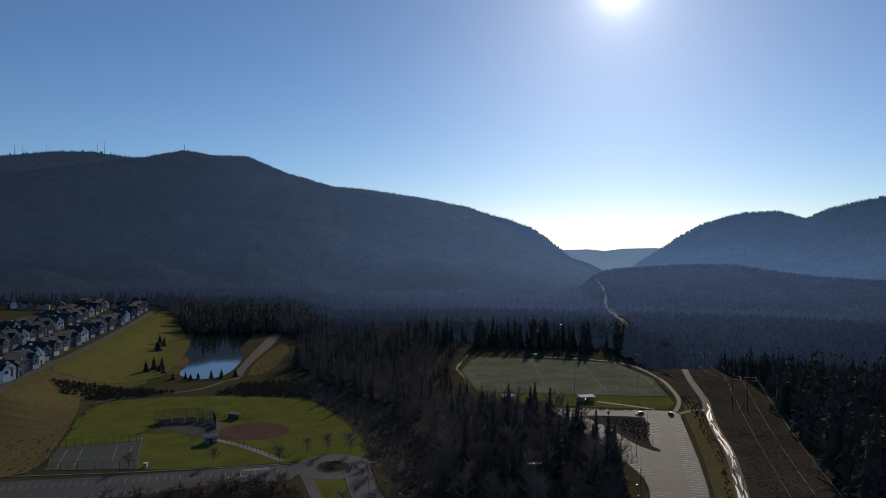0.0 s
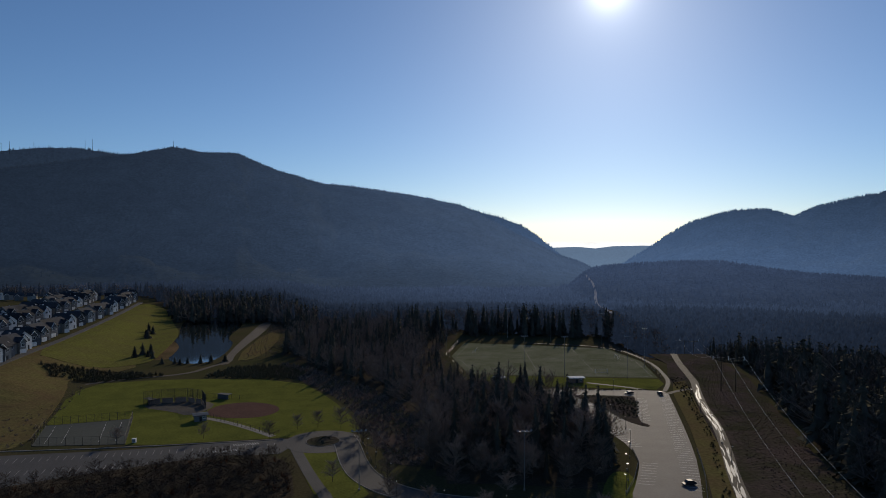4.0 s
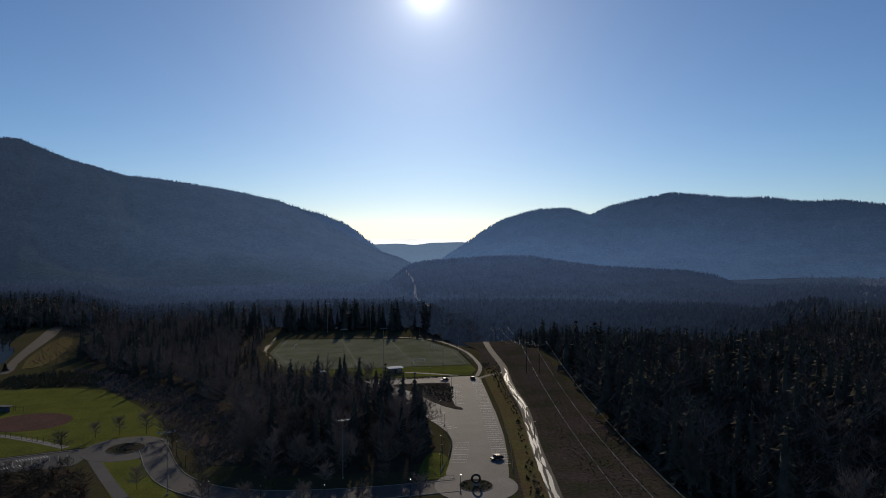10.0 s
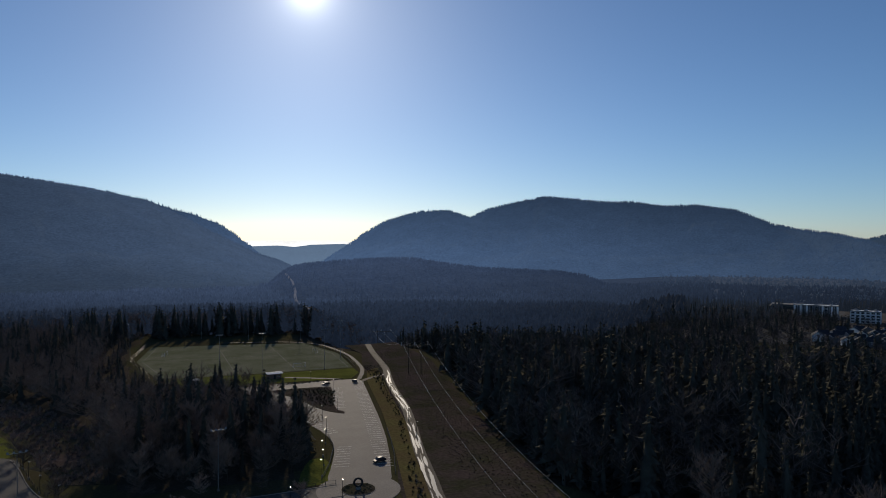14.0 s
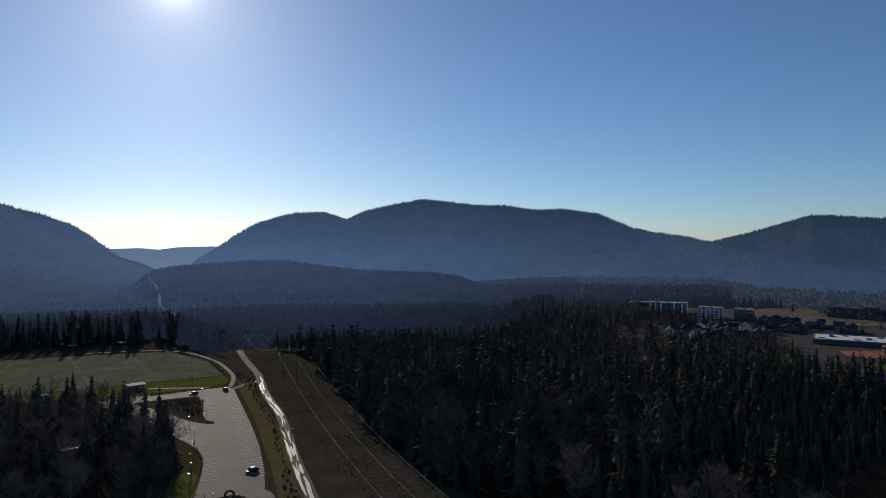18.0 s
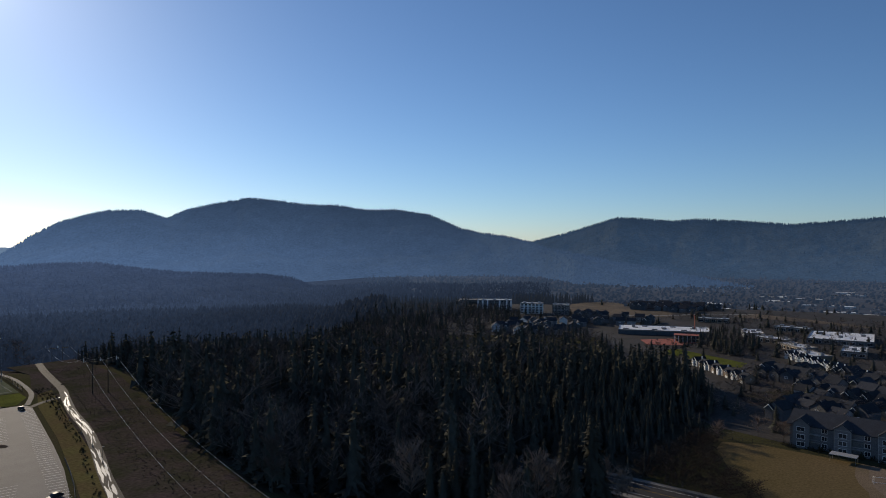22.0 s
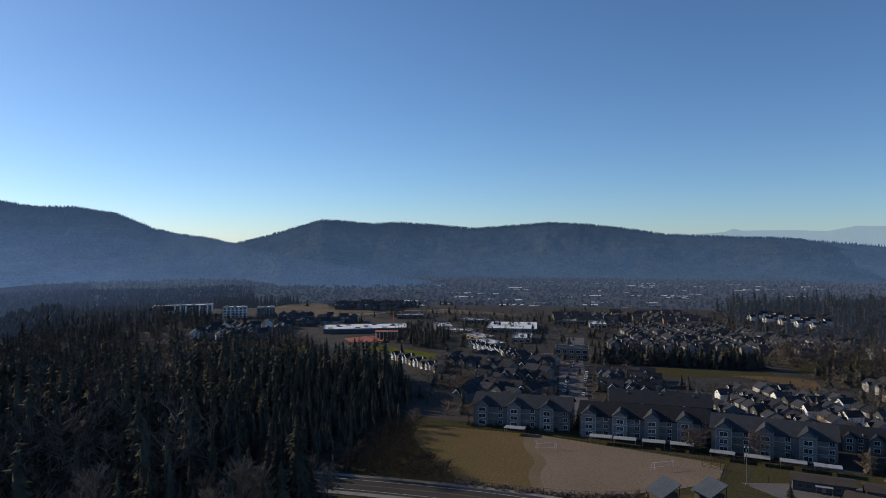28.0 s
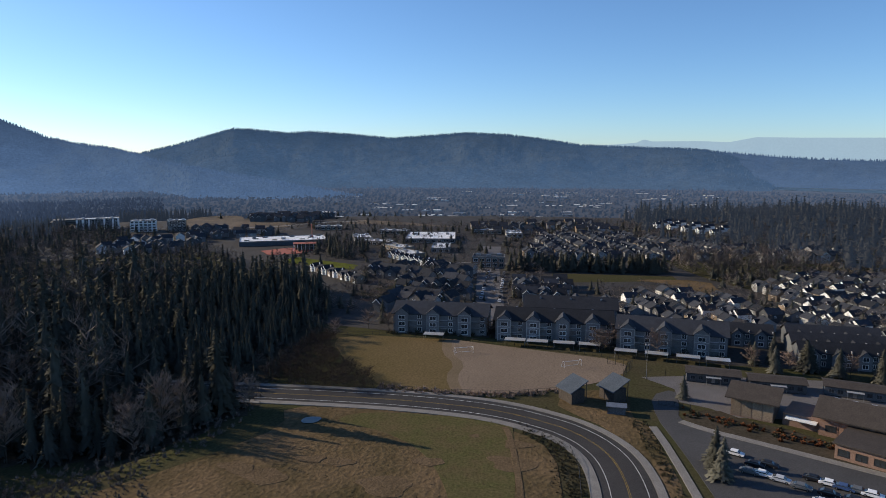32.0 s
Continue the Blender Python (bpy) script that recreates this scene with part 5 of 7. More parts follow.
# apartments
def apartment_kit(length, bays):
    d, hw, rise = 17.0, 8.4, 3.7
    kit = [("wall", poly_mesh("wall", *gable_wall(-length / 2, -d / 2, length / 2, d / 2, hw, rise), "siding_blue"), -1, "", None),
           ("roof", poly_mesh("roof", *gable_roof(-length / 2, -d / 2, length / 2, d / 2, hw, rise * 1.06, 0.8, 0.3), "shingle"), -1, "", None)]
    step_x = length / bays
    bay_wall = poly_mesh("bay", *gable_wall(-2.7, -2.2, 2.7, 4, hw + 0.6, 2.4, "y"), "siding_blue")
    bay_roof = poly_mesh("bay_roof", *gable_roof(-2.7, -2.2, 2.7, 5, hw + 0.6, 2.6, 0.5, 0.22, "y"), "shingle")
    frieze = poly_mesh("bay_trim", *boxes([(-2.75, -2.3, 2.75, 2.75, -2.2, 3.05), (-2.75, -2.3, 5.8, 2.75, -2.2, 6.1), (-2.75, -2.3, 8.9, 2.75, -2.2, 9.2),
                                           (-2.8, -2.3, 0, -2.5, -2.2, 9.9), (2.5, -2.3, 0, 2.8, -2.2, 9.9)]), "siding")
    deck = box("balcony", -1.9, -1.7, 0, 1.9, 0, 0.18, "siding")
    railing = poly_mesh("railing", *ribbon([(-1.85, 0), (-1.85, -1.65), (1.85, -1.65), (1.85, 0)], 0.06, 1.1, 0.3), "siding")
    for i in range(bays):
        cx = -length / 2 + step_x * (i + 0.5)
        at = pose(cx - step_x * 0.18, -d / 2, 0)
        kit.append(("bay", bay_wall, -1, "", at))
        b = len(kit) - 1
        kit.append(("bay_roof", bay_roof, b, "", None))
        kit.append(("bay_trim", frieze, b, "pale bay trim", None))
        for f in range(3):
            add_window(kit, cx - step_x * 0.18, -d / 2 - 2.2, 0.9 + 2.75 * f, 2.6, 1.5)
            add_window(kit, cx + step_x * 0.36, -d / 2, 0.9 + 2.75 * f, 1.6, 1.5)
            if f:
                kit.append(("balcony", deck, -1, "pale railed balcony", pose(cx + step_x * 0.14, -d / 2, 2.75 * f)))
                kit.append(("railing", railing, len(kit) - 1, "", None))
    for f in range(3):
        for yy in (-4.5, 3.5):
            add_window(kit, -length / 2, yy, 0.9 + 2.75 * f, 1.6, 1.5, -90)
            add_window(kit, length / 2, yy, 0.9 + 2.75 * f, 1.6, 1.5, 90)
    for i in range(3):
        kit.append(("roof_vent", box("roof_vent", -0.4, -0.4, 0, 0.4, 0.4, 0.9, "metal_grey"), -1, "", pose(-length / 3 + i * length / 3, 2.5, hw + 2.5)))
    return kit


def townhouse_kit(length, gables):
    """A long two-storey row with small front gables."""
    d, hw, rise = 10.0, 5.6, 2.9
    kit = [("wall", poly_mesh("wall", *gable_wall(-length / 2, -d / 2, length / 2, d / 2, hw, rise), "siding_dark"), -1, "", None),
           ("roof", poly_mesh("roof", *gable_roof(-length / 2, -d / 2, length / 2, d / 2, hw, rise * 1.06, 0.6, 0.25), "shingle"), -1, "", None)]
    for i in range(gables):
        x = -length / 2 + length * (i + 0.5) / gables
        kit.append(("front_gable", poly_mesh("front_gable", *gable_wall(x - 2.2, -d / 2 - 1.0, x + 2.2, 0, hw - 0.6, 2.0, "y"), "siding_blue"), -1, "", None))
        kit.append(("gable_roof", poly_mesh("gable_roof", *gable_roof(x - 2.2, -d / 2 - 1.0, x + 2.2, 0.4, hw - 0.6, 2.15, 0.4, 0.2, "y"), "shingle"), -1, "", None))
        for f in range(2):
            add_window(kit, x, -d / 2 - 1.0, 0.9 + 2.7 * f, 1.8, 1.4)
            add_window(kit, x + length / gables * 0.42, -d / 2, 0.9 + 2.7 * f, 1.4, 1.4)
        kit.append(("party_wall", box("party_wall", x + length / gables / 2 - 0.2, -d / 2, hw, x + length / gables / 2 + 0.2, d / 2, hw + 1.0, "siding"), -1, "pale party wall", None))
    return kit


APT_A, APT_B = apartment_kit(41, 3), apartment_kit(48, 4)
APT_LABEL = "blue-grey three-storey apartment block with white bays"
for kit, x, y, turn in ((APT_A, 288, 37, -93), (APT_B, 281.5, -11.5, -93.5), (APT_A, 270.5, -57.5, -101.5), (APT_A, 308, -20, 87)):
    kit_place(kit, "apartment_block", pose(x, y, 0, 0, 0, turn), APT_LABEL, "apartment block", "apartments by the pitch")
ROW_A, ROW_B = townhouse_kit(34, 4), townhouse_kit(26, 3)
for kit, x, y, turn in ((ROW_A, 255, -117, -95), (ROW_A, 268, -119, -95), (ROW_A, 281, -122, -95), (ROW_B, 282, -86, -101)):
    kit_place(kit, "townhouse_row", pose(x, y, 0, 0, 0, turn), "long dark townhouse row with small front gables", "townhouses", "townhouse rows")


def carport_kit():
    kit = [("roof", box("roof", -4.2, -2.6, 2.5, 4.2, 2.6, 2.68, "metal_bright"), -1, "white metal roof", None)]
    post = poly_mesh("post", *tube([(0, 0, 0), (0, 0, 2.55)], [0.07, 0.07], 6), "metal_grey")
    for x in (-3.9, 3.9):
        for y in (-2.3, 2.3):
            kit.append(("post", post, -1, "", pose(x, y, 0)))
    return kit


CARPORT = carport_kit()
for x, y, turn in ((256, -38, -102), (253.5, -49, -102), (251, -60, -102), (248.5, -70, -102), (270, 38.5, -93), (266, 4.5, -94), (265, -4.5, -94), (264, -15, -94), (263, -25, -96)):
    kit_place(CARPORT, "carport", pose(x, y, 0, 0, 0, turn) @ Matrix.Diagonal((1, 0.8, 1, 1)), "open carport with white flat roof", "carport", "carports before the apartments")


# town centre: flat-roofed shops and blocks
def block_kit(w, d, floors, wall_m, roof_m, cols, glass=True):
    h = 3.4 * floors
    kit = [("wall", box("wall", -w / 2, -d / 2, 0, w / 2, d / 2, h, wall_m), -1, "", None),
           ("roof", box("roof", -w / 2 + 0.3, -d / 2 + 0.3, h + 0.004, w / 2 - 0.3, d / 2 - 0.3, h + 0.15, roof_m), -1, "", None),
           ("parapet", poly_mesh("parapet", *boxes([(-w / 2 - 0.1, -d / 2 - 0.1, h - 0.3, w / 2 + 0.1, -d / 2 + 0.3, h + 0.7), (-w / 2 - 0.1, d / 2 - 0.3, h - 0.3, w / 2 + 0.1, d / 2 + 0.1, h + 0.7),
                                                    (-w / 2 - 0.1, -d / 2 + 0.3, h - 0.3, -w / 2 + 0.3, d / 2 - 0.3, h + 0.7), (w / 2 - 0.3, -d / 2 + 0.3, h - 0.3, w / 2 + 0.1, d / 2 - 0.3, h + 0.7)]), "concrete"), -1, "", None)]
    for i in range(3):
        kit.append(("roof_unit", box("roof_unit", -1.5, -1.2, 0, 1.5, 1.2, 1.6, "metal_grey"), -1, "", pose(-w / 3 + i * w / 3, d * 0.15 * (-1) ** i, h + 0.15)))
    for f in range(floors):
        for c in range(cols):
            add_window(kit, -w / 2 + w * (c + 0.5) / cols, -d / 2, 0.7 + 3.4 * f, w / cols * 0.62, 2.0, 0, pane=glass)
    return kit


HALL = block_kit(44, 54, 1, "siding_dark", "roof_membrane", 8)
SHOP = block_kit(28, 13, 1, "siding_tan", "roof_membrane", 5)
SHOP_B = block_kit(22, 15, 2, "brick", "shingle", 5)
SHOP_W = block_kit(15, 30, 1, "siding", "roof_membrane", 3)
STORE = block_kit(74, 36, 1, "siding_dark", "roof_membrane", 9)[:6]
for i in range(9):
    STORE.append(("skylight", box("skylight", -2.2, -1.2, 0, 2.2, 1.2, 0.5, "metal_dark"), -1, "dark roof light", pose(-31 + 7.8 * i, (-9, 2, 11)[i % 3], 3.55)))
TALL = block_kit(40, 15, 4, "siding_dark", "roof_membrane", 9)
for i in range(6):
    TALL.append(("pilaster", box("pilaster", -0.9, -0.35, 0, 0.9, 0, 13.4, "trim_white"), -1, "white pilaster", pose((-19, -13.5, -8, 6, 14, 19)[i], -7.55, 0)))
TALL_W = block_kit(24, 14, 4, "trim_white", "roof_membrane", 6)
TALL_S = block_kit(18, 14, 4, "siding_dark", "roof_membrane", 4)
for kit, x, y, turn, lab in ((HALL, 602, 88, -84, "long shop hall with pale flat roof"), (SHOP, 530, 105, -137, "low shop with white flat roof"), (SHOP, 498, 91, -137, "low tan shop with pale flat roof"),
                             (SHOP_W, 534, 70, -85, "low shop with bright white roof"), (SHOP_B, 461, 27, -88, "two-storey brick block by the boulevard"), (STORE, 562, 214, -67, "large store with white membrane roof"),
                             (SHOP, 560, 128, -110, "low shop with white flat roof"), (SHOP_W, 590, 150, -70, "low shop with bright white roof"), (SHOP, 640, 130, -95, "low shop with white flat roof"),
                             (SHOP, 655, 40, -85, "low shop with white flat roof"), (SHOP_W, 640, 14, -85, "low shop with pale flat roof"), (SHOP, 668, 205, -75, "low shop with white flat roof")):
    kit_place(kit, "shop_building", pose(x, y, float(ground_z(x, y)), 0, 0, turn), lab, "building", "town centre")
for x, y, turn, k in ((512, 62, -112, 2), (503, 46, -105, 2), (490, 34, -100, 1), (552, 30, -92, 1), (552, 10, -92, 3), (585, 30, -92, 1), (588, 8, -92, 1), (520, 22, -100, 1)):
    house(x, y, turn, "large gabled blocks in the centre", far=True, pick=k, size=2.1)
for kit, x, y, turn in ((TALL, 641, 444, -56), (TALL_W, 629, 386, -62), (TALL_S, 636, 354, -62)):
    kit_place(kit, "tall_block", pose(x, y, 0, 0, 0, turn) @ Matrix.Diagonal((1, 1, 0.8, 1)), "four-storey block with white and dark bands", "apartment block", "blocks on the plateau")
sheet("construction_floor", [(488, 198), (508, 212), (528, 196), (524, 172), (500, 176)], "red_frame", 0.4, label="red steel deck under construction", category="building site")


def frame_kit():
    """Concrete frame under construction: slabs, columns and an orange deck."""
    kit = [("slab", box("slab", -13, -7, 3.3 * f + 3.0, 13, 7, 3.3 * f + 3.3, "concrete"), -1, "", None) for f in range(2)]
    kit.append(("deck", box("deck", -13.2, -7.2, 6.604, 13.2, 7.2, 6.9, "red_frame"), -1, "orange deck sheeting", None))
    kit.append(("core", box("core", -11, -4, 0, 11, 6, 2.996, "siding_dark"), -1, "", None))
    kit.append(("core", box("core", -11, -4, 3.304, 11, 6, 6.296, "siding_dark"), -1, "", None))
    col = box("column", -0.3, -0.3, 0, 0.3, 0.3, 2.996, "trim_white")
    for f in range(2):
        for i in range(7):
            kit.append(("column", col, -1, "", pose(-12.5 + 25 / 6 * i, -6.6, 3.3 * f + (0.004 if f else 0))))
    return kit


kit_place(frame_kit(), "unfinished_building", pose(522, 180, 0.4, 0, 0, -72) @ Matrix.Scale(0.75, 4), "concrete frame under construction with orange deck", "building site")
crane = tagged(new("tower_crane"), "slim red tower crane over the building site", "crane")
crane.matrix_basis = pose(575, 192, 0)
part("mast", poly_mesh("mast", *tube([(0, 0, 0), (0, 0, 15)], [0.35, 0.35], 4), "red_frame"), crane)
part("jib", poly_mesh("jib", *tube([(0, 0, 14.4), (1.5, 5, 16.5)], [0.2, 0.15], 4), "red_frame"), crane)


def garage_kit():
    kit = []
    for f in range(4):
        kit.append(("deck", box("deck", -45 + 5 * f, -12, 3.2 * f + 2.6, 45, 12, 3.2 * f + 3.3, "concrete"), -1, "", None))
        kit.append(("core", box("core", -43 + 5 * f, -10, 3.2 * f - 0.5, 43, 10, 3.2 * f + 2.596, "siding_dark"), -1, "", None))
    return kit


kit_place(garage_kit(), "stepped_building", pose(690, 505, -3, 0, 0, -58) @ Matrix.Diagonal((0.75, 0.75, 0.6, 1)), "stepped pale building with long decks", "building")
sheet("town_ground", rounded([(284, 80), (300, 104), (340, 112), (420, 186), (480, 230), (560, 300), (640, 240), (700, 120), (700, -60), (640, -190), (520, -240), (330, -250), (250, -180), (246, -84), (262, -40), (276, 10)], 1), "town_soil", 0.03, label="streets, gardens and bare soil between the houses", category="ground")
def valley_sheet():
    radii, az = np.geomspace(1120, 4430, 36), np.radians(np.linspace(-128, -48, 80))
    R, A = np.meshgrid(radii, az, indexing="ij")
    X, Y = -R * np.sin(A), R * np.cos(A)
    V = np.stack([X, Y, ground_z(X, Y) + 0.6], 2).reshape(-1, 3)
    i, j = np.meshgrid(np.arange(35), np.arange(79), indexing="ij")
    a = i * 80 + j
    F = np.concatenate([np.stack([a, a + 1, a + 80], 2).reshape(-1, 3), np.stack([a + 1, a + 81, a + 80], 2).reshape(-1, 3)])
    # the sheet's haze is painted into its emission
    tagged(new("backdrop_valley", tri_mesh("backdrop_valley", V, F, "hazed_valley_floor")), "valley floor with fields and woods, haze painted on", "valley", kind="structure")


valley_sheet()
lay("boulevard", smoothed([(300, 18), (340, 19), (440, 26), (470, 28), (560, 30)], 2), 15, "asphalt", 0.08, "town boulevard", "road")
lay("cross_street", smoothed([(450, 110), (470, 60), (470, -20)], 1), 10, "asphalt", 0.085, "cross street in the town", "road")
lay("east_street", smoothed([(310, -45), (318, -110), (310, -225)], 1), 8, "asphalt", 0.08, "street between the houses", "road")
sheet("green_strip", [(436, -16), (436, -92), (419, -92), (404, -16)], "meadow", 0.06, label="grass strip below the hedge", category="grass")
sheet("town_lawn", [(456, 176), (432, 117), (452, 118), (484, 177)], "lawn", 0.06, label="green lawn at the wood's edge", category="lawn")
sheet("bare_ground", rounded([(736, 404), (795, 400), (807, 360), (740, 328), (732, 268), (678, 250), (655, 320), (660, 357)], 1), "bare_earth", 0.06, label="cleared tan building land", category="ground")
sheet("bare_ground_rim", rounded([(736, 208), (772, 198), (762, 166), (714, 72), (704, 72), (724, 150), (722, 198)], 1), "bare_earth", 0.06, label="cleared tan strip on the plateau's rim", category="ground")
sheet("brown_lot", rounded([(358, 98), (392, 76), (351, 68), (336, 88)], 1), "brush", 0.07, label="brown brush on an empty lot", category="ground")
lay("rim_street", smoothed([(650, 330), (690, 262), (740, 235), (760, 190)], 2), 6, "concrete", 0.09, "pale new street on the building land", "road")
lay("lit_street", smoothed([(486, 330), (520, 318), (552, 302)], 1), 7, "concrete", 0.09, "pale street between new houses", "road")
sheet("town_bank", rounded([(421, -60), (424, -111), (388, -108), (366, -118), (380, -100), (407, -88)], 1), "dry_grass", 0.07, label="brown grass bank above the houses", category="bank")


# industry on the valley floor
def dome_cloud(P, H, rng, sides=6):
    """Many rounded crowns, joined."""
    k = len(P)
    u = rng.random(k)[:, None] * 6.28 + np.arange(sides)[None] * 2 * np.pi / sides
    rings = []
    for r, z in ((0.62, 0.1), (0.66, 0.5), (0.4, 0.85)):
        rr = H[:, None] * r * (0.65 + 0.7 * rng.random((k, sides)))
        zz = H[:, None] * (z + 0.14 * rng.random((k, sides)))
        rings.append(np.stack([P[:, :1] + rr * np.cos(u), P[:, 1:2] + rr * np.sin(u), P[:, 2:3] + zz], 2))
    top = P[:, None, :] + np.stack([0 * H, 0 * H, H], 1)[:, None, :]
    V = np.concatenate(rings + [top], 1)
    m = 3 * sides + 1
    base = (np.arange(k) * m)[:, None]
    i = np.arange(sides)[None]
    j = (i + 1) % sides
    F = []
    for q in (0, sides):
        F += [np.stack([base + q + i, base + q + j, base + q + sides + i], 2), np.stack([base + q + j, base + q + sides + j, base + q + sides + i], 2)]
    F.append(np.stack([base + 2 * sides + i, base + 2 * sides + j, np.broadcast_to(base + 3 * sides, (k, sides))], 2))
    return V.reshape(-1, 3), np.concatenate([f.reshape(-1, 3) for f in F])


def valley_town():
    rng = np.random.default_rng(31)
    hall = [block_kit(w, d, 1, wm, rm, 3, False)[:3] for w, d, wm, rm in ((60, 35, "trim_white", "roof_membrane"), (40, 25, "siding", "metal_grey"), (80, 40, "siding", "roof_membrane"), (30, 20, "siding_tan", "shingle"))]
    for i in range(150):
        a, d = rng.uniform(-106, -70), rng.uniform(1400, 2800)
        if i < 14:
            a, d = rng.uniform(-92, -80), rng.uniform(1450, 1700)
        x, y = polar(a, d)
        kit_place(hall[int(rng.integers(4))], "far_hall", pose(x, y, float(ground_z(x, y)), 0, 0, rng.uniform(-100, -80)) @ Matrix.Scale(rng.uniform(0.4, 0.85), 4),
                  "distant flat-roofed hall on the valley floor", "building", "valley halls")
    # valley trees glow with the same painted haze as the floor
    specs = (("valley_trees_bare", "bare", -118, -58, 1150, 2950, 5200, 4, 9, "hazed_valley_wood"), ("valley_trees_dark", "far_fir", -118, -58, 1250, 2700, 450, 8, 15, "hazed_valley_wood"))
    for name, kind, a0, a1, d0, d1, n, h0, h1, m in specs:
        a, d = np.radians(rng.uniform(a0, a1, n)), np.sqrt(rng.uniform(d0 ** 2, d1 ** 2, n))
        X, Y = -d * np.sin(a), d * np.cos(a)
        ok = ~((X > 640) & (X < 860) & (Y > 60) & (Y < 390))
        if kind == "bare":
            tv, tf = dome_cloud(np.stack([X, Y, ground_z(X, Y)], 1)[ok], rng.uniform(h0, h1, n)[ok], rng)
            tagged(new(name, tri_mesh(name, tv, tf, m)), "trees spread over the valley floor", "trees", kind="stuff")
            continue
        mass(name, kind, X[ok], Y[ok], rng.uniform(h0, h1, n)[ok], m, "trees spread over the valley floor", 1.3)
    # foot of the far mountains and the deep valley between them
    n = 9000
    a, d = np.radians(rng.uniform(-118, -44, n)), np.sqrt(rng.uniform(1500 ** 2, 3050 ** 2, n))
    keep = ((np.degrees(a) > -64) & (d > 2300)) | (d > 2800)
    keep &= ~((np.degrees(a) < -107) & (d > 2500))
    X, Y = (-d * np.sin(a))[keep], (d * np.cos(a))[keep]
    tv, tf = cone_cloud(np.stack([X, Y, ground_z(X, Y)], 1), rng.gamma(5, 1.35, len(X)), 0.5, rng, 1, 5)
    tagged(new("valley_forest_west", tri_mesh("valley_forest_west", tv, tf, "hazed_valley_wood")), "forest at the foot of the far mountains", "forest", kind="stuff")


valley_town()
sheet("lake", [polar(-108, 3260), polar(-112, 3180), polar(-126, 3120), polar(-126, 3500), polar(-108.5, 3500)], "lake_water", -73.6, 0.5, "far lake under haze", "lake")


def town_trees():
    rng = np.random.default_rng(41)
    hill = [polar(-98, 800), polar(-101, 590), polar(-107, 560), polar(-120, 480), polar(-124, 1150), polar(-110, 1180), polar(-103, 1100), polar(-99, 900)]
    X, Y = scatter(hill, 10, rng)
    hd, ha = np.hypot(X, Y), np.degrees(np.arctan2(-X, Y))
    ok = ~((hd > 625) & (hd < 770) & (ha < -100.2) & (ha > -106))
    X, Y = X[ok], Y[ok]
    f = rng.random(len(X)) < 0.55
    # hill trees, their thin haze painted as emission
    mass("hill_conifers", "far_fir", X[f], Y[f], np.clip(rng.gamma(6, 2.2, f.sum()), 6, 24), "hazed_hill_wood", "dark conifers on the wooded hill", 1.2)
    mass("hill_bare_trees", "far_bare", X[~f], Y[~f], rng.uniform(10, 16, (~f).sum()), "hazed_hill_wood", "leafless trees on the wooded hill", 1.3)
    n = 70
    mass("hedge_row", "fir", 447 + rng.normal(size=n) * 2.5, rng.uniform(-92, 14, n), rng.uniform(9, 14, n), "needles_mass", "dark conifer hedge above the grass strip", 1.7)
    n = 80
    mass("tall_bare_row", "far_bare", 446 + rng.normal(size=n) * 5, rng.uniform(-175, -92, n), rng.uniform(15, 21, n), "twigs_far", "row of tall leafless trees", 0.8)
    areas = ((285, 445, -235, -40, 1000), (490, 660, -165, 20, 800), (310, 440, 36, 112, 380), (305, 460, -40, 34, 240), (450, 660, 30, 190, 700), (560, 650, 235, 480, 300), (410, 490, -235, -90, 480), (640, 760, -160, 60, 700), (650, 730, 60, 250, 260), (760, 860, 130, 420, 200), (480, 640, -260, -160, 700), (300, 440, -300, -225, 240))
    for i, (x0, x1, y0, y1, n) in enumerate(areas):
        X, Y = rng.uniform(x0, x1, n), rng.uniform(y0, y1, n)
        ok = ~((X > 385) & (X < 442) & (Y > -112) & (Y < -10))
        X, Y = X[ok], Y[ok]
        n = len(X)
        s = n * 5 // 6
        mass("street_trees", "far_bare", X[:s], Y[:s], rng.uniform(3, 8, s), "twigs_far", "leafless street trees among the houses", 1.5)
        mass("garden_conifers", "far_fir", X[s:], Y[s:], rng.uniform(3, 9, n - s), "needles_mass", "small conifers among the houses", 1.6)
    X, Y = scatter([(498, 165), (548, 172), (545, 132), (488, 122), (470, 132)], 5.5, rng)
    h = rng.random(len(X)) < 0.4
    mass("store_grove", "fir", X[h], Y[h], rng.uniform(8, 14, h.sum()), "needles_mass", "dark grove beside the building site")
    mass("store_grove_bare", "far_bare", X[~h], Y[~h], rng.uniform(7, 11, (~h).sum()), "twigs_far", "leafless trees beside the building site")
    # plateau and ridge conifers share the hill's painted haze
    X, Y = scatter([polar(-56.8, 885), polar(-63.6, 885), polar(-63.6, 930), polar(-56.8, 930)], 7, rng)
    mass("plateau_conifers", "far_fir", X, Y, rng.uniform(13, 18, len(X)), "hazed_hill_wood", "dark stand of conifers on the plateau")
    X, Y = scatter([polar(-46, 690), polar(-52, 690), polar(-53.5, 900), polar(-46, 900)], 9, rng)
    mass("ridge_conifers", "far_fir", X, Y, rng.uniform(6, 13, len(X)), "hazed_hill_wood", "conifers on the ridge beside the blocks")
    X, Y = scatter([polar(-43, 470), polar(-52, 470), polar(-58, 440), (395, 225), (430, 190), (480, 232), (520, 268), (480, 280), (468, 335), (560, 352), (612, 420), polar(-53.5, 770), polar(-43, 790)], 6.6, rng)
    f = rng.random(len(X)) < 0.3
    mass("low_bare_wood", "far_bare", X[~f], Y[~f], rng.uniform(6, 11, (~f).sum()), "twigs_far", "low leafless trees below the plateau", 1.4)
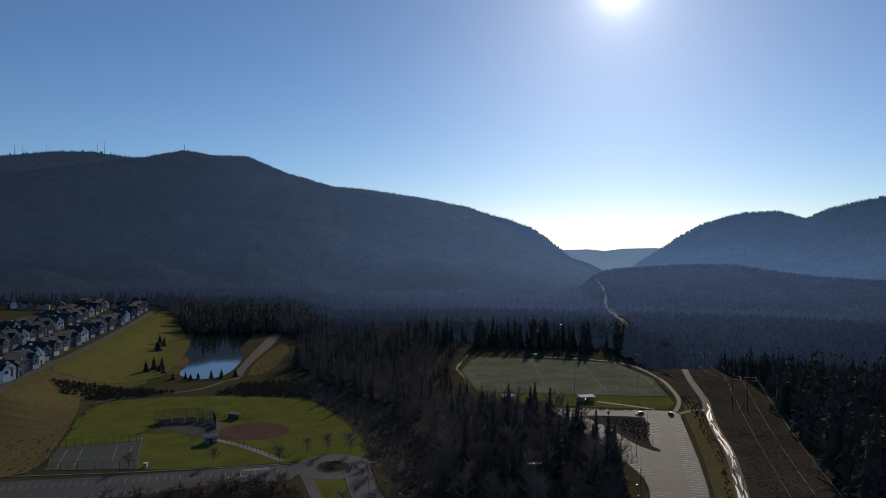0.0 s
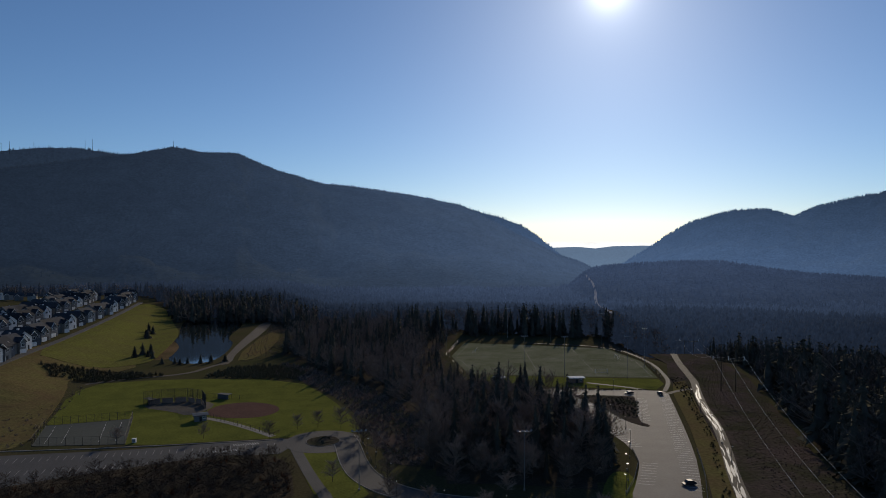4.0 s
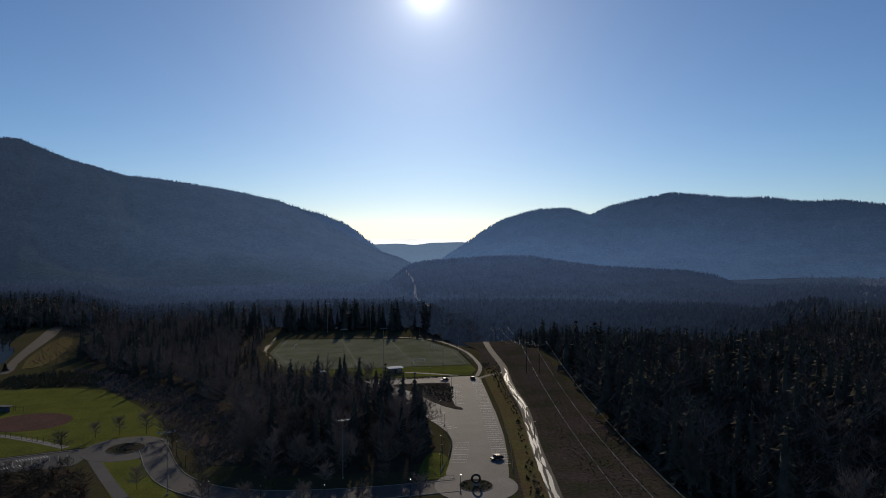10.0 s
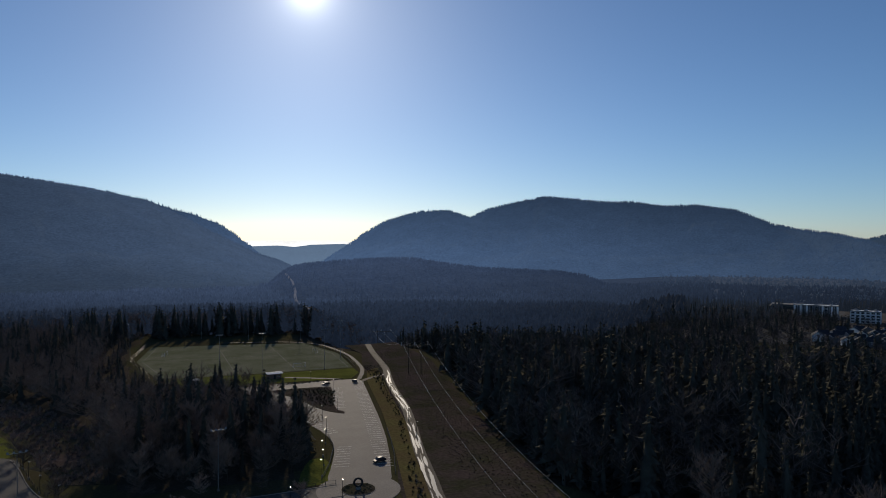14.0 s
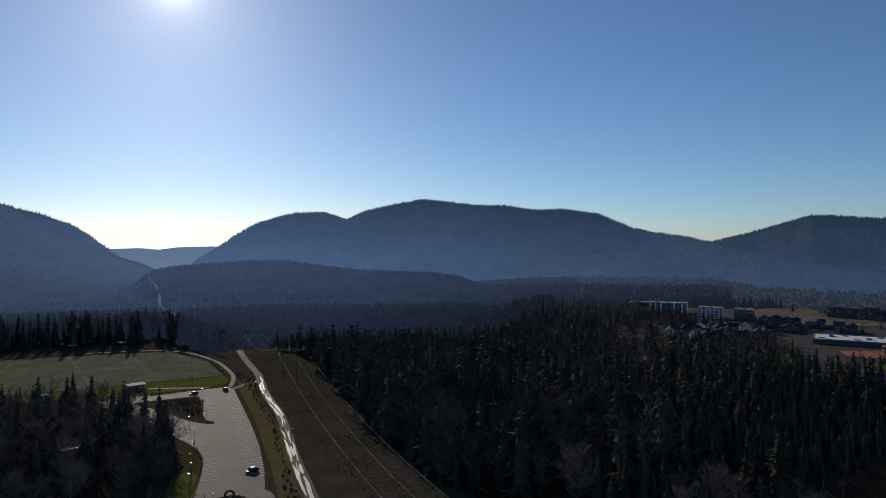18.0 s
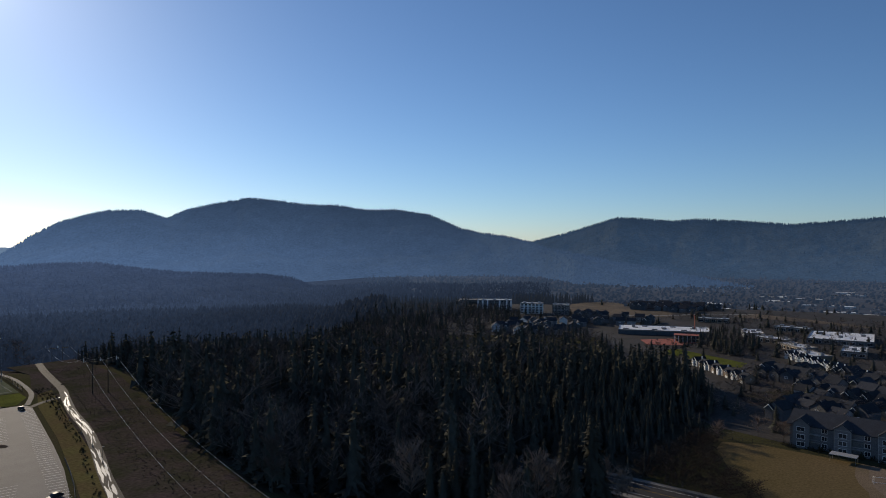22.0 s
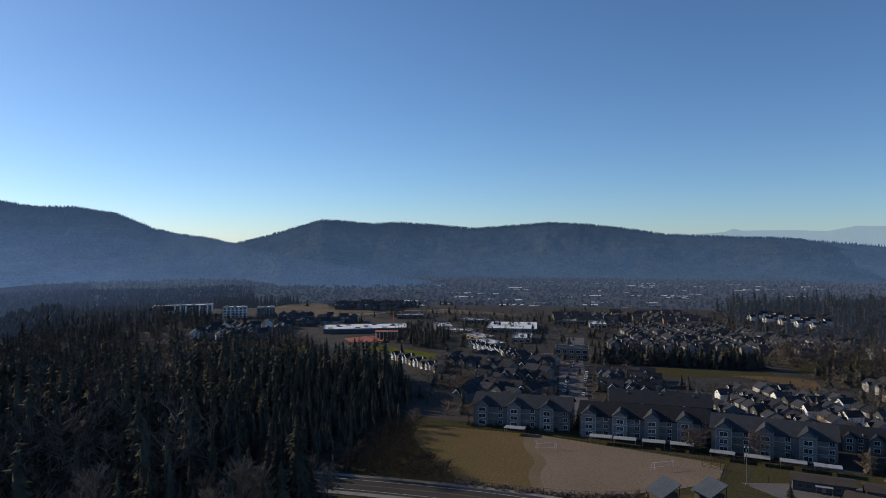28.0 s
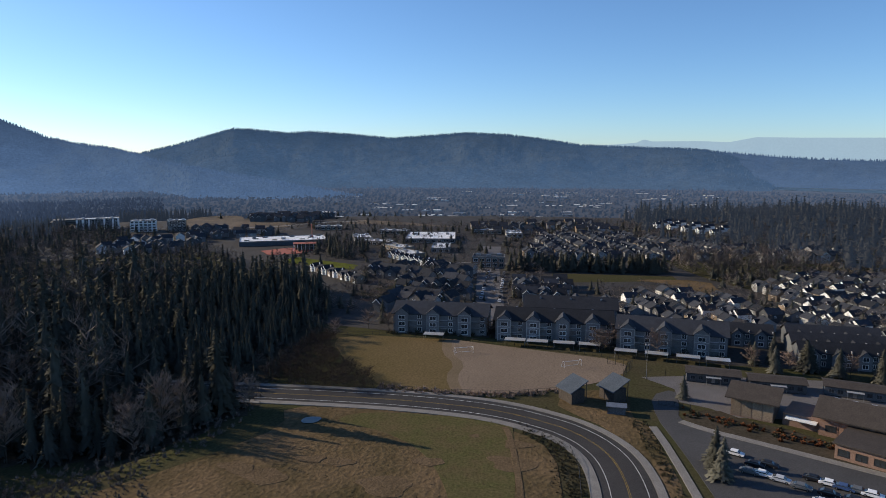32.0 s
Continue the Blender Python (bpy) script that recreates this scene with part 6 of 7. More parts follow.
    mass("low_conifers", "far_fir", X[f], Y[f], rng.uniform(7, 13, f.sum()), "needles_mass", "dark conifers below the plateau", 1.1)

town_trees()


# ---- school and its grounds ----
sheet("school_drive", rounded([(214, -40), (195, -38.5), (179, -40.5), (157, -42.5), (120, -45), (110, -120), (150, -112), (164, -88), (183, -58), (187, -50.5), (194, -44.5), (209, -48), (221, -49)], 1), "drive_asphalt", 0.09,
      label="dark asphalt school drive and car park", category="car park")
sheet("school_court", [(232, -40), (221, -49), (209, -48), (205, -56), (198, -62), (200, -100), (214, -120), (236, -112), (236, -60)], "asphalt", 0.07, label="paved yard between the school buildings", category="yard")
lay("school_pavement", smoothed([(193, -45), (187, -51.5), (183, -58.5), (164, -88.5), (150, -112)], 1), 2.6, "concrete", 0.22, "concrete pavement along the school", "pavement")
lay("school_walk", [(188, -36.3), (176, -37.6), (160, -38.6), (130, -40)], 2.2, "concrete", 0.2, "straight concrete walk beside the drive", "pavement")


def wall_panels(kit, x0, x1, y, z0, z1, n, m):
    me = box("panel", 0.12, -0.08, z0, (x1 - x0) / n - 0.12, 0.0, z1, m)
    for i in range(n):
        kit.append(("panel", me, -1, "", pose(x0 + (x1 - x0) * i / n, y, 0)))


def hall_kit(w, d, h, rise, wall_m):
    kit = [("wall", poly_mesh("wall", *gable_wall(-w / 2, -d / 2, w / 2, d / 2, h, rise), wall_m), -1, "", None),
           ("roof", poly_mesh("roof", *gable_roof(-w / 2, -d / 2, w / 2, d / 2, h, rise * 1.1, 1.6, 0.35), "shingle_brown"), -1, "brown shingle roof", None)]
    wall_panels(kit, -w / 2, w / 2, -d / 2, 0.4, h - 0.8, 4, "siding_tan" if wall_m != "brick" else "brick")
    for i in range(6):
        kit.append(("brick_band", box("brick_band", -w / 2 - 0.03, -d / 2 - 0.03, 0, w / 2 + 0.03, d / 2 + 0.03, 0.28, "brick"), -1, "", pose(0, 0, 0.15 + i * 0.95)))
    return kit


def school():
    kit_place(hall_kit(11.5, 14, 6.0, 2.4, "siding_tan"), "school_hall", pose(204, -69.2, 0, 0, 0, -117), "school gym with brown roof and tan panels", "school")
    main = hall_kit(19, 15, 5.6, 3.2, "brick")
    main.append(("flat_wing", box("flat_wing", -19, -6, 0, -9.6, 6, 3.6, "brick"), -1, "", None))
    main.append(("canopy", box("canopy", -18, -8.5, 2.7, -10, -6.1, 3.0, "trim_white"), -1, "white flat canopy", None))
    for i in range(4):
        add_window(main, -6.6 + 4.4 * i, -7.59, 1.6, 2.4, 1.5, m="metal_dark")
    for i in range(4):
        main.append(("roof_unit", box("roof_unit", -0.7, -0.7, 0, 0.7, 0.7, 1.0, "metal_bright"), -1, "", pose(-7 + 4.5 * i, 2.4, 7.2)))
    kit_place(main, "school_building", pose(190, -93, 0, 0, 0, -122), "red-brick school with broad brown roof", "school")
    wing = [("wall", box("wall", -10, -7, 0, 10, 7, 4.0, "brick"), -1, "", None), ("roof", box("roof", -10.6, -7.6, 4.004, 10.6, 7.6, 4.4, "shingle_brown"), -1, "flat brown roof", None)]
    for i in range(5):
        add_window(wing, -8 + 4 * i, -7, 1.1, 2.4, 1.6, m="metal_dark")
    kit_place(wing, "school_wing", pose(173, -91, 0, 0, 0, -128), "low brick school wing with flat roof", "school")
    port = [("wall", box("wall", -8.5, -4, 0.3, 8.5, 4, 3.3, "siding_dark"), -1, "", None), ("skirt", box("skirt", -8.4, -3.9, 0, 8.4, 3.9, 0.296, "metal_dark"), -1, "", None),
            ("roof", poly_mesh("roof", *gable_roof(-8.5, -4, 8.5, 4, 3.3, 0.9, 0.5, 0.2), "shingle_brown"), -1, "brown low-pitched roof", None),
            ("awning", box("awning", -2.4, -6.0, 2.5, 2.4, -4.1, 2.62, "metal_bright"), -1, "white metal awning", None),
            ("door", box("door", -0.5, -4.06, 0.35, 0.5, -3.98, 2.4, "metal_grey"), -1, "", None)]
    for s in (-2.2, 2.2):
        port.append(("awning_post", poly_mesh("awning_post", *tube([(s, -5.8, 0), (s, -5.8, 2.5)], [0.06, 0.06], 6), "metal_grey"), -1, "", None))
    for i in (-6.5, -4, 4, 6.5):
        add_window(port, i, -4, 1.2, 1.3, 1.1, m="siding_dark")
    for x, y, turn in ((231.8, -63.8, -101), (226.3, -82.6, -100), (222.6, -105.2, -109)):
        kit_place(port, "portable_classroom", pose(x, y, 0, 0, 0, turn), "dark portable classroom with white awning", "classroom", "portable classrooms")
    shed = [("wall", box("wall", -3.2, -2.2, 0, 3.2, 2.2, 4.0, "shingle_brown"), -1, "", None),
            ("roof", poly_mesh("roof", [(-3.8, -3.0, 3.6), (3.8, -3.0, 3.6), (3.8, 3.0, 6.6), (-3.8, 3.0, 6.6), (-3.8, -3.0, 3.35), (3.8, -3.0, 3.35), (3.8, 3.0, 6.35), (-3.8, 3.0, 6.35)],
                               [(0, 1, 2, 3), (7, 6, 5, 4), (0, 4, 5, 1), (1, 5, 6, 2), (2, 6, 7, 3), (3, 7, 4, 0)], "roof_blue"), -1, "steep blue-grey metal roof", None)]
    for sx in (-3.4, 3.4):
        shed.append(("post", poly_mesh("post", *tube([(sx, 2.6, 0), (sx, 2.6, 6.0)], [0.12, 0.12], 6), "bark"), -1, "", None))
    for x, y in ((206.5, -14.5), (209, -27.5)):
        kit_place(shed, "pitched_shelter", pose(x, y, 0, 0, 0, -148) @ Matrix.Scale(1.1, 4), "shelter with steep blue-grey metal roof", "shelter", "shelters by the pitch")
    small = [("wall", box("wall", -2.6, -1.5, 0, 2.6, 1.5, 2.3, "siding_dark"), -1, "", None), ("roof", box("roof", -3, -1.9, 2.304, 3, 1.9, 2.5, "metal_grey"), -1, "", None)]
    kit_place(small, "storage_shed", pose(197.5, -27.3, 0, 0, 0, -97), "low dark shed with grey flat roof", "shed")


school()


# ---- cars ----
def car_kit(paint, tall=0.0):
    L, W = 4.6, 1.8
    prof = [(-2.3, 0.35), (-2.28, 0.75), (-1.3, 0.95), (-0.7, 1.42 + tall), (0.9, 1.45 + tall), (1.75, 1.0 + tall * 0.8), (2.25, 0.9), (2.3, 0.4)]
    n = len(prof)
    V = [(x, -W / 2 * (0.86 if z > 1.1 else 1), z) for x, z in prof] + [(x, W / 2 * (0.86 if z > 1.1 else 1), z) for x, z in prof]
    F = [tuple(range(n)), tuple(reversed(range(n, 2 * n)))] + [(i, i + n, (i + 1) % n + n, (i + 1) % n) for i in range(n)]
    kit = [("body", poly_mesh("body", V, [tuple(reversed(f)) for f in F], paint), -1, "", None)]
    glass = [(-1.22, 1.0), (-0.72, 1.36 + tall), (0.88, 1.39 + tall), (1.62, 1.04 + tall * 0.8)]
    V = [(x, s * W / 2 * (0.87 if z > 1.1 else 1.003), z) for s in (-1, 1) for x, z in glass]
    kit.append(("side_windows", poly_mesh("side_windows", V, [(0, 1, 2, 3), (7, 6, 5, 4)], "window_glass"), -1, "", None))
    kit.append(("windscreen", poly_mesh("windscreen", [(-1.29, -0.75, 0.985), (-1.29, 0.75, 0.985), (-0.75, 0.68, 1.41 + tall), (-0.75, -0.68, 1.41 + tall)], [(0, 3, 2, 1)], "window_glass"), -1, "", pose(-0.02, 0, 0.01)))
    kit.append(("rear_window", poly_mesh("rear_window", [(1.72, -0.72, 1.03 + tall * 0.8), (1.72, 0.72, 1.03 + tall * 0.8), (0.98, 0.68, 1.42 + tall), (0.98, -0.68, 1.42 + tall)], [(0, 1, 2, 3)], "window_glass"), -1, "", pose(0.03, 0, 0.015)))
    for x in (-1.4, 1.4):
        for y in (-0.8, 0.8):
            kit.append(("wheel", WHEEL, -1, "", pose(x, y, 0.33)))
            kit.append(("rim", RIM, len(kit) - 1, "", None))
    for y in (-0.62, 0.62):
        kit.append(("headlight", box("headlight", -2.31, y - 0.18, 0.62, -2.24, y + 0.18, 0.78, "trim_white"), -1, "", None))
        kit.append(("tail_light", box("tail_light", 2.22, y - 0.16, 0.7, 2.3, y + 0.16, 0.86, "red_frame"), -1, "", None))
    return kit


WHEEL = poly_mesh("wheel", *tube([(0, -0.12, 0), (0, 0.12, 0)], [0.33, 0.33], 12), "rubber")
RIM = poly_mesh("rim", *tube([(0, -0.125, 0), (0, 0.125, 0)], [0.19, 0.19], 8), "metal_grey")
CARS = {c: car_kit("car_" + c) for c in ("white", "black", "silver", "blue", "grey")}
SUVS = {c: car_kit("car_" + c, 0.25) for c in ("white", "black")}


def car(x, y, turn, colour, z=0.1, suv=False, group="cars at the school"):
    kit_place((SUVS if suv else CARS)[colour], "car", pose(x, y, z, 0, 0, turn), f"{colour} parked {'sport utility car' if suv else 'saloon car'} on asphalt", "car", group)


for (x, y), c in zip(((172, -54), (166, -57), (166.5, -60.4), (162, -54.5), (161, -57.2), (158.5, -60.5), (155.5, -64), (160, -68.5), (158, -71.2), (156.3, -73.6), (153, -69), (155.2, -76.2), (153.6, -78.6), (150.5, -73.5), (148.5, -66)),
                     ("white", "black", "black", "grey", "white", "silver", "grey", "black", "white", "blue", "black", "grey", "white", "black", "silver")):
    car(x, y, 62, c)
car(82, 217.5, 12, "black", suv=True, group="cars in the park")
car(116, 345, 90, "black", suv=True, group="cars in the park")
car(100.5, 347, 20, "black", group="cars in the park")

for i in range(16):
    car(346 + 6.0 * i + house_rng.normal(), (14.5, 24.5)[i % 2] + 0.05 * i, 3 + 180 * (i % 2), ("white", "silver", "black", "white", "grey")[i % 5], group="cars on the boulevard")


# ---- park things ----
def pole_kit(h, arm, lamps, base=0.14):
    """A tall floodlight pole with a cross arm of lamps."""
    kit = [("pole", poly_mesh("pole", *tube([(0, 0, 0), (0, 0, h * 0.5), (0, 0, h)], [base, base * 0.8, base * 0.5], 8), "metal_grey"), -1, "", None),
           ("footing", poly_mesh("footing", *tube([(0, 0, -0.1), (0, 0, 0.5)], [0.4, 0.4], 10), "concrete"), -1, "", None),
           ("cross_arm", box("cross_arm", -arm, -0.08, h - 0.35, arm, 0.08, h - 0.2, "metal_grey"), -1, "", None)]
    for i in range(lamps):
        x = -arm + 2 * arm * i / (lamps - 1)
        kit.append(("flood_lamp", poly_mesh("flood_lamp", *tube([(x, 0.15, h - 0.2), (x, -0.4, h + 0.15)], [0.18, 0.34], 8), "metal_grey"), -1, "", None))
    return kit


FLOOD = pole_kit(24, 1.7, 4)
for x, y in ((52, 391), (75, 388), (112, 390), (133, 425), (128, 512), (60, 552), (8, 470), (92, 530)):
    kit_place(FLOOD, "floodlight_pole", pose(x, y, 0), "tall grey floodlight pole beside the field", "floodlight", "floodlights round the field")
for x, y in ((-24.5, 215), (28, 214)):
    kit_place(pole_kit(19, 2.2, 4), "floodlight_pole", pose(x, y, 0, 0, 0, 10), "tall floodlight pole above the wood", "floodlight", "floodlights by the park road")

LAMP = [("post", poly_mesh("post", *tube([(0, 0, 0), (0, 0, 5.6)], [0.09, 0.06], 8), "metal_dark"), -1, "", None),
        ("base", poly_mesh("base", *tube([(0, 0, -0.1), (0, 0, 0.6)], [0.25, 0.25], 8), "concrete"), -1, "", None),
        ("lamp_head", poly_mesh("lamp_head", *boxes([(-0.55, -0.1, 5.55, 0.05, 0.1, 5.65)]), "metal_bright"), -1, "bright flat lamp head", None)]
for x, y, turn in ((63.5, 222, 0), (66, 232, 0), (71, 246, 0), (76, 262, 0), (80, 282, 0), (79, 302, 0), (90, 292, 90), (100, 332, 90), (112, 262, 180), (117, 284, 180), (122, 308, 180), (127, 332, 180), (75, 358, -90), (95, 357, -90), (106, 240, 180), (60, 212, 0)):
    kit_place(LAMP, "car_park_lamp", pose(x, y, 0.05, 0, 0, turn), "slim dark lamp post with flat bright head", "lamp post", "car park lamps")

for i in range(9):
    p = PARK_ROAD[int(len(PARK_ROAD) * (0.04 + 0.1 * i))]
    kit_place(LAMP, "road_lamp", pose(p[0], p[1] - 6.2 if i < 5 else p[1], 0.05, 0, 0, 90) if i < 5 else pose(p[0] + 6.2, p[1], 0.05, 0, 0, 180), "slim dark lamp post beside the park road", "lamp post", "park road lamps")

tall_lamp = pole_kit(12, 0.5, 2, 0.12)
kit_place(tall_lamp, "pitch_lamp", pose(230.5, -41.5, 0.05, 0, 0, 80), "slender pole lamp at the pitch's corner", "lamp post")

# stall lines
def stalls(name, a, b, length, gap, way, parent_z=0.115, label="white painted stall lines", paint="paint_white"):
    """Rows of painted lines from a to b, each reaching out sideways."""
    a, b = Vector(a), Vector(b)
    d = (b - a).normalized()
    s = Vector((math.cos(radians(way)), math.sin(radians(way))))
    root = tagged(new(name), label, "road marking", kind="structure")
    me = poly_mesh("stall_line", [(0, -0.08, 0), (length, -0.08, 0), (length, 0.08, 0), (0, 0.08, 0), (0, -0.08, -0.01), (length, -0.08, -0.01), (length, 0.08, -0.01), (0, 0.08, -0.01)],
                   [(0, 1, 2, 3), (7, 6, 5, 4), (0, 4, 5, 1), (1, 5, 6, 2), (2, 6, 7, 3), (3, 7, 4, 0)], paint)
    k = 0.0
    while k < (b - a).length:
        p = a + d * k
        part("stall_line", me, root, "", pose(p.x, p.y, parent_z, 0, 0, way))
        k += gap
    return root


stalls("stall_row", (85, 212), (121, 346), 5.4, 2.75, 165)
stalls("stall_row", (66, 219), (74, 240), 5.2, 2.75, -14)
stalls("stall_row", (75, 258), (58.5, 354), 5.2, 2.75, 10)
stalls("stall_row", (90, 297), (101, 337), 5.2, 2.75, -14)
stalls("stall_row", (82, 301), (73, 338), 5.2, 2.75, 191)
stalls("lower_stall_row", (-190, 240), (-62, 265), 5.2, 2.75, -75, 0.085, paint="paint_worn")
stalls("lower_stall_row", (-180, 222), (-100, 238), 5.2, 2.75, 105, 0.085, paint="paint_worn")

stalls("crossing_lines", (-79, 263.5), (-70, 266), 2.6, 0.9, -60, 0.085, "white hatched crossing lines", "paint_white")
stalls("crossing_lines", (-84, 255), (-76, 257.5), 2.4, 0.9, -60, 0.085, "white hatched crossing lines", "paint_white")
lay("lower_kerb", smoothed([(-190, 253), (-158, 256), (-119, 260), (-61, 270)], 1), 0.5, "concrete", 0.24, "pale kerb between lawn and car park", "kerb")
cabinet = tagged(new("utility_cabinet"), "small white utility cabinet at the court's corner", "cabinet")
cabinet.matrix_basis = pose(-118.5, 266.5, 0.05)
part("body", box("body", -0.7, -0.45, 0, 0.7, 0.45, 1.5, "trim_white"), cabinet)
part("lid", box("lid", -0.8, -0.55, 1.504, 0.8, 0.55, 1.62, "trim_white"), cabinet)
part("door", box("door", -0.6, -0.48, 0.15, 0.6, -0.454, 1.4, "siding"), cabinet)

# field lines and goals
def field_lines():
    root = tagged(new("field_markings"), "white lines painted on the turf", "field marking", kind="structure")
    runs = [[(24, 404), (127, 391)], [(127, 391), (132, 440), (124, 490)], [(124, 490), (70, 507), (26, 516)], [(20, 462), (131, 444)], [(24, 404), (15, 462), (26, 516)], [(62, 398), (66, 508)], [(96, 395), (101, 497)]]
    for r in runs:
        part("field_line", poly_mesh("field_line", *ribbon(r, 0.2, 0.092, 0.008), "paint_worn"), root)


field_lines()


def goal_kit(w=7.3, h=2.4, d=2.0):
    V, F = join(tube([(-w / 2, 0, 0), (-w / 2, 0, h)], [0.07, 0.07], 6), tube([(w / 2, 0, 0), (w / 2, 0, h)], [0.07, 0.07], 6), tube([(-w / 2, 0, h), (w / 2, 0, h)], [0.07, 0.07], 6))
    kit = [("goal_mouth", poly_mesh("goal_mouth", V, F, "trim_white"), -1, "", None)]
    V, F = join(*[tube([(s * w / 2, 0, h), (s * w / 2, d * 0.5, h), (s * w / 2, d, 0.05)], [0.05, 0.05, 0.05], 5) for s in (-1, 1)], tube([(-w / 2, d, 0.05), (w / 2, d, 0.05)], [0.05, 0.05], 5))
    kit.append(("goal_back", poly_mesh("goal_back", V, F, "trim_white"), -1, "", None))
    return kit


GOAL = goal_kit()
for x, y, z, turn in ((252, 24, 0.06, -70), (240, -17, 0.06, -60), (30, 480, 0.08, 70), (122, 450, 0.08, -90), (100, 402, 0.08, 0)):
    kit_place(GOAL, "goal", pose(x, y, z, 0, 0, turn), "white tubular football goal", "goal", "football goals")


def fence(name, pts, height, gap, label, closed=False, m="metal_dark", mesh=True, dense=False):
    """Posts, rails and thin wires of a chain-link fence."""
    root = tagged(new(name), label, "fence")
    pts = [Vector(p) for p in pts]
    if closed:
        pts.append(pts[0])
    post = poly_mesh("post", *tube([(0, 0, -0.1), (0, 0, height)], [0.09, 0.08], 5), m)
    wire = ([], [])
    for a, b in zip(pts, pts[1:]):
        n = max(1, int((b - a).length / gap))
        for i in range(n):
            p = a + (b - a) * i / n
            part("post", post, root, "", pose(p.x, p.y, 0))
        for zz in (height, 0.12):
            part("rail", poly_mesh("rail", *tube([(a.x, a.y, zz), (b.x, b.y, zz)], [0.035, 0.035], 4), m), root)
        if mesh:
            k = int(height / 0.5)
            wire = join(wire, *[tube([(a.x, a.y, height * j / k), (b.x, b.y, height * j / k)], [0.022, 0.022], 3) for j in range(1, k)])
        if dense:
            k = int((b - a).length / 0.3)
            wire = join(wire, *[tube([(*a.lerp(b, j / k), 0.1), (*a.lerp(b, j / k), height)], [0.035, 0.035], 3) for j in range(1, k)])
    part("post", post, root, "", pose(pts[-1].x, pts[-1].y, 0))
    if mesh:
        tagged(part("wire_mesh", poly_mesh("wire_mesh", *wire, m), root), kind="stuff")
    return root


fence("court_fence", [(-156, 262), (-167, 291), (-135, 302), (-121, 264)], 3.4, 3, "dark chain-link fence round the tennis court", True)
fence("backstop_fence", [(-140, 325), (-134, 331), (-122, 333), (-113, 328), (-108, 318)], 7.0, 3, "tall chain-link backstop of the ball field", dense=True)
boards = tagged(new("backstop_boards"), "brown boards along the foot of the backstop", "boards")
for run in ([(-138.6, 326.6), (-134.2, 330.4)], [(-133.5, 330.8), (-128.5, 331.6)], [(-127.5, 331.8), (-122.4, 332.6)], [(-121.4, 332.4), (-117.5, 330.2)], [(-116.8, 329.8), (-113.4, 327.8)], [(-112.6, 327.0), (-109.0, 319.6)]):
    part("board", poly_mesh("board", *ribbon(run, 0.12, 2.6, 2.5), "brick"), boards)
fence("dugout_fence", [(-108, 318), (-104, 308), (-97, 300), (-66, 275)], 1.8, 3, "low fence along the ball field")
fence("dugout_fence", [(-130, 333), (-112, 342), (-98, 338)], 2.2, 3, "low fence along the ball field")
fence("field_fence", [(129, 498), (70, 516), (20, 527), (8, 466), (17, 400)], 3.0, 4, "fence at the field's end")
fence("field_fence", [(131, 388), (138, 440), (129, 498)], 3.0, 4, "fence at the field's side")
fence("track_fence", [(82.5, 204), (90, 224), (95, 240), (99, 254)], 1.1, 2, "low timber rail beside the car park", m="concrete", mesh=False)
fence("lot_fence", [(59, 209), (65.5, 222), (72.5, 240), (74.5, 254)], 1.1, 2, "low rail at the car park's edge", m="concrete", mesh=False)
fence("pitch_fence", [(209, 50), (207.5, 27), (208.5, 5), (215, -13)], 1.4, 3, "thin fence along the pitch", mesh=False)
fence("pitch_fence", [(272, 80), (275, 66), (272, 31), (262, -4), (252, -38)], 1.3, 3, "thin fence along the pitch", mesh=False)
fence("road_fence", [(176, -8.5), (170, -12), (160, -13.5), (145, -13)], 1.1, 2.4, "low dark fence beside the road")

fence("park_road_fence", [tuple(p[:2]) for p in offset(PARK_ROAD, -6.0)[::6]], 1.2, 2.6, "dark low fence along the park road", mesh=False)
fence("drive_gate", [(206, -41), (203, -50)], 1.6, 2.2, "dark barred gate across the drive")
fence("pitch_end_fence", [(246, -30), (243, -38.5), (232, -34)], 2.6, 3, "chain-link fence at the pitch's end")
# tennis lines and nets
court = tagged(new("court_markings"), "white tennis court lines", "court marking", kind="structure")
for u in (0.12, 0.3, 0.7, 0.88):
    a = Vector((-156, 262)).lerp(Vector((-121, 264)), u)
    b = Vector((-167, 291)).lerp(Vector((-135, 302)), u)
    part("court_line", poly_mesh("court_line", *ribbon([a.lerp(b, 0.1), a.lerp(b, 0.9)], 0.06, 0.1, 0.008), "paint_white"), court)


# huts
def hut_kit(w, d, h, wall_m, roof_m):
    kit = [("wall", poly_mesh("wall", *gable_wall(-w / 2, -d / 2, w / 2, d / 2, h, 0.4), wall_m), -1, "", None),
           ("roof", poly_mesh("roof", *gable_roof(-w / 2, -d / 2, w / 2, d / 2, h, 0.45, 0.8, 0.22), roof_m), -1, "", None),
           ("door", box("door", -0.5, -d / 2 - 0.05, 0.05, 0.5, -d / 2 + 0.02, 2.1, "metal_dark"), -1, "", None)]
    add_window(kit, w * 0.3, -d / 2, 1.2, 1.0, 0.8)
    return kit


kit_place(hut_kit(7.5, 4.5, 3.0, "brick", "roof_membrane"), "field_hut", pose(79, 376, 0.05, 0, 0, 4), "small hut with shining metal roof", "hut")
kit_place(hut_kit(5.5, 4, 2.8, "siding_tan", "roof_membrane"), "field_hut", pose(36, 378, 0.05, 0, 0, 4), "small shelter with pale roof by the trees", "hut")
kit_place(hut_kit(5, 4, 2.8, "siding_blue", "roof_blue"), "ball_field_hut", pose(-104, 299, 0.05, 0, 0, 25), "small blue-grey hut beside the ball field", "hut")


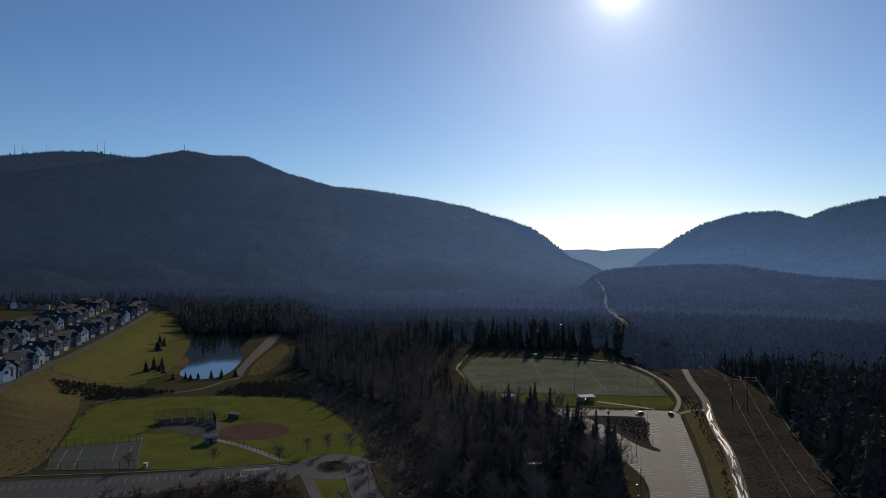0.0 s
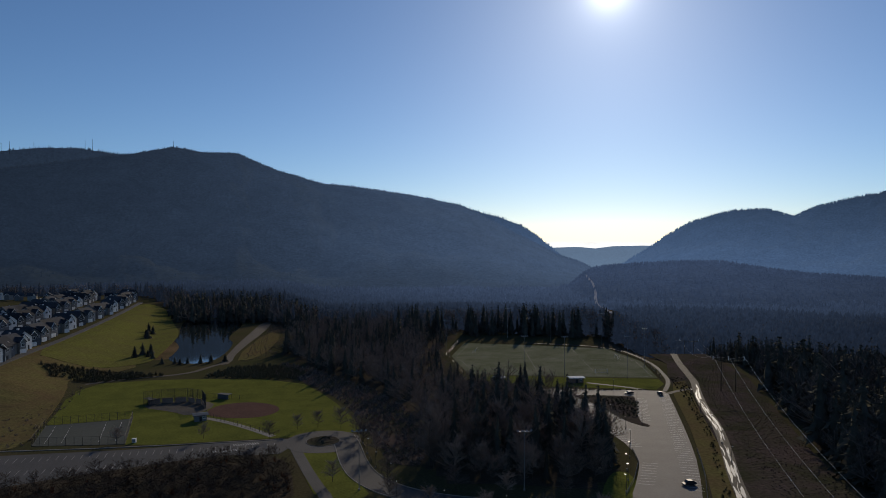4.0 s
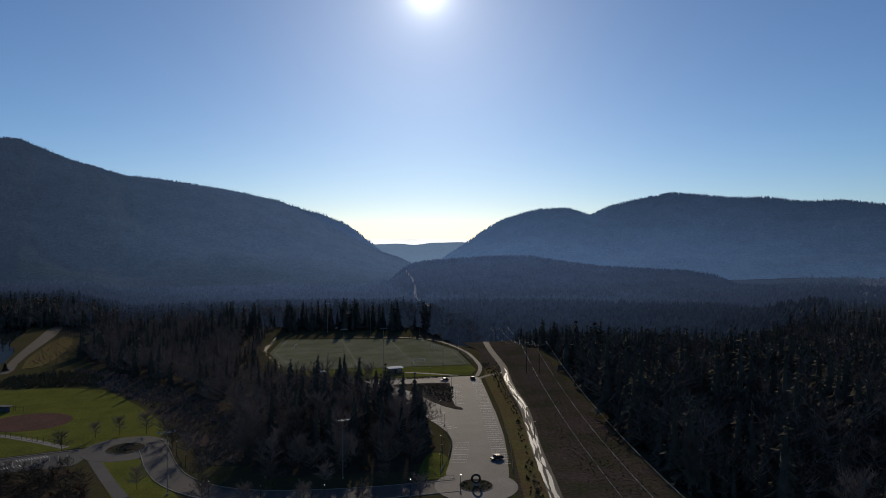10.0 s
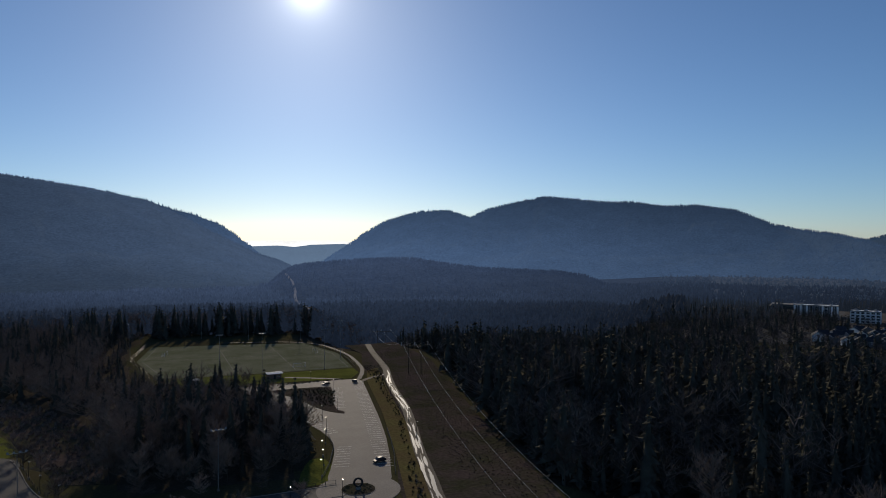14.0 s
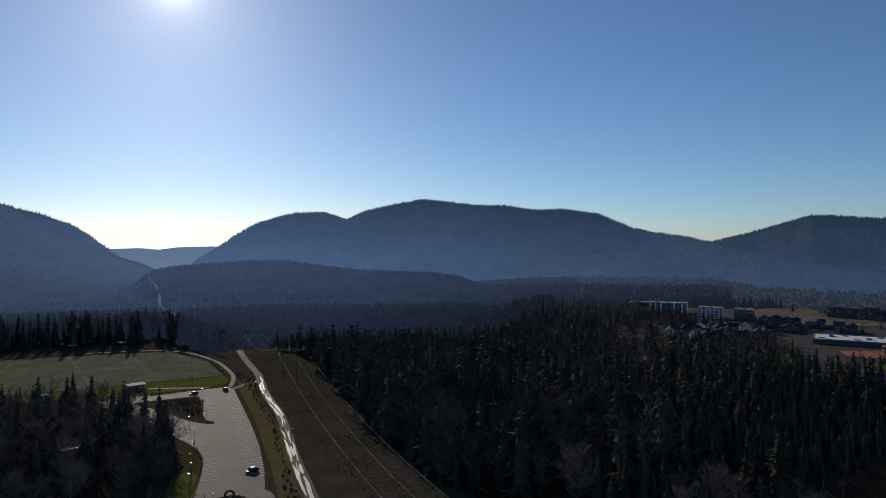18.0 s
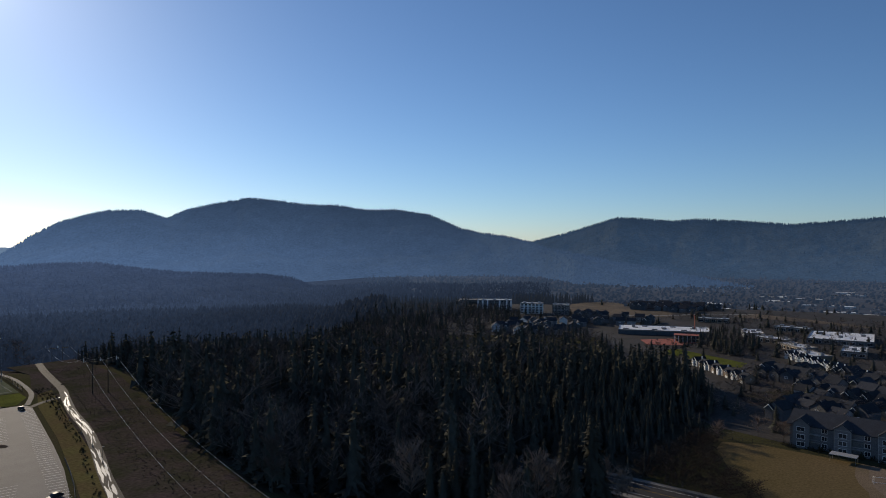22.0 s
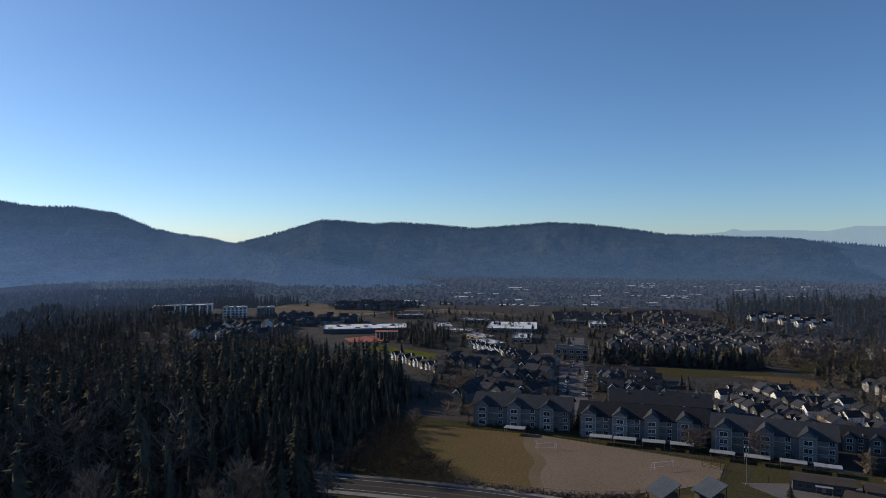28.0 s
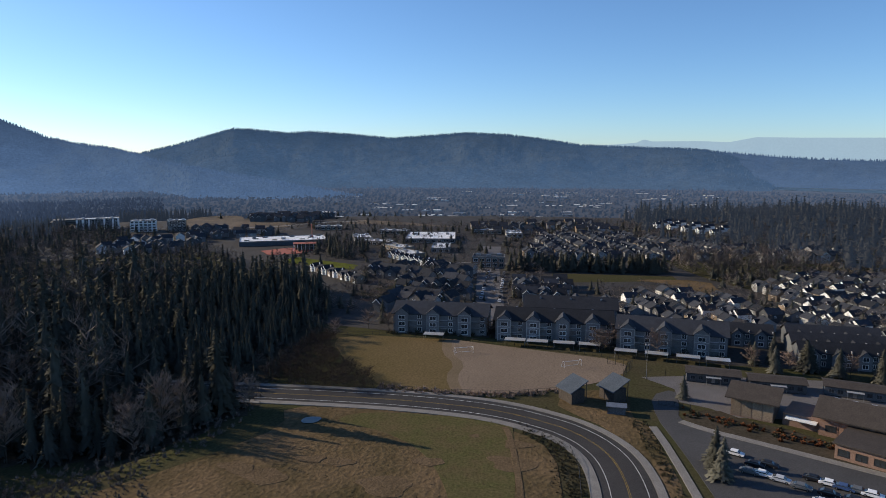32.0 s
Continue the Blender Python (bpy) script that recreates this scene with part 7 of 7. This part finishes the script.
def dugout_kit():
    kit = [("back_wall", box("back_wall", -3.2, 1.2, 0, 3.2, 1.4, 2.2, "siding_dark"), -1, "", None), ("roof", box("roof", -3.4, -1.5, 2.3, 3.4, 1.7, 2.45, "siding_dark"), -1, "", None),
           ("bench", box("bench", -3, 0.6, 0.4, 3, 1.0, 0.5, "metal_grey"), -1, "", None)]
    for x in (-3.1, 0, 3.1):
        kit.append(("post", poly_mesh("post", *tube([(x, -1.3, 0), (x, -1.3, 2.3)], [0.06, 0.06], 6), "metal_dark"), -1, "", None))
    for x in (-2.8, 0, 2.8):
        kit.append(("bench_leg", box("bench_leg", x - 0.05, 0.65, 0, x + 0.05, 0.95, 0.396, "metal_grey"), -1, "", None))
    return kit


DUGOUT = dugout_kit()
kit_place(DUGOUT, "dugout", pose(-139, 330, 0.05, 0, 0, -35), "open dugout with flat dark roof", "dugout", "dugouts")
kit_place(DUGOUT, "dugout", pose(-106, 340, 0.05, 0, 0, 160), "open dugout with flat dark roof", "dugout", "dugouts")


# power line: wooden frames with three conductors
def pylon(x, y, turn, z, h=21.0):
    root = tagged(new("power_pole"), "tall wooden pole frame carrying three wires", "power pole", "power line")
    root.matrix_basis = pose(x, y, z, 0, 0, turn)
    for s in (-3.6, 3.6):
        part("pole", poly_mesh("pole", *tube([(s, 0, 0), (s, 0, h - 1.0)], [0.25, 0.16], 8), "bark"), root)
    part("cross_arm", box("cross_arm", -8.0, -0.16, h - 2.4, 8.0, 0.16, h - 2.1, "bark"), root)
    for s in (-7.6, 0, 7.6):
        part("insulator", poly_mesh("insulator", *tube([(s, 0, h - 2.1), (s, 0, h)], [0.16, 0.12], 8), "metal_bright"), root, "pale insulator")


def wires():
    tops = []
    for x, y, top, h in ((64, 35, 24, 24), (154.7, 352.5, 18.6, 18.6), (210, 551, -1.0, 20), (300, 860, -30, 20)):
        pylon(x, y, -16, top - h, h)
        tops.append([Vector((x, y, top)) + Vector((s * 0.96, -s * 0.275, 0)) for s in (-7.6, 0, 7.6)])
    for i in range(len(tops) - 1):
        for a, b in zip(tops[i], tops[i + 1]):
            sag = (b - a).length * 0.03
            pts = [a.lerp(b, k / 24) - Vector((0, 0, 4 * sag * (k / 24) * (1 - k / 24))) for k in range(25)]
            tagged(new("power_wire", poly_mesh("power_wire", *tube(pts, [0.022] * 25, 5), "metal_bright")), "bright sagging power wire", "wire", "power line")


wires()

# puddles on the track
lay("track_link", smoothed([(120, 347), (127, 353), (134, 357), (141, 359)], 2), 3.0, "gravel", 0.098, "short gravel path between car park and track", "path")
pud = np.random.default_rng(3)
LINE_PTS = np.array(smoothed([(84, 172), (92, 197), (100, 225), (111, 256), (121.5, 289), (128.5, 321), (139.5, 357), (146, 376)], 2))
LINE_LEN = np.concatenate([[0], np.cumsum(np.hypot(*np.diff(LINE_PTS, axis=0).T))])
layer = 0
for rut, first in ((-1.1, 2.0), (0.9, 0.0), (0.0, 6.0)):
    start = first
    while start < 182:
        wet = 1.0 if start < 60 or 95 < start < 178 else 0.55
        length = pud.uniform(10, 38) * wet
        n = max(6, int(length))
        us = np.linspace(start, start + length, n)
        cx, cy = np.interp(us, LINE_LEN, LINE_PTS[:, 0]), np.interp(us, LINE_LEN, LINE_PTS[:, 1])
        shift = rut + np.convolve(np.cumsum(pud.normal(size=n + 4)), np.ones(5) / 5, "valid") * 0.14
        even = np.convolve(pud.uniform(0.1, 1.0, n + 6), np.ones(7) / 7, "valid")
        half = np.sin(np.linspace(0.1, 3.04, n)) ** 0.5 * (even * 1.5 + pud.uniform(-0.12, 0.12, n)) * pud.uniform(0.2, 0.7) * wet
        left, right = list(zip(cx - half + shift, cy)), list(zip(cx + half * pud.uniform(0.85, 1.15, n) + shift, cy))
        layer = (layer + 1) % 3
        sheet("puddle", rounded([(float(x), float(y)) for x, y in left + right[::-1]], 1), "puddle_water", 0.096 + 0.005 * layer, 0.008, "long shallow puddle on the gravel track", "puddle", kind="")
        start += length + pud.uniform(0.5, 5) / wet


# shrubs, grass and park trees
def shrub_mesh(rng, m, blades=70, thick=0.11):
    V, F = [], []
    for _ in range(blades):
        a, e = rng.random() * 6.283, rng.random() * 1.3 + 0.15
        r = 0.5 + 0.5 * rng.random()
        q = np.array([math.cos(a) * math.cos(e) * r * 0.6, math.sin(a) * math.cos(e) * r * 0.6, math.sin(e) * r])
        s = q * 0.25 + rng.normal(size=3) * 0.05
        w = np.cross(q, rng.normal(size=3))
        w = w / np.linalg.norm(w) * thick
        n = len(V)
        V += [s - w, s + w, q]
        F.append((n, n + 1, n + 2))
    return np.array(V), np.array(F)


shrub_rng = np.random.default_rng(17)
SHRUB_MASS = [shrub_mesh(shrub_rng, "", 34, 0.04) for _ in range(5)]


def shrub_mass(name, X, Y, H, m, label, wide=1.6, hill=False):
    Vs, Fs, k = [], [], 0
    for x, y, h in zip(X, Y, H):
        v, f = SHRUB_MASS[int(shrub_rng.integers(5))]
        t = shrub_rng.random() * 6.283
        c, s = math.cos(t), math.sin(t)
        Vs.append(np.stack([(v[:, 0] * c - v[:, 1] * s) * h * wide + x, (v[:, 0] * s + v[:, 1] * c) * h * wide + y, v[:, 2] * h + (float(ground_z(x, y)) if hill else 0.0)], 1))
        Fs.append(f + k)
        k += len(v)
    tagged(new(name, tri_mesh(name, np.concatenate(Vs), np.concatenate(Fs), m)), label, "scrub", kind="stuff")


def off_track(X, Y):
    """Leaves out what would stand on the gravel track."""
    u = np.arange(0, LINE_LEN[-1], 1.5)
    px, py = np.interp(u, LINE_LEN, LINE_PTS[:, 0]), np.interp(u, LINE_LEN, LINE_PTS[:, 1])
    ok = np.min((X[:, None] - px) ** 2 + (Y[:, None] - py) ** 2, 1) > 3.4 ** 2
    return X[ok], Y[ok]


def undergrowth():
    r = np.random.default_rng(8)
    X, Y = scatter([(100, 165), (110, 230), (122, 278), (135, 325), (150, 385), (160, 440), (188, 450), (184, 395), (160, 313), (143, 257), (120, 160)], 1.6, r)
    X, Y = X + r.normal(size=len(X)) * 0.9, Y + r.normal(size=len(X)) * 0.9
    X, Y = off_track(X, Y)
    shrub_mass("corridor_scrub", X, Y, r.uniform(0.15, 0.5, len(X)) * r.uniform(0.6, 1.5, len(X)), "heath", "reddish brown scrub under the wires")
    X, Y = scatter([(100, 165), (110, 230), (122, 278), (135, 325), (150, 385), (160, 440), (188, 450), (184, 395), (160, 313), (143, 257), (120, 160)], 2.6, r)
    X, Y = off_track(X, Y)
    k = np.array([noise.noise(Vector((x * 0.05, y * 0.05, 7.0))) for x, y in zip(X, Y)]) > 0.1
    shrub_mass("corridor_grass", X[k], Y[k], r.uniform(0.15, 0.5, k.sum()), "dry_grass", "pale dry grass among the scrub", 2.4)
    X, Y = scatter([(80, 180), (96, 222), (113, 272), (128, 330), (140, 390), (146, 385), (132, 325), (118, 280), (110, 258), (100, 225), (92, 195)], 2.2, r)
    X, Y = off_track(X, Y)
    shrub_mass("verge_scrub", X, Y, r.uniform(0.3, 1.3, len(X)), "twigs_mass", "dark scrub on the verge")
    X, Y = scatter([(-170, 194), (-140, 214), (-100, 235), (-74, 246), (-58, 243), (-50, 230), (-44, 205), (-60, 180), (-120, 180)], 3.1, r)
    mass("thicket", "bare", X, Y, r.uniform(3, 6.5, len(X)), "twigs_thicket", "brown leafless thicket", 1.4)
    k = r.random(len(X)) < 0.12
    shrub_mass("thicket_leaves", X[k], Y[k], r.uniform(2.0, 4.0, k.sum()), "rust_shrub", "rust-brown leaves in the thicket", 0.7)
    X, Y = scatter(BRAMBLES, 2.4, r)
    shrub_mass("lawn_edge_scrub", X, Y, r.uniform(0.6, 2.6, len(X)), "twigs_mass", "brown brambles along the lawn", 1.1)
    for k, pts in enumerate(([(-232, 398), (-210, 412), (-158, 398), (-185, 380), (-215, 378)], [(-135, 392), (-128, 420), (-100, 428), (-76, 402), (-80, 386)])):
        X, Y = scatter(pts, 2.4, r)
        shrub_mass("bank_hedge", X, Y, r.uniform(1.5, 4.0, len(X)), "shrub_leaf", "dark hedge on the bank", 1.2, True)
    n = 150
    X = r.uniform(62, 113, n)
    shrub_mass("lot_hedge", X, 356.4 + r.normal(size=n) * 0.5, r.uniform(0.6, 1.3, n), "shrub_leaf", "low dark hedge between car park and field", 1.0)
    X, Y = scatter([(76, 150), (80, 186), (94, 222), (110, 272), (124, 330), (136, 388), (142, 386), (130, 328), (117, 281), (110, 258), (100, 225), (89, 186), (82, 150)], 1.9, r)
    X, Y = off_track(X, Y)
    shrub_mass("verge_brush", X, Y, r.uniform(0.3, 1.6, len(X)), "shrub_leaf", "dark green-brown brush on the verge", 1.2)
    X, Y = scatter([(80, 343), (97, 338), (100, 330), (91, 300), (85, 300), (83, 322)], 1.5, r)
    shrub_mass("planter_shrubs", X, Y, r.uniform(0.6, 1.4, len(X)), "shrub_leaf", "dark low planting in the bed")
    X, Y = scatter([(100, 60), (120, 112), (140, 95), (158, 84), (188, 80), (205, 88), (212, 84), (205, 70), (240, 88), (262, 86), (262, 95), (200, 96), (150, 104), (125, 135)], 2.4, r)
    shrub_mass("wood_edge_scrub", X, Y, r.uniform(0.6, 2.4, len(X)), "twigs_far", "grey brush along the wood's edge", 1.0)
    X, Y = scatter([(180, 2), (172, -5), (160, -9), (140, -10), (140, -14), (160, -13), (172, -11), (182, -4)], 1.4, r)
    shrub_mass("road_bank_scrub", X, Y, r.uniform(0.5, 1.3, len(X)), "shrub_leaf", "dark low scrub on the road bank")
    X, Y = scatter([(194, -30), (150, -34), (140, -33), (150, -37), (192, -35)], 1.5, r)
    shrub_mass("ditch_scrub", X, Y, r.uniform(0.5, 1.4, len(X)), "shrub_leaf", "dark scrub in the ditch")
    X, Y = scatter([(207, 48), (205, 25), (206, 4), (213, -14), (216, -12), (210, 5), (209, 26), (212, 50)], 1.8, r)
    shrub_mass("pitch_edge_brush", X, Y, r.uniform(0.8, 2.4, len(X)), "twigs_mass", "dry brush along the pitch")
    X, Y = scatter([(205, 48), (212, 50), (234, 68), (258, 79), (276, 80), (262, 89), (212, 92), (205, 74)], 2.3, r)
    mass("pitch_side_thicket", "bare", X, Y, r.uniform(2.5, 6.0, len(X)), "twigs_thicket", "leafless brush beside the pitch", 1.5)
    X, Y = scatter([(276, 60), (277, 20), (268, -10), (258, -45), (254, -78), (257, -78), (262, -40), (273, -8), (280, 20), (280, 60)], 3.0, r)
    shrub_mass("apartment_hedge", X, Y, r.uniform(1.0, 3.5, len(X)), "shrub_leaf", "dark hedge before the apartments")
    X, Y = scatter([(-225, 255), (-240, 330), (-212, 345), (-190, 372), (-168, 296), (-158, 262), (-190, 248)], 2.6, r)
    k = r.random(len(X)) < 0.55
    shrub_mass("meadow_scrub", X[k], Y[k], r.uniform(0.3, 1.6, k.sum()), "twigs_mass", "tan scrub on the rough meadow", 1.3)
    X, Y = scatter([(-214, 340), (-236, 365), (-247, 403), (-263, 498), (-300, 660), (-288, 690), (-252, 640), (-216, 560), (-200, 500), (-190, 446), (-205, 415), (-208, 380)], 3.2, r)
    shrub_mass("slope_tufts", X, Y, r.uniform(0.12, 0.45, len(X)), "slope_grass", "tufts of grass on the slope", 2.5, True)
    X, Y = scatter([(-210, 462), (-220, 520), (-250, 600), (-262, 690), (-205, 706), (-160, 668), (-140, 520), (-128, 440), (-110, 460), (-118, 560), (-150, 700), (-280, 720), (-262, 560), (-215, 460)], 3.5, r)
    shrub_mass("pond_scrub", X, Y, r.uniform(0.3, 1.3, len(X)), "twigs_mass", "brown scrub round the pond", 1.4)
    # the mound: tufts, ruts and bare soil, a puddle and brush in the hollow
    X, Y = scatter([(125, 105), (139, 90), (156, 78), (175, 66), (187, 70), (189, 48), (186, 21), (178, 2), (168, -5), (140, -6), (110, -8), (100, 60)], 2.0, r)
    X, Y = X + r.normal(size=len(X)) * 0.8, Y + r.normal(size=len(X)) * 0.8
    shrub_mass("mound_tufts", X, Y, r.uniform(0.08, 0.32, len(X)) * r.uniform(0.5, 1.6, len(X)), "dry_grass", "tufts of dry grass on the mound", 2.2, True)
    X, Y = scatter([(151, 138), (146, 114), (144, 92), (132, 84), (110, 84), (105, 120), (128, 140)], 1.7, r)
    shrub_mass("hollow_brush", X, Y, r.uniform(0.5, 1.7, len(X)), "twigs_far", "brown brush in the hollow", 1.0, True)
    X, Y = scatter([(186, 3), (171, -6), (144, -6.5), (144, -14.5), (160, -15), (172, -11), (184, -3)], 1.1, r)
    shrub_mass("bank_brush", X, Y, r.uniform(0.2, 0.8, len(X)), "brush", "brown brush on the road bank", 1.5, True)
    for k in range(26):
        cx, cy, rr = r.uniform(112, 178), r.uniform(0, 72), r.uniform(1.2, 5.0)
        if cx - 112 + cy > 118:
            continue
        pts = [(cx + rr * r.uniform(0.5, 1.2) * math.cos(6.283 * q / 10), cy + rr * 1.6 * r.uniform(0.5, 1.2) * math.sin(6.283 * q / 10)) for q in range(10)]
        draped_sheet("bare_patch", rounded(pts, 1), "mound_soil", 0.19 + 0.002 * k, 6.0, "bare tan soil on the mound", "ground", kind="")
    draped("mound_track", smoothed([(182, 6), (179.7, 4.5), (161.7, 2.1), (143.5, 0.5), (110, -1)], 2), 1.6, "mound_soil", "worn footpath over the mound", "path").location.z = -0.52
    sheet("mound_puddle", rounded([(179.2, 65.0), (177.0, 63.2), (178.2, 59.5), (182.5, 59.0), (182.2, 63.6)], 1), "water", 0.3, 0.3, "still puddle on the mound", "puddle", kind="")
    for x, y, h in ((284, -36, 9), (259, -84, 8), (253, -90, 9), (246, -101, 10), (283, 19, 10), (287, 14, 8), (316, 30, 9), (262, -55, 6), (275, -33, 7), (257, -92, 11), (231, -118, 10), (300, 60, 9), (296, 66, 11)):
        plant("fir", x, y, h, "dark conifer between the apartments", "planted conifers", 1.4)
    for x, y in ((279, 16), (281, 60), (268, -34), (262, -30), (250, -82), (247, -94), (266, 80), (274, 82), (284, 70), (240, -112), (272, -36), (258, -50), (263, -28)):
        plant("bare", x, y, float(r.uniform(6, 10)), "leafless tree beside the apartments", "trees by the apartments", 1.4)
    for side in (-9.6, 9.2):
        pts = offset(ROAD, side)[::2]
        X, Y = np.array([p[0] for p in pts]) + r.normal(size=len(pts)) * 0.4, np.array([p[1] for p in pts]) + r.normal(size=len(pts)) * 0.4
        shrub_mass("kerb_shrubs", X, Y, r.uniform(0.3, 0.8, len(X)), "shrub_leaf", "small dark shrubs along the pavement", 1.2)
    # planted beds by the school
    SH = [tri_mesh("leaves", *shrub_mesh(shrub_rng, "", 60), m) for m in ("rust_shrub", "shrub_leaf")]
    for i in range(120):
        t = r.random()
        a = Vector((197, -47)).lerp(Vector((170, -92)), t)
        o = tagged(new("shrub"), "rust-red shrub in the school bed" if i % 3 else "dark green shrub in the school bed", "shrub", "school bed shrubs")
        h = r.uniform(0.7, 1.5)
        o.matrix_basis = pose(a.x + r.normal() * 1.6 + 3, a.y + r.normal() * 1.6 - 1, 0.05) @ Matrix.Diagonal((h * 1.6, h * 1.6, h, 1))
        part("leaves", SH[0 if i % 3 else 1], o)
    for x, y, h in ((167, -47.5, 10), (158, -47, 11), (212, -50, 8), (163, -46.5, 6), (262, -62, 9), (246, -100, 12), (243, -88, 10), (240, -108, 11), (236, -120, 12), (252, -84, 9), (290, 52, 10), (272, -38, 10), (245, -130, 12)):
        plant("fir", x, y, h, "bushy green conifer beside the school drive", "planted conifers", 1.7)
    for x, y in ((-125, 266), (-93, 271), (-58, 284), (-50, 287), (-40, 285), (-33, 280), (-30, 272), (-66, 269), (-28, 262), (-22, 250), (-16, 222), (6, 214), (22, 209), (40, 207), (-2, 198), (14, 193), (-14, 204), (-34, 222), (48, 192), (30, 188)):
        plant("bare", x, y, float(r.uniform(6, 9)), "slender leafless park tree", "young park trees", 1.3)
    for x, y, h in ((-204, 460, 8), (-203, 470, 9), (-199, 474, 8), (-232, 545, 8), (-236, 552, 7), (-244, 577, 9), (-238, 570, 8), (-176, 436, 4.5), (-168, 436, 5), (-160, 437, 4.5), (-152, 438, 6), (-146, 440, 6), (-196, 462, 5), (-190, 455, 5), (-138, 444, 5), (-164, 434, 4)):
        plant("fir", x, y, h, "small dark conifer near the pond", "pond conifers", 2.0)


undergrowth()


# ring sculpture and planting on the islands
def torus(r, t, n=28, k=8):
    V, F = [], []
    for i in range(n):
        a = 6.28319 * i / n
        for j in range(k):
            b = 6.28319 * j / k
            V.append(((r + t * math.cos(b)) * math.cos(a), t * math.sin(b), (r + t * math.cos(b)) * math.sin(a)))
            F.append((i * k + j, i * k + (j + 1) % k, (i + 1) % n * k + (j + 1) % k, (i + 1) % n * k + j))
    return V, F


sculpture = tagged(new("ring_sculpture"), "dark metal ring sculpture on the round island", "sculpture")
sculpture.matrix_basis = pose(67, 196.2, 0.26, 0, 0, -18)
part("ring", poly_mesh("ring", *torus(1.25, 0.32), "metal_dark", True), sculpture, "", pose(0, 0, 2.0))
part("plinth", poly_mesh("plinth", *tube([(0, 0, 0), (0, 0, 0.55)], [0.9, 0.7], 10), "concrete"), sculpture)
isl = np.random.default_rng(77)
for cx, cy, rr in ((67, 196.2, 4.4), (-44.5, 267, 5.6)):
    u, q = isl.random(60) * 6.283, np.sqrt(isl.random(60)) * rr
    ok = q > 1.6
    shrub_mass("island_planting", (cx + q * np.cos(u))[ok], (cy + q * np.sin(u))[ok], isl.uniform(0.5, 1.1, 60)[ok], "shrub_leaf", "dark planting on the round island")

# masts on the far ridge
for a, h, e in ((32.6, 55, 6.4), (32.1, 60, 6.45), (30.6, 40, 6.75), (27.3, 50, 6.95), (26.8, 62, 6.95), (21.1, 34, 7.45)):
    away = 4485 if a > 24 else 3890
    mx, my = polar(a, away)
    mz = 77 + away * math.tan(radians(e)) - 12
    mast = tagged(new("radio_mast"), "thin radio mast on the far ridge", "mast", "masts on the ridge")
    mast.matrix_basis = pose(mx, my, mz)
    # the mast takes the range's painted haze too
    part("mast", poly_mesh("mast", *tube([(0, 0, 0), (0, 0, h + 12)], [1.3, 0.7], 5), "range_tiger"), mast)
